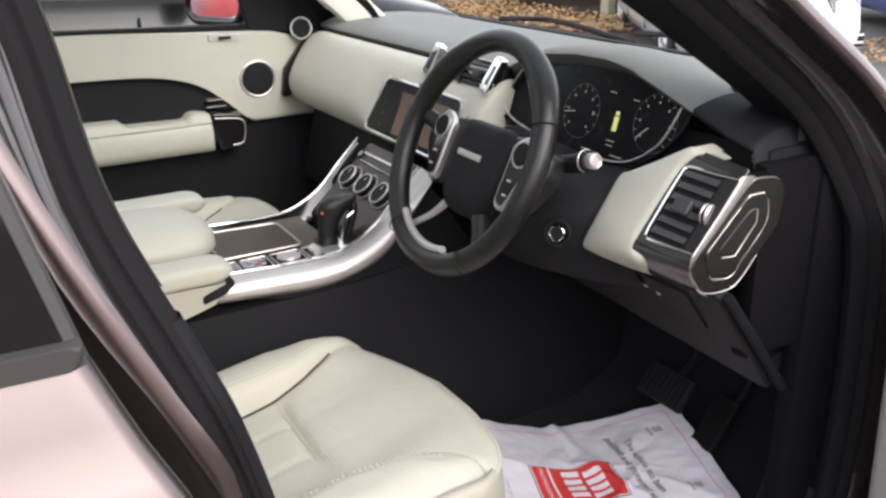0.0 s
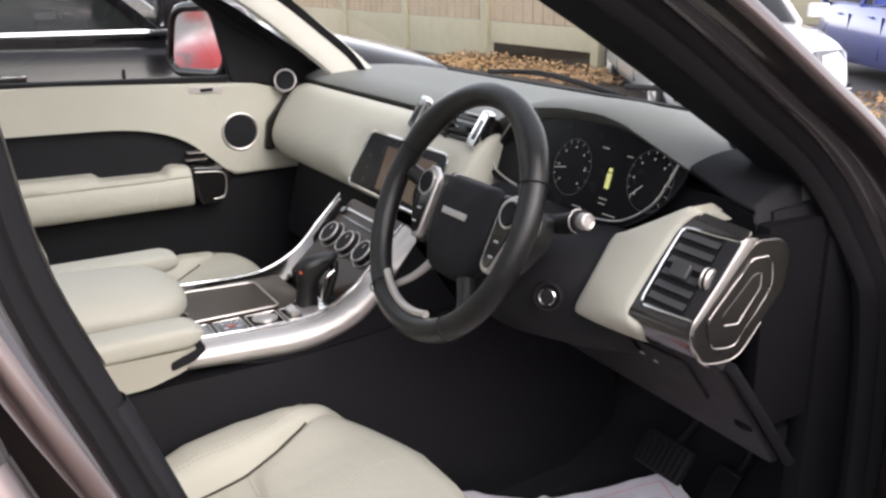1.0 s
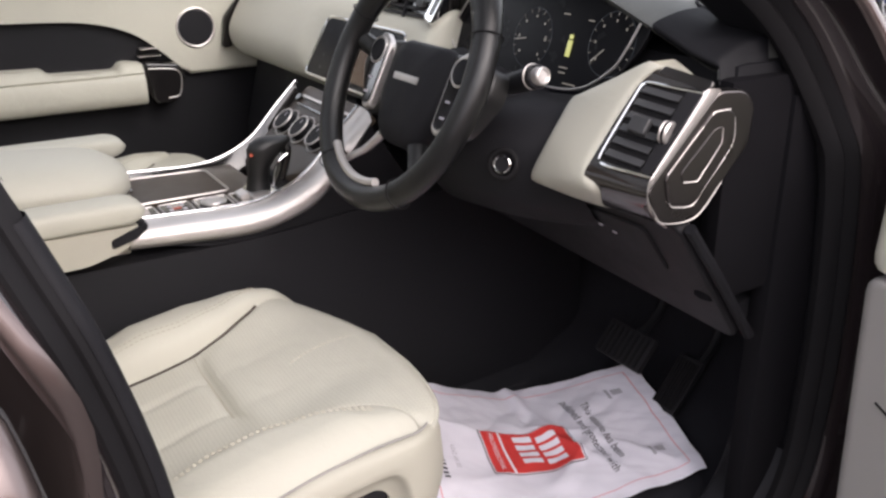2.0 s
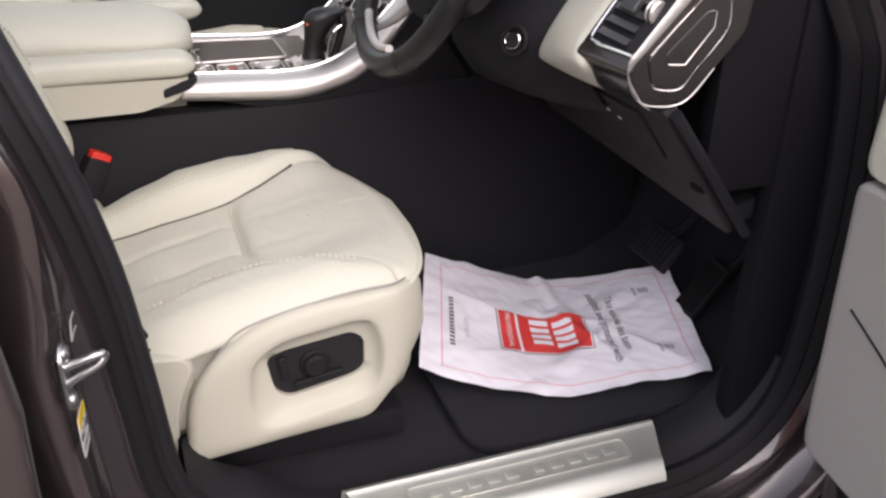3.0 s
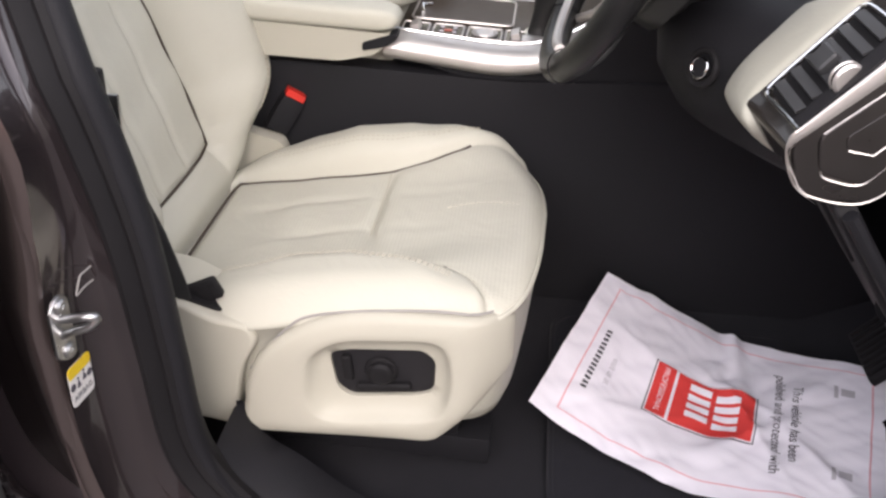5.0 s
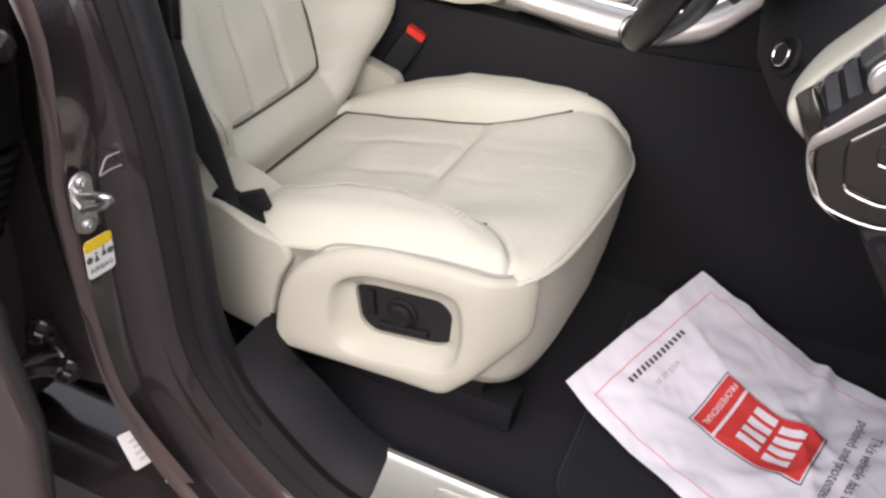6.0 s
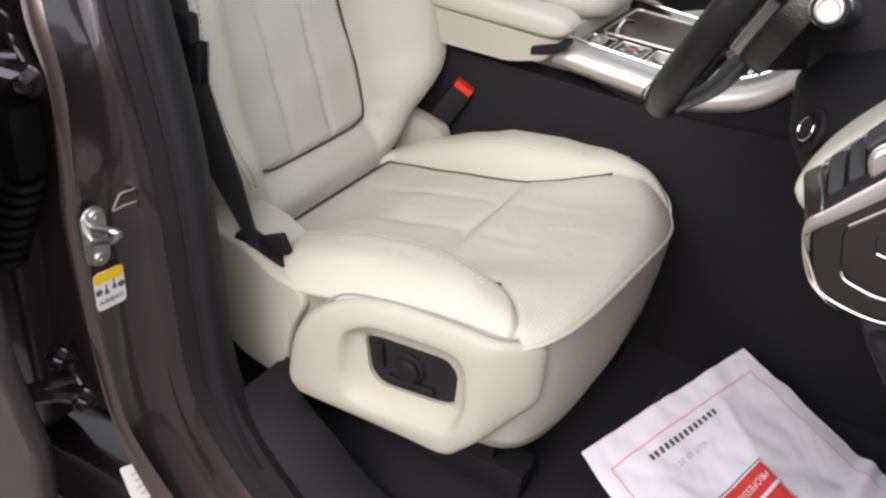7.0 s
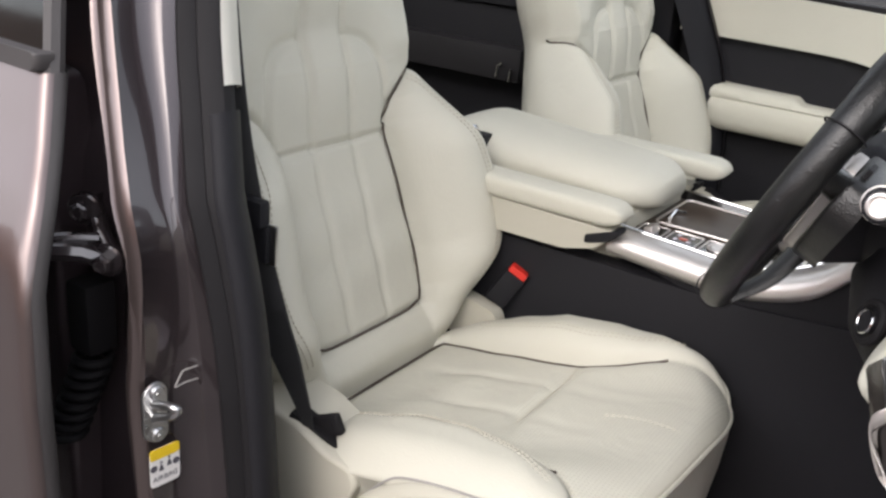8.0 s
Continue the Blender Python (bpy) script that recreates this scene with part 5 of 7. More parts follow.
part("thumb_wheel", merged(disc(tw_q, 0.0135, 0.003, 24), disc(tw_q @ Matrix.Translation((0, 0, 0.006)), 0.0135, 0.003, 24)), M_SATIN, vent, "silver thumb wheel")
part("thumb_wheel_core", disc(tw_q @ Matrix.Translation((0, 0, 0.002)), 0.0125, 0.005, 24), M_BLACK, vent)


def cap_at(y, z, w=0.0):
    """On the slanting end face of the dashboard."""
    return (0.733 + 0.10 * (y - 0.33) + w, y, z)


# silver strip that bends round the end of the vent
IN = [vo(0.077, 0.104, 0.001), vo(0.074, 0.060, 0.001), vo(0.070, 0.010, 0.001), vo(0.072, -0.006, 0.001), (0.724, 0.333, 1.032), (0.728, 0.350, 1.012)]
OUT = [cap_at(0.408, 1.154, 0.001), cap_at(0.372, 1.110, 0.001), cap_at(0.333, 1.064, 0.001), cap_at(0.323, 1.050, 0.001), cap_at(0.334, 1.022, 0.001), cap_at(0.352, 1.009, 0.001)]
IN, OUT = spline(IN, 24), spline(OUT, 24)
bulge = np.array(vm.to_3x3() @ Vector((0, 0, 1)))
rows = [[tuple((1 - f) * p + f * q + bulge * 0.0045 * math.sin(math.pi * f)) for f in np.linspace(0, 1, 7)] for p, q in zip(IN, OUT)]
rows = [[tuple(np.array(r[0]) - bulge * 0.006)] + r + [tuple(np.array(r[-1]) + np.array((-0.006, 0.008, -0.006)))] for r in rows]
part("silver_strip", grid(rows), M_SATIN, vent, "brushed silver strip", sharp=50)
part("silver_top", prism(rounded([(0.012, 0.112), (0.076, 0.106), (0.082, 0.112), (0.080, 0.119), (0.016, 0.122)], 0.002, 3), 0.006, lambda a, b, c: vo(a, b, c - 0.007), 0.002), M_CAP, vent)
HEX = [(0.408, 1.152), (0.446, 1.150), (0.461, 1.132), (0.458, 1.090), (0.395, 1.012), (0.352, 1.010), (0.336, 1.023), (0.324, 1.054)]
hx = rounded(HEX, 0.010, 4)
endcap = part("end_cap", prism(hx, 0.016, lambda a, b, c: cap_at(a, b, c - 0.016), 0.003), M_CAP, dash, "stepped satin grey metal end cap of the dashboard")
part("end_cap_rim", tube([cap_at(a, b, -0.0008) for a, b in spline([(0.408, 1.151), (0.366, 1.104), (0.326, 1.055), (0.337, 1.024), (0.353, 1.0115), (0.394, 1.0135), (0.425, 1.050)], 40)], 0.0009, 6), M_SATIN, endcap, "fine silver outline")
RID = rounded([(0.343, 1.064), (0.351, 1.034), (0.386, 1.028), (0.433, 1.092), (0.431, 1.126), (0.420, 1.133), (0.400, 1.131)], 0.007, 4)
part("end_cap_step", prism(RID, 0.0035, lambda a, b, c: cap_at(a, b, c - 0.0005), 0.0025), M_CAP, endcap, "raised step of the end cap")
part("end_cap_line", merged(tube([cap_at(a, b, 0.0022) for a, b in spline([(0.352, 1.036), (0.358, 1.0305), (0.384, 1.0295), (0.400, 1.050), (0.431, 1.092), (0.4305, 1.122)], 30)], 0.0009, 6),
                            tube([cap_at(a, b, 0.0022) for a, b in ((0.424, 1.1315), (0.402, 1.1305), (0.372, 1.098), (0.346, 1.068))], 0.0007, 6)), M_SATIN, endcap, "bright edge of the step")
SLOT = rounded([(0.366, 1.057), (0.386, 1.055), (0.416, 1.095), (0.416, 1.114), (0.404, 1.113), (0.362, 1.068)], 0.005, 4)
part("end_cap_pad", prism(SLOT, 0.002, lambda a, b, c: cap_at(a, b, c + 0.0022), 0.0012), M_CAP, endcap, "raised pad of the end cap")
part("end_cap_groove", tube([cap_at(a, b, 0.0036) for a, b in ((0.367, 1.0575), (0.386, 1.0565), (0.4145, 1.0955), (0.4145, 1.112))], 0.0010, 6), M_SATIN, endcap)

# instruments
CL = [(0.168, 1.150), (0.172, 1.122), (0.205, 1.108), (0.30, 1.096), (0.42, 1.092), (0.50, 1.100), (0.553, 1.135), (0.578, 1.170), (0.588, 1.198), (0.53, 1.222), (0.45, 1.238), (0.30, 1.238), (0.205, 1.212)]
cl = rounded(CL, 0.02, 4)
co, cm = frame_of((0.385, 0.448, 1.165), (1, 0, 0), (0, 0.30, 1))


def on_cluster(x, z, w=0.0):
    return co(x - 0.385, z - 1.165, w)


rows = [[on_cluster(*(np.array((0.385, 1.165)) + (p - np.array((0.385, 1.165))) * k), w) for p in cl] for k, w in ((1.04, 0.010), (1.02, 0.010), (1.0, 0.0))]
cluster = part("binnacle", grid(rows, wrap_v=True), M_RUBBER, dash, "black binnacle of the instruments")
part("display", prism(cl, 0.004, lambda a, b, c: on_cluster(a, b, c - 0.003)), M_SCREEN, cluster, "dark digital instrument display")
rimpts = [on_cluster(*p, 0.011) for p in spline([(0.195, 1.200), (0.172, 1.160), (0.176, 1.130), (0.217, 1.114), (0.31, 1.103), (0.414, 1.099), (0.495, 1.107), (0.545, 1.138), (0.563, 1.168), (0.574, 1.200)], 60)]
part("chrome_edge", tube(rimpts, 0.0016, 8), M_SATIN, cluster, "silver edge of the instruments")
for cx, cz, s, mat in ((0.362, 1.160, 1, M_GLOW_W), (0.524, 1.170, -1, M_GLOW_W)):
    dial = part("dial", ring(cm @ Matrix.Translation((cx - 0.385, cz - 1.165, 0.002)), 0.042, 0.0006, 40), M_GLOW_B, cluster, "thin dial ring")
    for k in range(13):
        a = radians(225 - 22.5 * k)
        p = [co(cx - 0.385 + r * math.cos(a), cz - 1.165 + r * math.sin(a), 0.003) for r in (0.036, 0.041)]
        part("tick", tube(p, 0.00045, 4), mat, dial)
        if k % 2 == 0:
            q = cm @ Matrix.Translation((cx - 0.385 + 0.030 * math.cos(a), cz - 1.165 + 0.030 * math.sin(a), 0.003))
            part("figure", box(None, (0.0028, 0.0034, 0.0006), 0, m=q), mat, dial)
    a = radians(190 if s > 0 else 222)
    part("needle", tube([co(cx - 0.385 + r * math.cos(a), cz - 1.165 + r * math.sin(a), 0.004) for r in (0.012, 0.038)], 0.0008, 4), mat, dial)
writing("gear_letter", "P", 0.010, cm @ Matrix.Translation((0.392 - 0.385, -0.004, 0.003)), M_GLOW_W, cluster)
yc = cm @ Matrix.Translation((0.446 - 0.385, -0.010, 0.003))
part("vehicle_symbol", merged(box(None, (0.009, 0.022, 0.001), 0.0004, m=yc), box(None, (0.007, 0.006, 0.001), 0.0003, m=yc @ Matrix.Translation((0, 0.0155, 0)))), M_GLOW_Y, cluster, "yellow vehicle symbol")
for k, (dx, dz, w) in enumerate(((0.060, -0.036, 0.018), (0.060, -0.043, 0.014), (0.040, 0.034, 0.014), (0.092, 0.030, 0.012), (0.010, -0.058, 0.02), (0.08, -0.056, 0.026))):
    part("readout", box(None, (w, 0.0018, 0.0006), 0, m=cm @ Matrix.Translation((dx, dz, 0.003))), M_GLOW_W, cluster)

# touch screen in the fascia pad
so, sm = frame_of((-0.055, 0.3635, 1.085), (1, 0, 0), (0, 0.41, 1))
scr = rounded([(-0.176, -0.054), (0.158, -0.056), (0.158, 0.058), (-0.143, 0.058)], 0.016, 5)
surround = part("screen_surround", prism(scr, 0.010, lambda a, b, c: so(a, b, c - 0.008), 0.002), M_SCREEN, dash, "gloss black touch screen surround")
part("screen_rim", tube([so(a * 1.01, b * 1.03, 0.001) for a, b in scr], 0.0030, 8, closed=True), M_CHROME, surround, "thin silver screen rim")
part("screen", box(None, (0.19, 0.085, 0.001), 0, m=sm @ Matrix.Translation((0.035, -0.002, 0.0018))), M_GLOW_D, surround, "dim map on the touch screen")
for k in range(4):
    part("touch_key", box(None, (0.006, 0.006, 0.001), 0, m=sm @ Matrix.Translation((-0.118, -0.036 + 0.024 * k, 0.0018))), M_GLOW_B, surround)
# centre vents
uo, um = frame_of((0.055, 0.422, 1.183), (1, 0, 0), (0, 0.35, 1))
cv = part("centre_vent", box(None, (0.215, 0.056, 0.03), 0.008, m=um @ Matrix.Translation((0, 0, -0.010))), M_PIANO, dash, "black centre air vents")
part("vent_frame", tube([tuple(um @ Vector((a, b, 0.0062))) for a, b in rounded([(-0.106, -0.026), (0.104, -0.026), (0.100, 0.026), (-0.096, 0.026)], 0.008, 4)], 0.0015, 6, closed=True), M_SATIN, cv, "silver vent outline")
part("vent_divider", box(None, (0.008, 0.05, 0.012), 0.002, m=um @ Matrix.Translation((0.0, 0, 0.006))), M_BLACK, cv)
for cx in (-0.05, 0.048):
    for k in range(4):
        part("slat", box(None, (0.084, 0.0026, 0.014), 0.001, m=um @ Matrix.Translation((cx, -0.018 + 0.012 * k, 0.006)) @ Euler((radians(28), 0, 0)).to_matrix().to_4x4()), M_SLAT, cv)
    part("vent_slider", box(None, (0.020, 0.012, 0.012), 0.003, m=um @ Matrix.Translation((cx + 0.006, 0, 0.012)), seg=3), M_SLAT, cv)
for cx, s in ((-0.104, -1), (0.106, 1)):
    fm = um @ Matrix.Translation((cx, 0.004, 0.006)) @ Euler((0, 0, radians(-16))).to_matrix().to_4x4()
    fin = part("chrome_fin", prism(rounded([(-0.017, -0.034), (0.010, -0.034), (0.016, 0.034), (-0.007, 0.034)], 0.005, 4), 0.014, lambda a, b, c: tuple(fm @ Vector((a, b, c))), 0.004), M_CHROME, cv, "bright chrome vent fin")
    part("thumb_slot", prism(rounded([(-0.005, -0.020), (0.004, -0.020), (0.008, 0.018), (0.0, 0.018)], 0.003, 3), 0.003, lambda a, b, c: tuple(fm @ Vector((a, b, 0.0125 + c))), 0.001), M_PIANO, fin, "dark thumb wheel slot")
# lower dashboard
kp, km = frame_of((0.47, 0.430, 0.915), (1, 0.03, 0), (0, -0.125, 0.165))
knee = part("knee_panel", prism(rounded([(-0.19, -0.06), (0.256, -0.118), (0.262, 0.11), (-0.19, 0.11)], 0.02, 4), 0.018, lambda a, b, c: kp(a, b, c - 0.018), 0.004), M_GREY, dash, "dark grey knee panel under the steering column")
part("small_cover", prism(rounded([(0.06, 0.02), (0.20, 0.0), (0.20, 0.085), (0.06, 0.085)], 0.01, 4), 0.004, lambda a, b, c: kp(a, b, c), 0.002), M_GREY, knee)
for k in range(3):
    part("pictogram", box(None, (0.007, 0.004, 0.0008), 0, m=km @ Matrix.Translation((0.09 + 0.022 * k, 0.062 - 0.006 * k, 0.005))), M_INKPALE, knee)
part("panel_edge", tube([kp(0.268, 0.10, -0.01), kp(0.268, 0.0, -0.012), kp(0.262, -0.12, -0.015)], 0.007, 8), M_BLACK, knee)
part("kick_panel", box((0.715, 0.72, 0.80), (0.03, 0.34, 0.66), 0.01), M_SHADED_BLACK, dash)
part("end_lining", box((0.708, 0.56, 1.02), (0.03, 0.22, 0.27), 0.012), M_SHADED_BLACK, dash)
part("glovebox", box(None, (0.56, 0.22, 0.24), 0.03, m=pose(-0.43, 0.50, 0.90, -14, 0, 0)), M_BLACK, dash, "black lower dashboard with glovebox")
part("under_cover", box(None, (0.9, 0.2, 0.03), 0.01, m=pose(0.25, 0.62, 0.86, 12, 0, 0)), M_BLACK, dash)
# column surround with start button
rows = []
for x in np.linspace(0.24, 0.585, 24):
    e = -0.040 + 0.10 * ((x - 0.405) / 0.18) ** 2
    rows.append([(x, y + e, z) for y, z in ((0.43, 1.105), (0.35, 1.105), (0.305, 1.085), (0.292, 1.045), (0.300, 1.0), (0.325, 0.965), (0.37, 0.945), (0.43, 0.94))])
surr = part("column_surround", grid(rows), M_BLACK, dash, "black panel round the steering column", sharp=70)
bmx = Matrix.Translation((0.516, 0.290, 1.036)) @ Vector((0.55, -0.78, 0.25)).to_track_quat('Z', 'Y').to_matrix().to_4x4()
btn = part("start_button", disc(bmx, 0.0105, 0.008, 24), M_BLACK, surr, "round black start button")
part("button_ring", ring(bmx @ Matrix.Translation((0, 0, 0.007)), 0.0103, 0.0014, 28), M_CHROME, btn, "chrome button ring")
part("button_recess", ring(bmx @ Matrix.Translation((0, 0, 0.002)), 0.0175, 0.0040, 28), M_RUBBER, surr, "dark recess round the start button")

# ---- steering wheel ----
wheel = thing("steering_wheel", (0.405, 0.208, 1.138), "black leather steering wheel with silver spokes, on its column", "steering wheel")
tilt = radians(25)
WM = Matrix.Translation((0.405, 0.208, 1.138)) @ Euler((radians(90) - tilt, 0, 0)).to_matrix().to_4x4()
R = 0.163
pts, rad = [], []
for a in np.linspace(0, 2 * math.pi, 96, endpoint=False):
    flat = 1 - 0.02 * bell(a - 1.5 * math.pi, 0.5)
    pts.append(tuple(WM @ Vector((R * flat * math.cos(a), R * flat * math.sin(a), 0))))
    rad.append(0.0164 + 0.0025 * (bell(a - 0.75, 0.25) + bell(a - math.pi + 0.75, 0.25)))
part("rim", tube(pts, np.array(rad), 18, closed=True), M_WHEEL, wheel, "black leather rim", sharp=80)
for a in (0.42, math.pi - 0.42, 1.5 * math.pi - 0.6, 1.5 * math.pi + 0.6):
    q = WM @ Matrix.Translation((R * math.cos(a), R * math.sin(a), 0)) @ Euler((radians(90), 0, a)).to_matrix().to_4x4()
    part("seam", ring(WM @ Matrix.Rotation(a, 4, "Z") @ Matrix.Translation((R, 0, 0)) @ Euler((radians(90), 0, 0)).to_matrix().to_4x4(), 0.0190, 0.0009, 24), M_RUBBER, wheel)
HM = WM @ Matrix.Translation((0, 0.003, -0.036))
HUB = rounded([(-0.070, 0.030), (-0.054, 0.052), (0.054, 0.052), (0.070, 0.030), (0.066, -0.035), (0.045, -0.085), (-0.045, -0.085), (-0.066, -0.035)], 0.03, 6)
hubp = []
for k, w in ((0.62, -0.045), (0.86, -0.02), (1.0, 0.002), (0.97, 0.012), (0.88, 0.020), (0.6, 0.026), (0.0, 0.028)):
    hubp.append([tuple(HM @ Vector((x * k, y * k - 0.004, w))) for x, y in HUB])
hub = part("hub", grid(hubp, wrap_v=True), M_BLACK, wheel, "black airbag cover with a blank silver badge", sharp=60)
part("badge", box(None, (0.060, 0.009, 0.003), 0.001, m=HM @ Matrix.Translation((-0.002, -0.004, 0.0265))), M_SATIN, hub, "small silver badge bar")
for s in (-1, 1):
    sp = part("spoke", prism(rounded([(s * 0.060, 0.045), (s * 0.150, 0.036), (s * 0.156, 0.002), (s * 0.125, -0.045), (s * 0.085, -0.065), (s * 0.060, -0.03)][::s], 0.012, 4), 0.026, lambda a, b, c: tuple(HM @ Vector((a, b, c - 0.016))), 0.005), M_WHEEL, wheel)
    fr = rounded([(s * 0.080, 0.034), (s * 0.106, 0.050), (s * 0.128, 0.030), (s * 0.118, -0.015), (s * 0.100, -0.060), (s * 0.080, -0.055)][::s], 0.010, 5)
    part("switch_bezel", prism(fr, 0.010, lambda a, b, c: tuple(HM @ Vector((a, b, c + 0.010))), 0.003), M_SATIN, sp, "silver switch bezel")
    fr2 = fr.mean(0) + (fr - fr.mean(0)) * np.array([0.80, 0.88])
    part("switch_panel", prism(fr2, 0.003, lambda a, b, c: tuple(HM @ Vector((a, b, c + 0.0185))), 0.001), M_PIANO, sp)
    part("spoke_arm", tube([tuple(HM @ Vector((s * 0.12, 0.018, 0.0))), tuple(WM @ Vector((s * 0.160, 0.034, -0.004)))], np.array([0.014, 0.012]), 10), M_WHEEL, wheel)
    q = HM @ Matrix.Translation((s * 0.105, 0.022, 0.0205))
    part("pad_ring", merged(ring(q, 0.0175, 0.0022, 28), ring(q, 0.007, 0.0014, 20)), M_SATIN, sp, "silver ring of the thumb pad")
    part("thumb_pad", disc(q, 0.016, 0.004, 24), M_BLACK, sp)
    for k in range(2):
        part("pictogram", box(None, (0.009, 0.003, 0.0008), 0, m=HM @ Matrix.Translation((s * 0.100, -0.016 - 0.02 * k, 0.0219))), M_INKPALE, sp)
    low = [(s * 0.044, -0.078, 0.004), (s * 0.068, -0.108, 0.008), (s * 0.092, -0.136, 0.024)]
    part("lower_spoke", tube([tuple(HM @ Vector(p)) for p in spline(low, 10)], np.linspace(0.013, 0.009, 10), 10, flat=0.5), M_SATIN if s < 0 else M_WHEEL, wheel, "slim lower spoke")
arc = [tuple(WM @ Vector((0.1415 * math.cos(a), 0.1415 * math.sin(a), 0.006))) for a in np.linspace(1.5 * math.pi - 0.66, 1.5 * math.pi + 0.30, 24)]
part("lower_inlay", tube(arc, 0.0058, 8), M_SATIN, wheel, "satin silver inlay on the lower rim")
part("column", merged(tube([tuple(WM @ Vector((0, 0.01, -0.06))), tuple(WM @ Vector((0, 0.0, -0.10))), tuple(WM @ Vector((0, -0.005, -0.22)))], np.array([0.055, 0.062, 0.065]), 20)), M_BLACK, wheel)
for s, tip in ((1, (0.595, 0.279, 1.158)), (-1, (0.268, 0.300, 1.140))):
    a = tuple(WM @ Vector((s * 0.04, 0.02, -0.06)))
    st = part("stalk", tube(spline([a, tuple((np.array(a) + np.array(tip)) / 2 + np.array((0, 0.01, -0.008))), tip], 10), np.array([0.012] * 5 + [0.012, 0.013, 0.0138, 0.014, 0.014]), 10), M_BLACK, wheel, "black column stalk")
    d = Vector(tip) - Vector(a)
    q = Matrix.Translation(tip) @ d.to_track_quat("Z", "Y").to_matrix().to_4x4()
    cap = part("stalk_cap", merged(disc(q @ Matrix.Translation((0, 0, -0.004)), 0.0108, 0.012, 24, 0.002, 0.0098), ring(q @ Matrix.Translation((0, 0, 0.008)), 0.0084, 0.0019, 28)), M_SATIN if s > 0 else M_BLACK, st, "silver stalk end")
    part("stalk_ring", ring(q @ Matrix.Translation((0, 0, -0.010)), 0.0140, 0.0010, 28), M_SATIN, st, "fine silver ring")
    part("shift_paddle", box(None, (0.024, 0.06, 0.005), 0.002, m=WM @ Matrix.Translation((s * 0.118, 0.02, -0.034))), M_BLACK, wheel)

# ---- centre console ----
console = thing("centre_console", (0, 0.0, 0.86), "centre console with cream armrests, silver sides and dark veneer", "centre console")
SIDE = spline([(-0.10, 0.884, 0.914), (0.0, 0.876, 0.909), (0.07, 0.872, 0.906), (0.13, 0.881, 0.913), (0.19, 0.905, 0.942), (0.24, 0.957, 0.992), (0.285, 1.014, 1.036)], 44)
for s in (1, -1):
    rows = []
    for y, lo, hi in SIDE:
        rows.append([(s * 0.130, y, lo - 0.004), (s * 0.158, y, lo), (s * 0.163, y, lo + 0.35 * (hi - lo)), (s * 0.156, y, hi - 0.004), (s * 0.146, y, hi), (s * (0.128 if s > 0 else 0.139), y - 0.002, hi + 0.003), (s * (0.120 if s > 0 else 0.136), y - 0.004, hi - 0.002), (s * (0.118 if s > 0 else 0.135), y, lo)])
    part("side_trim", grid(rows, wrap_v=True, cap=True), M_SATIN if s > 0 else M_PIANO, console, "satin silver side trim sweeping up to the dashboard", sharp=60)
    part("trim_edge", tube([(s * (0.121 if s > 0 else 0.137), y - 0.003, hi + 0.003) for y, lo, hi in SIDE], 0.0024, 8), M_CHROME, console)
    # black body under the trim, up to the dashboard
    rows = []
    for y, lo, hi in SIDE:
        rows.append([(s * 0.150, y, lo + 0.004), (s * 0.150, max(y, 0.0) + 0.12, 0.84), (s * 0.158, y + 0.14, 0.70)])
    part("side_lining", grid(rows), M_BLACK, console)
part("top_plate", box((0, 0.01, 0.896), (0.245, 0.26, 0.02), 0.003), M_VENEER, console, "dark veneer console top")
# stack with climate controls
ko, kmx = frame_of((0, 0.232, 0.972), (1, 0, 0), (0, 0.105, 0.095))
stack = part("control_panel", prism(rounded([(-0.118, -0.085), (0.118, -0.085), (0.118, 0.09), (-0.118, 0.09)], 0.01, 4), 0.03, lambda a, b, c: ko(a, b, c - 0.03), 0.004), M_VENEER, console, "dark veneer panel with climate controls")
part("slot_strip", box(None, (0.19, 0.005, 0.005), 0.001, m=kmx @ Matrix.Translation((0, 0.066, 0.002))), M_SATIN, stack)
part("slot", box(None, (0.18, 0.004, 0.007), 0.001, m=kmx @ Matrix.Translation((0, 0.048, 0.002))), M_PIANO, stack)
for x in (-0.075, -0.005, 0.065):
    q = kmx @ Matrix.Translation((x, 0.008, 0.0))
    kn = part("climate_knob", disc(q, 0.021, 0.014, 28), M_BLACK, stack, "round climate knob")
    part("knob_ring", merged(ring(q @ Matrix.Translation((0, 0, 0.013)), 0.021, 0.0018, 32), ring(q @ Matrix.Translation((0, 0, 0.002)), 0.027, 0.0012, 32)), M_SATIN, kn, "silver knob ring")
    part("knob_mark", box(None, (0.002, 0.008, 0.001), 0, m=q @ Matrix.Translation((0, 0.010, 0.014))), M_INKPALE, kn)
for x in (-0.04, 0.03):
    for z in (0.022, -0.004):
        part("key", box(None, (0.012, 0.010, 0.004), 0.001, m=kmx @ Matrix.Translation((x, z, 0.002))), M_PIANO, stack)
part("end_cap", disc(kmx @ Matrix.Translation((-0.105, 0.06, 0)), 0.008, 0.006, 20), M_PIANO, stack)
part("cubby", box((0, 0.19, 0.905), (0.20, 0.06, 0.03), 0.008), M_RUBBER, console)
# selector lever
LX = 0.058
sect = ((0.128, 0.905, 0.020, 0.022), (0.129, 0.922, 0.016, 0.018), (0.132, 0.944, 0.016, 0.018), (0.138, 0.960, 0.018, 0.024), (0.147, 0.974, 0.020, 0.033), (0.154, 0.984, 0.020, 0.035), (0.158, 0.990, 0.016, 0.029), (0.160, 0.993, 0.008, 0.015))
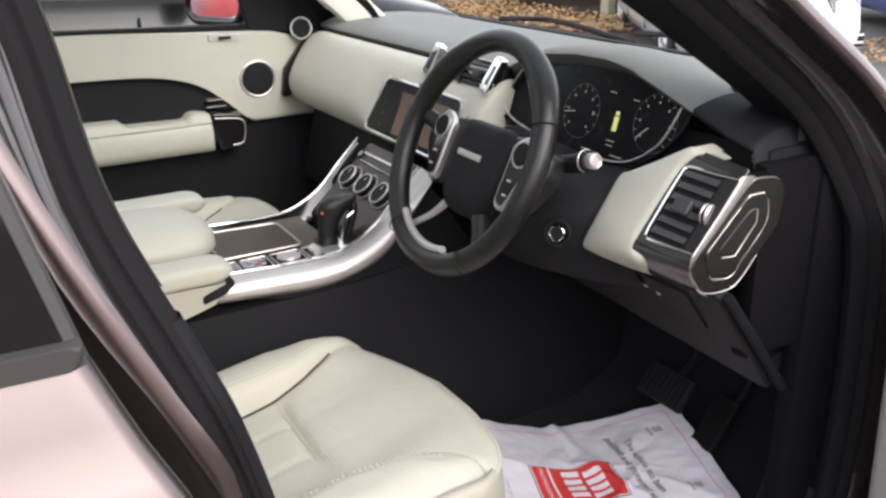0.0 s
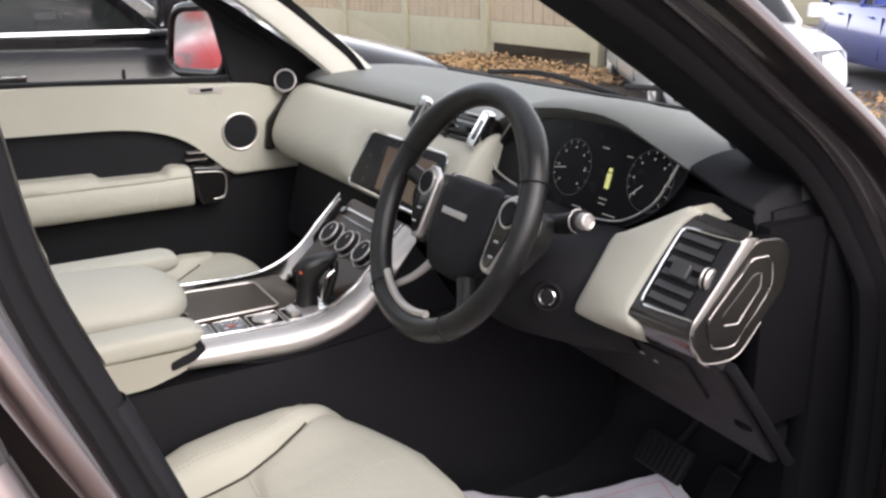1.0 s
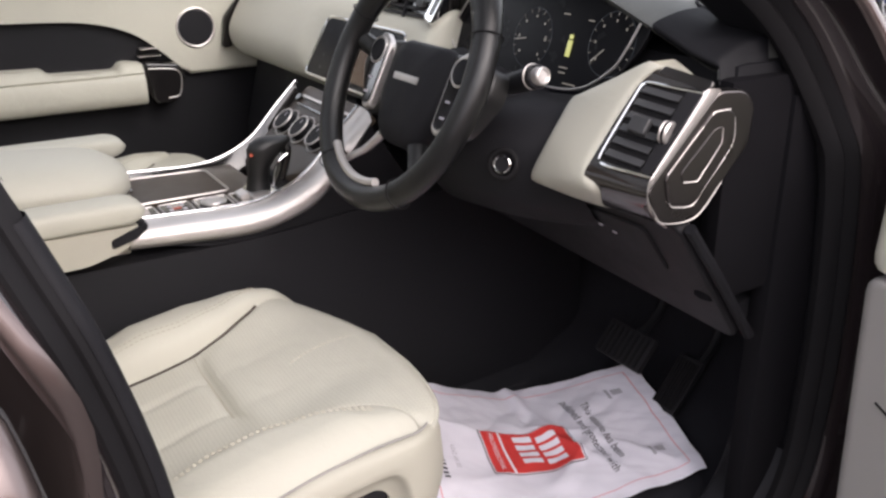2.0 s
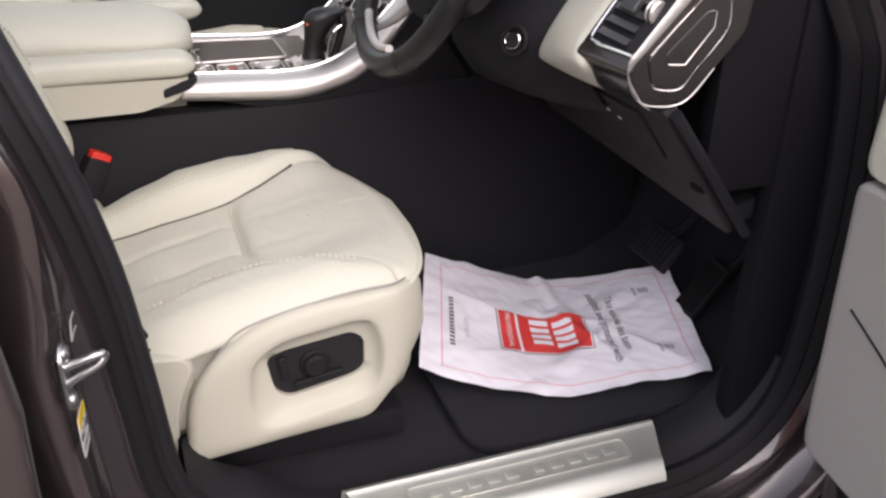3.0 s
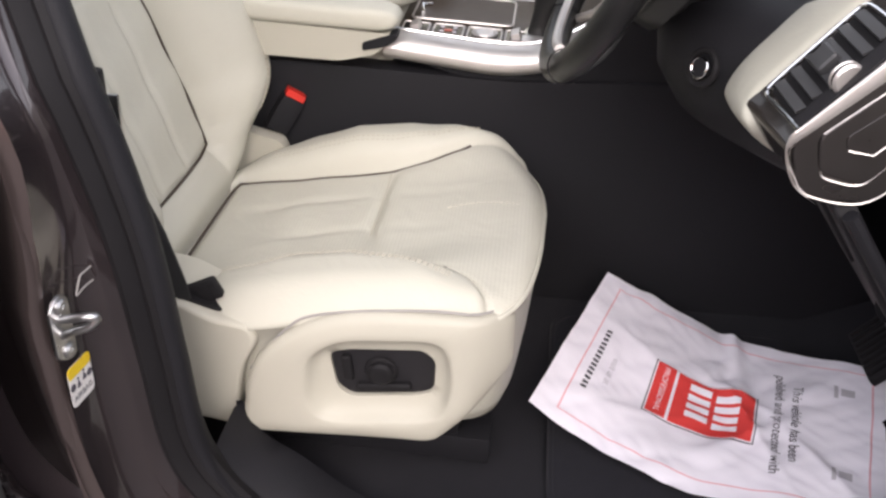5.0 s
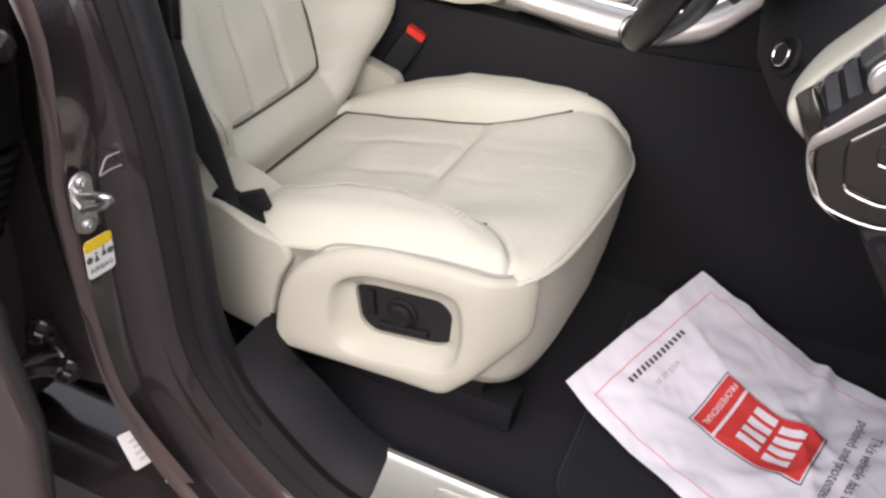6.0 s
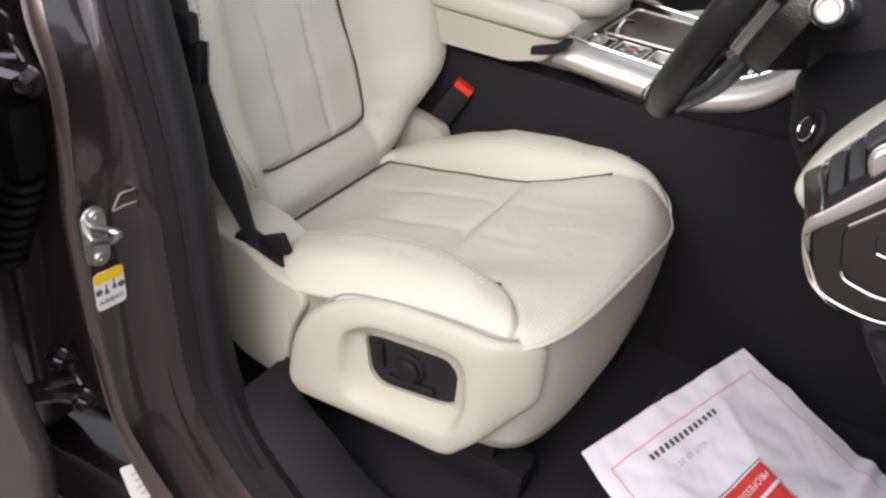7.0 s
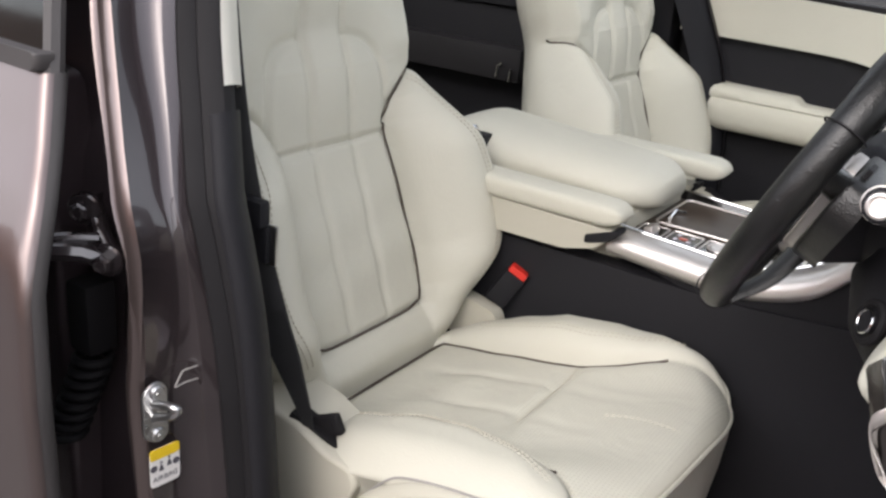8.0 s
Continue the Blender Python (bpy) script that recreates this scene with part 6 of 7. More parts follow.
lever = part("selector_lever", grid([[(LX + w * math.cos(a), y + d * math.sin(a), z) for a in np.linspace(0, 2 * math.pi, 24, endpoint=False)] for y, z, w, d in sect], wrap_v=True, cap=True), M_WHEEL, console, "black leather pistol-grip selector lever", sharp=70)
part("lever_guard", grid([[(LX + 0.013 * math.cos(a), y + 0.008 * math.sin(a), z) for a in np.linspace(0, 2 * math.pi, 16, endpoint=False)] for y, z in spline([(0.160, 0.908), (0.170, 0.930), (0.178, 0.955), (0.180, 0.976), (0.170, 0.986)], 12)], wrap_v=True, cap=True), M_PIANO, lever, "gloss black front of the lever", sharp=70)
part("lever_trim", tube(spline([(LX + 0.016, 0.149, 0.915), (LX + 0.017, 0.152, 0.938), (LX + 0.019, 0.160, 0.956), (LX + 0.019, 0.174, 0.966)], 14), 0.0018, 6), M_CHROME, lever, "fine chrome line along the grip")
part("lever_button", box(None, (0.018, 0.020, 0.006), 0.002, m=pose(LX + 0.004, 0.134, 0.984, 24, 14, 0), seg=3), M_SATIN, lever, "satin silver release button")
part("lever_letter", box(None, (0.005, 0.004, 0.003), 0, m=pose(LX + 0.010, 0.118, 0.969, 60, 20, 0)), M_GLOW_R, lever, "red lit position mark")
part("lever_base", disc(Matrix.Translation((LX, 0.138, 0.904)), 0.036, 0.007, 28), M_CHROME, lever, "chrome selector base")
part("base_switch", box((LX + 0.040, 0.118, 0.909), (0.030, 0.034, 0.008), 0.002), M_SATIN, console, "small silver switch beside the lever")
# switches in the console top
for k, (y, h) in enumerate(((-0.062, 0.04), (-0.012, 0.046), (0.044, 0.052), (0.092, 0.032))):
    fr = [(0.062, y - h / 2), (0.116, y - h / 2), (0.116, y + h / 2), (0.062, y + h / 2)]
    sw = part("switch_block", prism(rounded(fr, 0.004, 3), 0.004, lambda a, b, c: (a, b, 0.906 + c), 0.001), M_PIANO, console, "gloss black switch block")
    part("switch_frame", tube([(a, b, 0.910) for a, b in rounded(fr, 0.004, 3)], 0.0013, 6, closed=True), M_SATIN, sw, "silver switch outline")
    if k == 2:
        q = Matrix.Translation((0.090, y, 0.909))
        part("rotary_switch", merged(disc(q, 0.016, 0.005, 28), ring(q @ Matrix.Translation((0, 0, 0.003)), 0.0185, 0.0020, 30)), M_SATIN, sw, "silver rotary switch")
    elif k == 1:
        for dx, dy in ((-0.012, -0.010), (0.008, -0.010), (-0.012, 0.010), (0.008, 0.010)):
            part("pictogram", box((0.089 + dx, y + dy, 0.911), (0.006, 0.006, 0.0008), 0), M_INKPALE, sw)
        part("pictogram", box((0.089, y, 0.911), (0.006, 0.012, 0.0008), 0), M_GLOW_R, sw)
    else:
        part("rocker", box(None, (0.03, 0.014, 0.014), 0.003, m=pose(0.088, y, 0.912, 20, 0, 0)), M_SATIN, sw, "silver rocker")
cup = rounded([(-0.105, -0.075), (0.045, -0.075), (0.045, 0.085), (-0.09, 0.085)], 0.012, 5)
lid = part("tambour_lid", prism(cup, 0.004, lambda a, b, c: (a, b, 0.906 + c), 0.001), M_VENEER, console, "dark veneer sliding lid")
part("lid_frame", tube([(a, b, 0.911) for a, b in cup], 0.002, 6, closed=True), M_SATIN, lid, "silver lid outline")
part("lid_pull", tube([(0.02, -0.060, 0.913), (-0.02, -0.066, 0.914), (-0.03, -0.052, 0.913)], 0.003, 8), M_CHROME, lid)
# armrests
ar = []
for y in np.concatenate([np.linspace(-0.460, -0.39, 10), np.linspace(-0.38, -0.16, 10), np.linspace(-0.15, -0.068, 14)]):
    e = np.clip((y + 0.15) / 0.082, 0, 1)
    w = 0.108 * math.sqrt(max(0.0, 1 - 0.75 * e**2.6)) if e < 1 else 0.05
    r = np.clip((-0.40 - y) / 0.062, 0, 1)
    w *= math.sqrt(1 - 0.35 * r**2.4)
    top = 1.014 - 0.070 * (y + 0.45) - 0.018 * e**3 - 0.030 * r**2.2
    bot = 0.922 + 0.012 * e**2
    m_ = (top + bot) / 2
    hh = (top - bot) / 2
    ar.append([(w * np.sign(math.cos(a)) * abs(math.cos(a)) ** 0.55, y, m_ + hh * np.sign(math.sin(a)) * abs(math.sin(a)) ** (1.15 if a < math.pi else 0.8)) for a in np.linspace(0, 2 * math.pi, 40, endpoint=False)])
part("armrest_lid", grid(ar, wrap_v=True, cap=True), M_LEATHER, console, "cream leather armrest lid", sharp=70)
part("armrest_box", box((0, -0.30, 0.895), (0.235, 0.42, 0.075), 0.012), M_SHELL, console, "cream storage box under the armrest")
part("clip_block", box((0.098, -0.395, 0.966), (0.030, 0.085, 0.062), 0.008), M_BLACK, console, "dark catch under the armrest lid")
part("lid_clip", tube(spline([(0.112, -0.376, 1.008), (0.117, -0.364, 0.996), (0.119, -0.340, 0.962), (0.118, -0.326, 0.940)], 12), 0.0065, 8, flat=0.6), M_CHROME, console, "chrome armrest clip")
for s in (1, -1):
    rows = []
    for y in np.concatenate([np.linspace(-0.48, -0.11, 12), np.linspace(-0.105, -0.076, 8)]):
        e = np.clip((y + 0.11) / 0.034, 0, 1)
        k = math.sqrt(max(0.02, 1 - e**2)) if e > 0 else 1
        rows.append([(s * (0.155 + 0.033 * (0.5 + 0.5 * k) * np.sign(math.cos(a)) * abs(math.cos(a)) ** 0.4), y + (0.045 if s < 0 else 0.0), 0.944 + (0.016 if s < 0 else 0.0) + 0.017 * k * np.sign(math.sin(a)) * abs(math.sin(a)) ** 0.6) for a in np.linspace(0, 2 * math.pi, 28, endpoint=False)])
    part("side_armrest", grid(rows, wrap_v=True, cap=True), M_LEATHER, console, "slim cream side armrest", sharp=70)
    part("armrest_side", prism(rounded([(-0.48, 0.872), (-0.16, 0.878), (-0.105, 0.893), (-0.082, 0.925), (-0.48, 0.93)], 0.01, 4), 0.04, lambda a, b, c: (s * (0.14 + c), a, b), 0.005), M_SHELL, console, "cream console side")
    part("adjuster", prism(rounded([(-0.128, 0.897), (-0.092, 0.907), (-0.076, 0.920), (-0.077, 0.929), (-0.128, 0.910)], 0.004, 3), 0.028, lambda a, b, c: (s * (0.155 + c), a, b), 0.003), M_BLACK, console, "black armrest height adjuster")

# ---- far front door, closed ----
fdoor = thing("far_front_door", (-0.78, 0.0, 0.5), "closed passenger door lined in cream leather and black", "car door")


def fd(y, z, w=0.0):
    return (-0.765 + w, y, z)


part("door_shell", box((-0.81, -0.02, 0.86), (0.07, 1.0, 0.68), 0.02), M_PAINT, fdoor)
part("lower_lining", prism(rounded([(-0.42, 0.55), (0.50, 0.55), (0.56, 0.80), (0.50, 1.195), (-0.42, 1.20)], 0.03, 4), 0.012, lambda a, b, c: fd(a, b, c - 0.008), 0.004), M_BLACK, fdoor, "black grained door lining")
low = spline([(-0.42, 1.112), (-0.25, 1.108), (-0.05, 1.103), (0.035, 1.096), (0.10, 1.080), (0.15, 1.056), (0.195, 1.020), (0.235, 0.982)], 30)
up_poly = [(-0.42, 1.216), (-0.1, 1.208), (0.32, 1.186), (0.40, 1.165), (0.45, 1.12), (0.46, 1.0), (0.44, 0.965), (0.26, 0.962)] + [tuple(p) for p in low[::-1]]
bm = slab(up_poly, 0.024, fd, 0.009)
part("upper_lining", bm, M_LEATHER, fdoor, "cream leather upper door lining")
rows = []
for y in np.linspace(-0.41, 0.140, 70):
    dip = float(smooth(-0.075, -0.055, y) * (1 - smooth(0.078, 0.096, y)))
    up = 1.012 - 0.012 * (y + 0.41) / 0.55 - 0.013 * dip + 0.004 * float(bell(y - 0.11, 0.02))
    end = 0.35 * float(smooth(0.128, 0.140, y))
    rows.append([fd(y + 0.15 * (1.0 - z) * float(y > 0.0) * y, z, w * (1 - 0.12 * end)) for z, w in ((up, -0.005), (up + 0.001, 0.045), (up - 0.003, 0.060), (up - 0.012, 0.068), (0.984, 0.071), (0.980, 0.067), (0.976, 0.070), (0.966, 0.075), (0.935, 0.074), (0.916, 0.068), (0.908, 0.055), (0.906, -0.005))])
part("armrest", grid(rows, cap=True), M_LEATHER, fdoor, "cream leather door armrest", sharp=60)
pod = part("switch_pod", prism(rounded([(0.142, 1.004), (0.225, 0.995), (0.235, 0.96), (0.205, 0.905), (0.158, 0.905)], 0.012, 4), 0.06, lambda a, b, c: fd(a, b, c), 0.006), M_PIANO, fdoor, "gloss black door pull and switches")
part("chrome_line", tube([fd(a, b, 0.062) for a, b in spline([(0.150, 0.990), (0.190, 0.987), (0.214, 0.982), (0.224, 0.968), (0.222, 0.940), (0.214, 0.922), (0.190, 0.919)], 30)], 0.0014, 6), M_SATIN, pod, "silver outline of the door pull")
for k in range(3):
    part("pull_strip", box(fd(0.165, 1.014 + 0.008 * k, 0.02), (0.03, 0.05 - 0.006 * k, 0.002), 0.0008), M_SATIN if k != 1 else M_PIANO, pod)
spk_m = Matrix.Translation(fd(0.280, 1.070, 0.022)) @ Euler((0, radians(90), 0)).to_matrix().to_4x4()
spk = part("speaker", disc(spk_m, 0.042, 0.004, 40), M_BLACK, fdoor, "round black door speaker grille")
part("speaker_ring", ring(spk_m @ Matrix.Translation((0, 0, 0.003)), 0.044, 0.0034, 44), M_SATIN, spk, "satin speaker ring")
part("lock_plate", prism(rounded([(0.165, 1.172), (0.245, 1.168), (0.245, 1.184), (0.165, 1.188)], 0.004, 3), 0.006, lambda a, b, c: fd(a, b, 0.022 + c), 0.001), M_SATIN, fdoor, "silver lock switch plate")
part("lock_switch", box(fd(0.205, 1.178, 0.03), (0.006, 0.03, 0.008), 0.002), M_BLACK, fdoor)
part("belt_seal", box((-0.765, -0.03, 1.222), (0.03, 0.82, 0.014), 0.005, m=pose(-0.765, -0.03, 1.208, -2.0)), M_RUBBER, fdoor)
gl = []
for f in np.linspace(0, 1, 6):
    z = 1.20 + 0.36 * f
    a, b = -0.40 + 0.05 * f, 0.50 - 0.55 * f
    gl.append([(-0.78 + 0.26 * 0.36 * f * 0.9, y, z) for y in np.linspace(a, b, 6)])
pane = part("window_pane", grid(gl), M_GLASS, fdoor, "clear raised side window")
pane.visible_shadow = False
part("window_frame", tube(spline([(-0.775, 0.53, 1.19), (-0.745, 0.33, 1.30), (-0.70, 0.05, 1.49), (-0.675, -0.2, 1.55), (-0.68, -0.36, 1.53), (-0.73, -0.39, 1.36), (-0.775, -0.41, 1.19)], 40), 0.016, 8), M_RUBBER, fdoor)
part("mirror_sail", prism(rounded([(0.27, 1.190), (0.50, 1.165), (0.47, 1.24), (0.30, 1.36), (0.20, 1.42), (0.235, 1.34)], 0.012, 4), 0.02, lambda a, b, c: (-0.765 + c + 0.2 * (1.19 - b) * -0.4, a, b), 0.004), M_BLACK, fdoor, "black mirror sail panel")
tw_m = Matrix.Translation((-0.722, 0.402, 1.186)) @ Euler((0, radians(75), radians(-35))).to_matrix().to_4x4()
tw = part("tweeter", disc(tw_m, 0.026, 0.014, 30), M_BLACK, fdoor, "small black tweeter")
part("tweeter_ring", ring(tw_m @ Matrix.Translation((0, 0, 0.013)), 0.026, 0.0026, 34), M_SATIN, tw, "silver tweeter ring")
mx = pose(-0.985, 0.310, 1.277, 0, 0, 27.6)
to_mir = lambda a, b, c: tuple(mx @ Vector((a, c - 0.06, b)))
mshape = rounded([(-0.115, -0.055), (-0.085, 0.085), (0.085, 0.092), (0.110, 0.02), (0.095, -0.085), (-0.09, -0.085)], 0.05, 6)
mir = part("door_mirror", prism(mshape, 0.13, to_mir, 0.06, 6), M_PAINT, fdoor, "dark outside mirror", sharp=60)
part("mirror_rim", tube([to_mir(a * 0.97, b * 0.97, -0.002) for a, b in mshape], 0.013, 10, closed=True), M_PIANO, mir, "gloss black mirror rim")
part("mirror_glass", prism(mshape * 0.90, 0.003, lambda a, b, c: to_mir(a, b, -0.006 + c)), M_MIRROR, mir, "outside mirror glass")
part("mirror_arm", tube([(-0.80, 0.42, 1.19), (-0.88, 0.38, 1.205), (-0.95, 0.34, 1.22)], 0.025, 10), M_BLACK, mir)

# far rear door, seen past the seats; upper lining and armrest darkened for shade
rdoor = thing("far_rear_door", (-0.78, -0.95, 0.5), "closed far rear door, its upper trim blackened for the shade, chrome pull", "car door")
part("door_shell", box((-0.81, -0.95, 0.86), (0.07, 0.86, 0.68), 0.02), M_PAINT, rdoor)
part("lining", box((-0.765, -0.95, 0.87), (0.02, 0.84, 0.64), 0.008), M_BLACK, rdoor)
part("upper_lining", box((-0.755, -0.95, 1.150), (0.03, 0.84, 0.10), 0.012), M_BLACK, rdoor)
part("armrest", box((-0.73, -1.0, 0.96), (0.07, 0.5, 0.09), 0.02), M_GREY, rdoor)
part("door_pull", merged(tube([(-0.690, -0.815, 0.925), (-0.690, -0.812, 0.955), (-0.690, -0.800, 0.962)], 0.004, 8), tube([(-0.690, -0.775, 0.920), (-0.690, -0.772, 0.950)], 0.004, 8)), M_CHROME, rdoor, "chrome door pull")
pane = part("window_pane", grid([[(-0.78, y, 1.2) for y in (-1.35, -0.42)], [(-0.69, y, 1.56) for y in (-1.3, -0.42)]]), M_TINT, rdoor, "dark privacy glass")
part("far_centre_pillar", box(None, (0.09, 0.11, 0.92), 0.02, m=pose(-0.725, -0.42, 1.15, 0, 6, 0)), M_BLACK, rdoor)
rseat = thing("rear_seat", (0, -1.15, 0.5), "cream leather rear bench in the shade", "car seat")
part("cushion", box((0, -1.15, 0.70), (1.30, 0.50, 0.30), 0.06, seg=4), M_LEATHER, rseat)
part("backrest", box(None, (1.30, 0.18, 0.70), 0.06, m=pose(0, -1.46, 1.02, -18, 0, 0), seg=4), M_LEATHER, rseat)

# ---- near front door, wide open ----
ddoor = thing("driver_door", (0.862, 0.690, 0.4), "driver door standing wide open, grey and cream inner lining", "car door")
DM = pose(0.862, 0.690, 0, 0, 0, 84)
INV = DM.inverted()


def dd(y, z, w=0.0):
    """In the closed door's own frame: y back from the hinge, w inwards."""
    return tuple(DM @ Vector((-w, -y, z)))


part("outer_skin", prism(rounded([(0.0, 0.44), (0.98, 0.46), (1.06, 0.8), (1.04, 1.18), (0.0, 1.16)], 0.04, 5), 0.045, lambda a, b, c: dd(a, b, c - 0.02), 0.015), M_PAINT, ddoor, "brown metallic outer skin")
part("door_frame", prism(rounded([(0.015, 0.47), (0.95, 0.49), (1.02, 0.8), (1.0, 1.15), (0.02, 1.13)], 0.04, 5), 0.07, lambda a, b, c: dd(a, b, c + 0.02), 0.012), M_JAMB, ddoor)
part("edge_seal", tube([dd(a, b, 0.075) for a, b in rounded([(0.03, 0.50), (0.93, 0.52), (0.99, 0.8), (0.97, 1.14), (0.03, 1.11)], 0.05, 6)], 0.009, 8, closed=True), M_RUBBER, ddoor, "black door edge seal")
lining = part("lower_lining", prism(rounded([(0.020, 0.60), (0.92, 0.56), (0.97, 0.8), (0.97, 0.93), (0.004, 0.95)], 0.02, 4), 0.06, lambda a, b, c: dd(a, b, 0.085 + c), 0.012), M_TAUPE, ddoor, "grey plastic lower lining")
part("pocket_seam", tube([dd(a, b, 0.146) for a, b in spline([(0.05, 0.81), (0.12, 0.78), (0.2, 0.735), (0.28, 0.66), (0.34, 0.60)], 20)], 0.0014, 6), M_RUBBER, lining)
part("upper_lining", prism(rounded([(0.002, 0.955), (0.97, 0.935), (0.97, 1.17), (0.30, 1.17), (0.01, 1.13)], 0.02, 4), 0.055, lambda a, b, c: dd(a, b, 0.085 + c), 0.014, 4), M_LEATHER, ddoor, "cream leather upper lining")
# Black strip standing in for the shade along the door's lower edge.
part("bottom_shade", prism(rounded([(0.10, 0.50), (0.90, 0.50), (0.92, 0.575), (0.06, 0.605)], 0.02, 3), 0.04, lambda a, b, c: dd(a, b, 0.085 + c), 0.01), M_RUBBER, ddoor)
part("window_frame", tube([dd(a, b, 0.02 + 0.26 * max(0, b - 1.16)) for a, b in spline([(0.05, 1.15), (0.30, 1.30), (0.60, 1.47), (0.85, 1.53), (1.0, 1.50), (1.03, 1.3), (1.02, 1.16)], 30)], 0.022, 8), M_RUBBER, ddoor)
for z in (0.62, 0.98):
    part("hinge", merged(box((0.835, 0.685, z), (0.05, 0.05, 0.06), 0.008), tube([(0.85, 0.69, z - 0.035), (0.85, 0.69, z + 0.035)], 0.010, 10)), M_JAMB, ddoor)

# ---- near rear door, closed ----
bdoor = thing("rear_door", (0.857, -0.387, 0.4), "closed rear door, brown metallic outside with dark glass", "car door")
M_EDGE = material("grey_door_edge", (0.05, 0.046, 0.046), 0.55, bump=0.1, bump_scale=500, noise_amt=0.1, spec=0.4)


def door_edge(z):
    """Outermost x and foremost y of the rear door's skin at a height."""
    return (float(np.interp(z, [0.42, 0.60, 0.75, 0.90, 1.00, 1.07, 1.115, 1.175], [0.915, 0.915, 0.940, 0.944, 0.934, 0.907, 0.882, 0.857])),
            float(np.interp(z, [0.42, 0.60, 0.75, 0.90, 1.00, 1.07, 1.115, 1.175], [-0.325, -0.306, -0.294, -0.289, -0.300, -0.314, -0.337, -0.361])))


skin, lip = [], []
for z in np.concatenate([np.linspace(0.42, 0.66, 10), np.linspace(0.68, 1.172, 26)]):
    xo, ye = door_edge(z)
    crease = -0.012 * float(bell(z - 0.66, 0.04)) + 0.004 * float(bell(z - 1.035, 0.012))
    skin.append([(xo - 0.014, ye + 0.004, z), (xo - 0.006, ye + 0.004, z), (xo - 0.001, ye - 0.001, z)] + [(xo + crease + 0.012 * math.sin(min(1, (ye - y) * 1.6) * 1.5), y, z) for y in ye - np.concatenate([[0.008, 0.02], np.linspace(0.05, 0.92, 14)])])
    lip.append([(xo - 0.008, ye + 0.0045, z), (xo - 0.013, ye + 0.006, z), (xo - 0.020, ye + 0.005, z), (xo - 0.026, ye - 0.002, z), (xo - 0.029, ye - 0.012, z), (xo - 0.030, ye - 0.03, z), (xo - 0.034, ye - 0.06, z)])
part("outer_skin", grid(skin), M_PAINT, bdoor, "brown metallic outer skin", sharp=60)
part("edge_seal", grid(lip), M_EDGE, bdoor, "grey rubber lip along the door edge", sharp=60)


def bd(y, z, w=0.0):
    return (0.857 + w, -0.387 - y, z)


part("belt_moulding", prism(rounded([(-0.026, 1.173), (0.9, 1.190), (0.9, 1.207), (-0.030, 1.190)], 0.005, 3), 0.018, lambda a, b, c: bd(a, b, c - 0.010), 0.006), M_EDGE, bdoor, "grey window moulding")
pane = part("window_pane", grid([[bd(y, z, -0.006 - 0.26 * (z - 1.19)) for y in np.linspace(-0.018 + 0.24 * (z - 1.19), 0.85, 6)] for z in np.linspace(1.185, 1.56, 6)]), M_CARGLASS, bdoor, "dark rear window glass")
part("window_frame", tube([bd(-0.018 + 0.24 * (z - 1.19), z, -0.016 - 0.26 * (z - 1.19)) for z in np.linspace(1.15, 1.58, 12)], 0.010, 8), M_EDGE, bdoor, "grey window frame")
part("inner_panel", prism(rounded([(0.06, 0.46), (0.88, 0.46), (0.88, 1.15), (0.06, 1.15)], 0.03, 4), 0.05, lambda a, b, c: bd(a, b, -0.10 + c), 0.01), M_JAMB, bdoor, "brown painted inner face of the door")
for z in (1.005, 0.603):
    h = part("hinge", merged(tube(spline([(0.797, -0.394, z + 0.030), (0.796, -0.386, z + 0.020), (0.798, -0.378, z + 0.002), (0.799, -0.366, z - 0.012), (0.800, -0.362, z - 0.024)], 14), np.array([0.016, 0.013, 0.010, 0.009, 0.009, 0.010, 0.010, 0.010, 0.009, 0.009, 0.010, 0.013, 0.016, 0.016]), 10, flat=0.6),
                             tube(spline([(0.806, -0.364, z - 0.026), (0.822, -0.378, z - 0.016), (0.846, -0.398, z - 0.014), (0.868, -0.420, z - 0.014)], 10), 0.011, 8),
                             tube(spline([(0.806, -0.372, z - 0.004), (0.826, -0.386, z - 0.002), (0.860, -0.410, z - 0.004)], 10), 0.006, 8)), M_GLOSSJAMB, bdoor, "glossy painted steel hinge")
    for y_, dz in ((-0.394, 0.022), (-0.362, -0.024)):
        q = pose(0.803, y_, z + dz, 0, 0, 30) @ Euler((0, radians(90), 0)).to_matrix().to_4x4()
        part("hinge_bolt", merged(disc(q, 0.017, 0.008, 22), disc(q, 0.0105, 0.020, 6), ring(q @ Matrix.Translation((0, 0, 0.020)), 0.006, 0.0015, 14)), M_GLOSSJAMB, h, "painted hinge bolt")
part("cable_bellows", merged(*[ring(pose(0.808 + 0.004 * k, -0.392 - 0.002 * k, 0.86 - 0.012 * k), 0.018, 0.005, 16) for k in range(8)], box((0.806, -0.392, 0.91), (0.036, 0.036, 0.08), 0.008)), M_RUBBER, bdoor, "black ribbed cable bellows")

# ---- fittings on the centre pillar ----
NP = Vector((0.116, 0.993, 0)).normalized()


def jamb_frame(p):
    return frame_of(p, (-NP.y, NP.x, 0), (0, 0, 1))


striker = thing("door_striker", (0.81, -0.275, 0.80), "zinc-plated door striker with two screws on the pillar", "door striker")
jo, jm = jamb_frame(Vector((0.826, -0.267, 0.857)) + NP * 0.004)
jm = jm @ Matrix.Scale(0.78, 4)
jo = lambda a, b, c=0.0: tuple(jm @ Vector((a, b, c)))
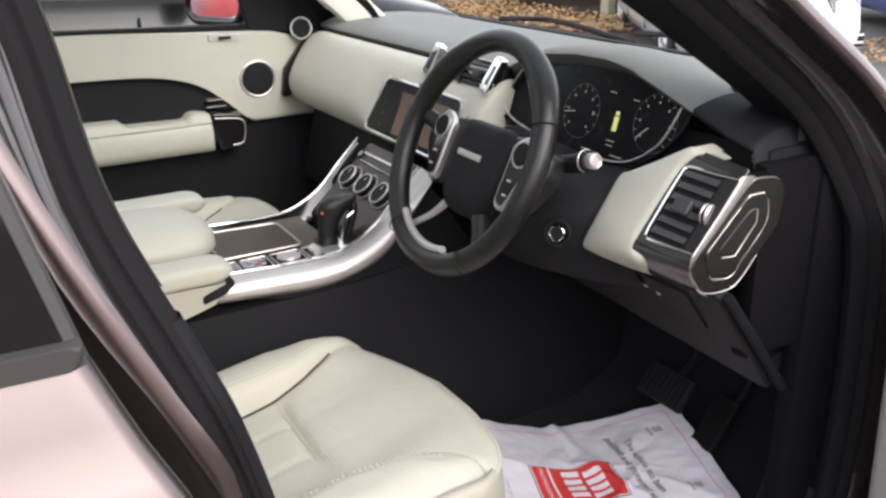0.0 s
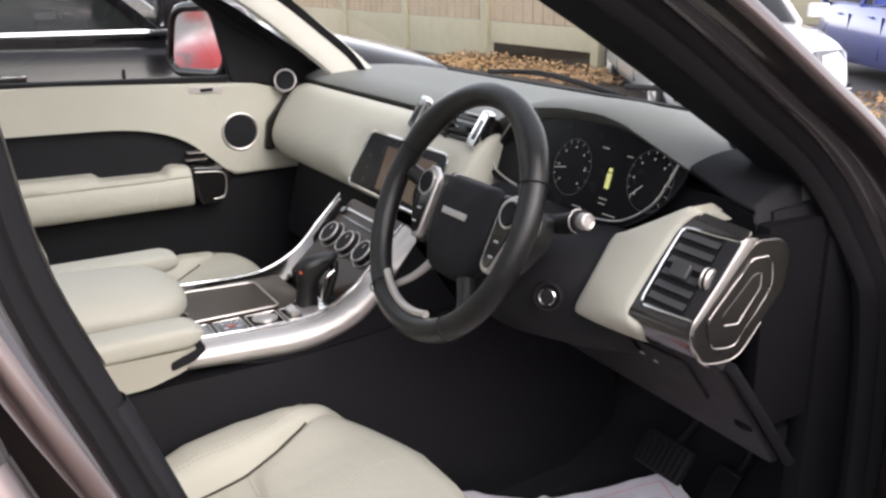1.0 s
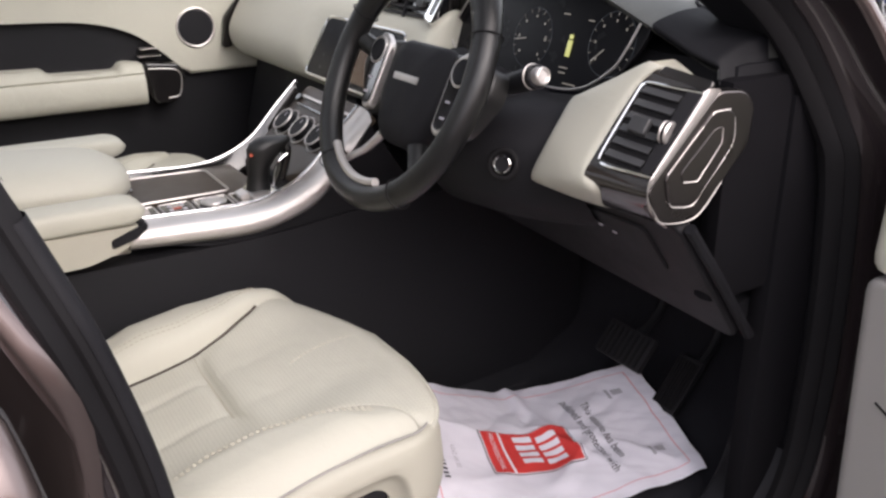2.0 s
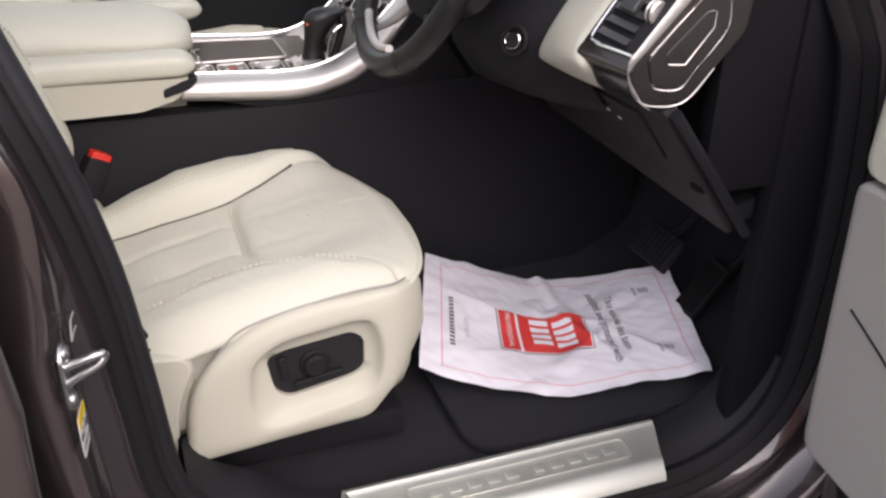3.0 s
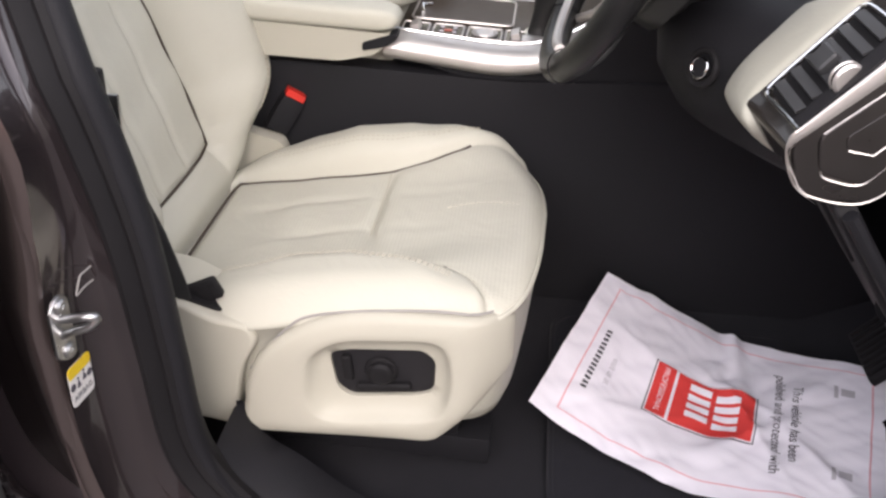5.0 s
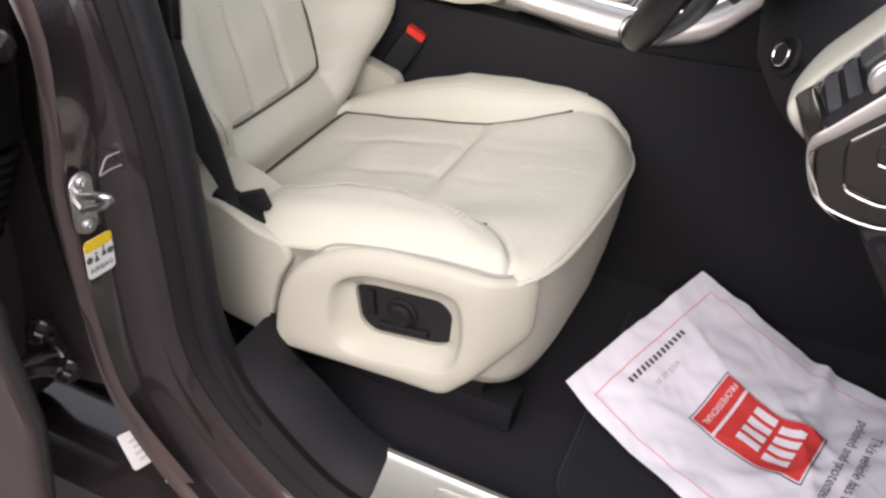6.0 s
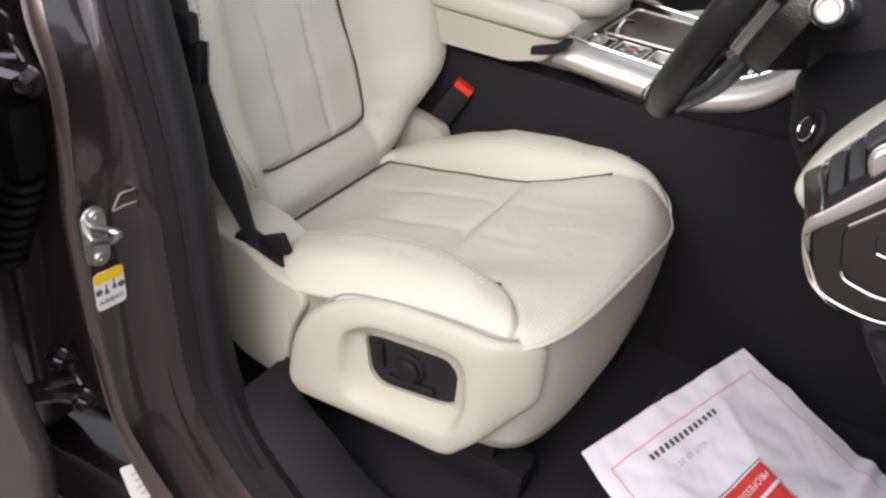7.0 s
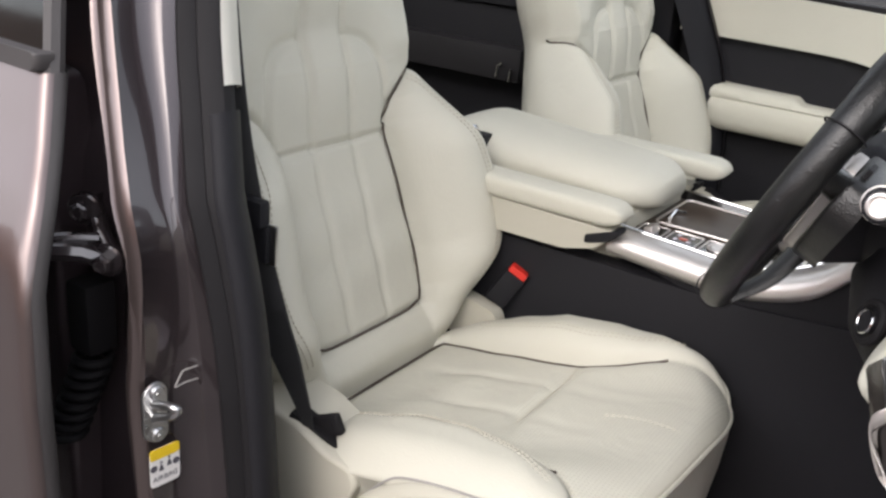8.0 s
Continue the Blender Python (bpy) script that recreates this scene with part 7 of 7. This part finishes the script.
part("plate", prism(rounded([(-0.024, -0.032), (-0.004, -0.044), (0.010, -0.036), (0.010, 0.036), (-0.004, 0.046), (-0.024, 0.034)], 0.012, 5), 0.004, lambda a, b, c: jo(a, b, c), 0.0015), M_STEEL, striker)
part("loop", tube([jo(*p) for p in spline([(-0.008, 0.014, 0.0), (-0.007, 0.018, 0.013), (-0.004, 0.024, 0.036), (0.0, 0.021, 0.043), (-0.004, 0.012, 0.037), (-0.008, 0.001, 0.014), (-0.009, -0.008, 0.0)], 28)], 0.0042, 10), M_STEEL, striker, "bent steel striker loop")
for b in (-0.030, 0.030):
    part("screw", merged(disc(jm @ Matrix.Translation((-0.004, b, 0.003)), 0.010, 0.005, 18), disc(jm @ Matrix.Translation((-0.004, b, 0.008)), 0.005, 0.001, 6)), M_STEEL, striker)

to_, tm_ = jamb_frame(Vector((0.795, -0.258, 0.887)) + NP * 0.006)
mark = thing("pressed_mark", (0.79, -0.262, 0.89), "small triangular clip outline pressed into the painted pillar", "pillar clip")
part("outline", tube([to_(a, b, 0.0) for a, b in rounded([(-0.019, -0.006), (-0.006, -0.004), (0.008, -0.005), (0.019, -0.009), (0.014, 0.009), (-0.009, 0.010)], 0.003, 3)], 0.0008, 6, closed=True), M_TAUPE, mark)

sticker = thing("airbag_label", (0.82, -0.27, 0.76), "white and yellow airbag warning label on the pillar", "label")
ao, am = jamb_frame(Vector((0.825, -0.267, 0.797)) + NP * 0.009)
am = am @ Matrix.Scale(0.69, 4)
ao = lambda a, b, c=0.0: tuple(am @ Vector((a, b, c)))
part("sheet", prism(rounded([(-0.024, -0.032), (0.024, -0.032), (0.024, 0.032), (-0.024, 0.032)], 0.008, 4), 0.0008, lambda a, b, c: ao(a, b, c)), M_LABEL, sticker)
part("yellow_band", prism(rounded([(-0.024, 0.014), (0.024, 0.014), (0.024, 0.032), (-0.024, 0.032)], 0.006, 4), 0.0008, lambda a, b, c: ao(a, b, c + 0.0006)), M_YELLOW, sticker, "yellow warning band")
writing("lettering", "AIRBAG", 0.0115, am @ Matrix.Translation((0, -0.019, 0.0012)), M_INKDARK, sticker)
for a in (-0.018, 0.018):
    part("symbol", disc(am @ Matrix.Translation((a, 0.000, 0.0009)), 0.0056, 0.0005, 18, 0.0001), M_INKDARK, sticker, "small dark round pictogram")
for a, b in ((-0.006, 0.001), (0.007, 0.005)):
    part("pictogram", merged(disc(am @ Matrix.Translation((a, b + 0.006, 0.0009)), 0.0021, 0.0005, 12, 0.0001), prism(rounded([(a - 0.0045, b - 0.008), (a + 0.0045, b - 0.008), (a + 0.001, b + 0.003), (a - 0.001, b + 0.003)], 0.001, 2), 0.0005, lambda u, v, c: ao(u, v, 0.0009 + c))), M_INKDARK, sticker, "small dark pictogram")
sticker2 = thing("tyre_label", (0.84, -0.25, 0.56), "small white label with fine print low on the pillar", "label")
bo_, bm_ = frame_of((0.834, -0.234, 0.548), (-0.98, 0.2, 0), (-0.106, -0.52, 0.847))
part("sheet", prism(rounded([(-0.022, -0.022), (0.022, -0.026), (0.022, 0.016), (-0.022, 0.024)], 0.004, 3), 0.0008, lambda a, b, c: bo_(a, b, c)), M_LABEL, sticker2)
for k in range(4):
    part("print_bar", box(None, (0.026 - 0.004 * (k % 2), 0.003, 0.0006), 0, m=bm_ @ Matrix.Translation((0, 0.010 - 0.008 * k, 0.001))), M_INKPALE, sticker2)
plate3 = thing("data_plate", (0.84, -0.24, 0.53), "black data plate with fine pale print low on the pillar", "label")
for r in range(3):
    for k in range(6):
        part("print_bar", box(None, (0.0055, 0.004, 0.0006), 0, m=bm_ @ Matrix.Translation((0.006 + 0.008 * k, -0.036 - 0.009 * r, 0.001))), M_INKPALE, plate3)

# ---- footwell ----
mat_t = thing("floor_mat", (0.44, 0.40, 0.50), "black carpet floor mat with a stitched edge", "floor mat")
mp = rounded([(0.235, 0.20), (0.655, 0.20), (0.665, 0.30), (0.655, 0.56), (0.60, 0.615), (0.24, 0.64)], 0.05, 6)
part("carpet", prism(mp, 0.016, lambda a, b, c: (a, b, 0.498 + c), 0.005), M_MAT, mat_t)
part("edging", tube([(a, b, 0.510) for a, b in mp], 0.005, 6, closed=True), M_MAT, mat_t, "dark bound edge")

paper = thing("paper_mat", (0.43, 0.42, 0.515), "crumpled white paper floor mat with red printed panel, on carpet", "paper mat")
CA, CC, CB, CD = (np.array(p) for p in ((0.219, 0.277, 0.590), (0.519, 0.164, 0.568), (0.628, 0.600, 0.536), (0.392, 0.662, 0.590)))


FOLDS = ((0.60, 0.55, 1.1, 0.22, 0.010), (0.62, 0.62, 2.4, 0.16, 0.008), (0.57, 0.40, 0.5, 0.15, 0.007), (0.50, 0.20, 2.0, 0.18, 0.006), (0.80, 0.70, 0.9, 0.2, 0.006), (0.30, 0.70, 2.7, 0.2, 0.005), (0.75, 0.30, 2.2, 0.18, 0.006), (0.20, 0.35, 0.3, 0.15, 0.004))


def sheet(u, v, w=0.0):
    """u from the seat to the pedals, v from the tunnel to the sill."""
    p = (1 - u) * ((1 - v) * CA + v * CC) + u * ((1 - v) * CD + v * CB)
    low = 0.526 + 0.006 * math.sin(7 * u + 3 * v)
    curl = abs(2 * u - 1) ** 1.5
    z = low + (p[2] - low) * curl
    z += 0.006 * (noise.noise(Vector((u * 5, v * 4, 1.0)))) + 0.006 * abs(noise.noise(Vector((u * 7 + v * 5, v * 4 - u * 2, 4.0)))) + 0.0018 * abs(noise.noise(Vector((u * 13 - v * 7, v * 11, 9.0))))
    z += 0.010 * float(bell(u - 0.52 - 0.15 * v, 0.03)) * (1 - v) ** 2
    # sharp folds: (start u, start v, direction, reach, height)
    for fu, fv, an, reach, up_ in FOLDS:
        du, dv = u - fu, (v - fv) * 0.8
        along, off = du * math.cos(an) + dv * math.sin(an), dv * math.cos(an) - du * math.sin(an)
        z += up_ * math.exp(-abs(off) / 0.030) * math.exp(-((along / reach) ** 2))
    bow = 0.035 * math.sin(math.pi * u) * v**3 - 0.045 * math.sin(math.pi * u) * (1 - v) ** 3
    return (p[0] + bow * 0.9, p[1], z + w)


rows = [[sheet(u, v) for v in np.linspace(0, 1, 70)] for u in np.linspace(0, 1, 96)]
part("sheet", grid(rows), M_PAPER, paper, sharp=80)


def patch(name, u0, u1, v0, v1, mat, w, nu=24, nv=24, label=""):
    part(name, grid([[sheet(u, v, w) for v in np.linspace(v0, v1, nv)] for u in np.linspace(u0, u1, nu)]), mat, paper, label)


def printed(name, text, u, v, size, mat):
    """Lettering that runs from the tunnel to the sill and follows the creases."""
    cu = bpy.data.curves.new(name, "FONT")
    cu.body, cu.size, cu.align_x, cu.align_y = text, size, "CENTER", "CENTER"
    tmp = bpy.data.objects.new(name, cu)
    scene.collection.objects.link(tmp)
    bpy.context.view_layer.update()
    data = bpy.data.meshes.new_from_object(tmp.evaluated_get(bpy.context.evaluated_depsgraph_get()))
    bpy.data.objects.remove(tmp)
    bm = bmesh.new()
    bm.from_mesh(data)
    for q in bm.verts:
        q.co = Vector(sheet(u + q.co.y / 0.42, v + q.co.x / 0.31, 0.0034))
    part(name, bm, mat, paper)


LU, LV = (0.070, 0.945), (0.07, 0.93)
for u in LU:
    patch("border_line", u, u + 0.004, LV[0], LV[1], M_INKLINE, 0.0012, 2, 40)
for v in LV:
    patch("border_line", LU[0], LU[1], v, v + 0.005, M_INKLINE, 0.0012, 60, 2)
patch("logo_outline", 0.285, 0.625, 0.385, 0.690, M_INKDARK, 0.0010)
patch("logo_margin", 0.289, 0.621, 0.390, 0.685, M_PAPER, 0.0016)
patch("red_band", 0.294, 0.358, 0.395, 0.680, M_INKRED, 0.0024, label="red printed band")
patch("red_panel", 0.368, 0.616, 0.395, 0.680, M_INKRED, 0.0024, 30, 30, "red printed panel with blank white blocks")
for u0, v0, n in ((0.500, 0.435, 4), (0.412, 0.420, 4)):
    for k in range(n):
        v = v0 + 0.054 * k
        patch("white_block", u0, u0 + 0.072, v, v + 0.036, M_PAPER, 0.0034, 8, 6)
printed("lettering", "PROFESSIONAL", 0.327, 0.537, 0.0112, M_PAPER)
printed("lettering", "This vehicle has been", 0.735, 0.52, 0.0175, M_INKDARK)
printed("lettering", "polished and protected with", 0.685, 0.52, 0.0175, M_INKDARK)
printed("lettering", "visit us at", 0.165, 0.60, 0.0135, M_INKPALE)
for k in range(14):
    patch("web_bar", 0.100, 0.118, 0.375 + 0.029 * k, 0.392 + 0.029 * k, M_INKDARK, 0.0014, 2, 2)
for v in (0.20, 0.74):
    patch("crest", 0.862, 0.900, v, v + 0.050, M_INKPALE, 0.0014, 5, 5)
    patch("crest_base", 0.842, 0.854, v - 0.015, v + 0.070, M_INKPALE, 0.0013, 3, 5)

pedals = []
for nm, c, s, lab in (("brake_pedal", (0.415, 0.620, 0.645), (0.105, 0.012, 0.062), "black ribbed rubber brake pedal"), ("accelerator_pedal", (0.500, 0.660, 0.600), (0.050, 0.012, 0.100), "black ribbed rubber accelerator pedal")):
    pd = thing(nm, c, lab, "pedal")
    q = pose(*c, -38, 0, 0)
    part("pad", box(None, s, 0.005, m=q), M_GREY, pd)
    for k in range(8):
        part("rib", box(None, (0.003, 0.005, s[2] * 0.86), 0.001, m=q @ Matrix.Translation((-s[0] * 0.4 + s[0] * 0.8 * k / 7, -0.007, 0))), M_RUBBER, pd)
    part("arm", tube(spline([tuple(q @ Vector((0, 0.006, 0.01))), (c[0], c[1] + 0.08, c[2] + 0.06), (c[0] - 0.01, c[1] + 0.12, c[2] + 0.22), (c[0], c[1] + 0.14, c[2] + 0.30)], 12), 0.009, 8), M_BLACK, pd)
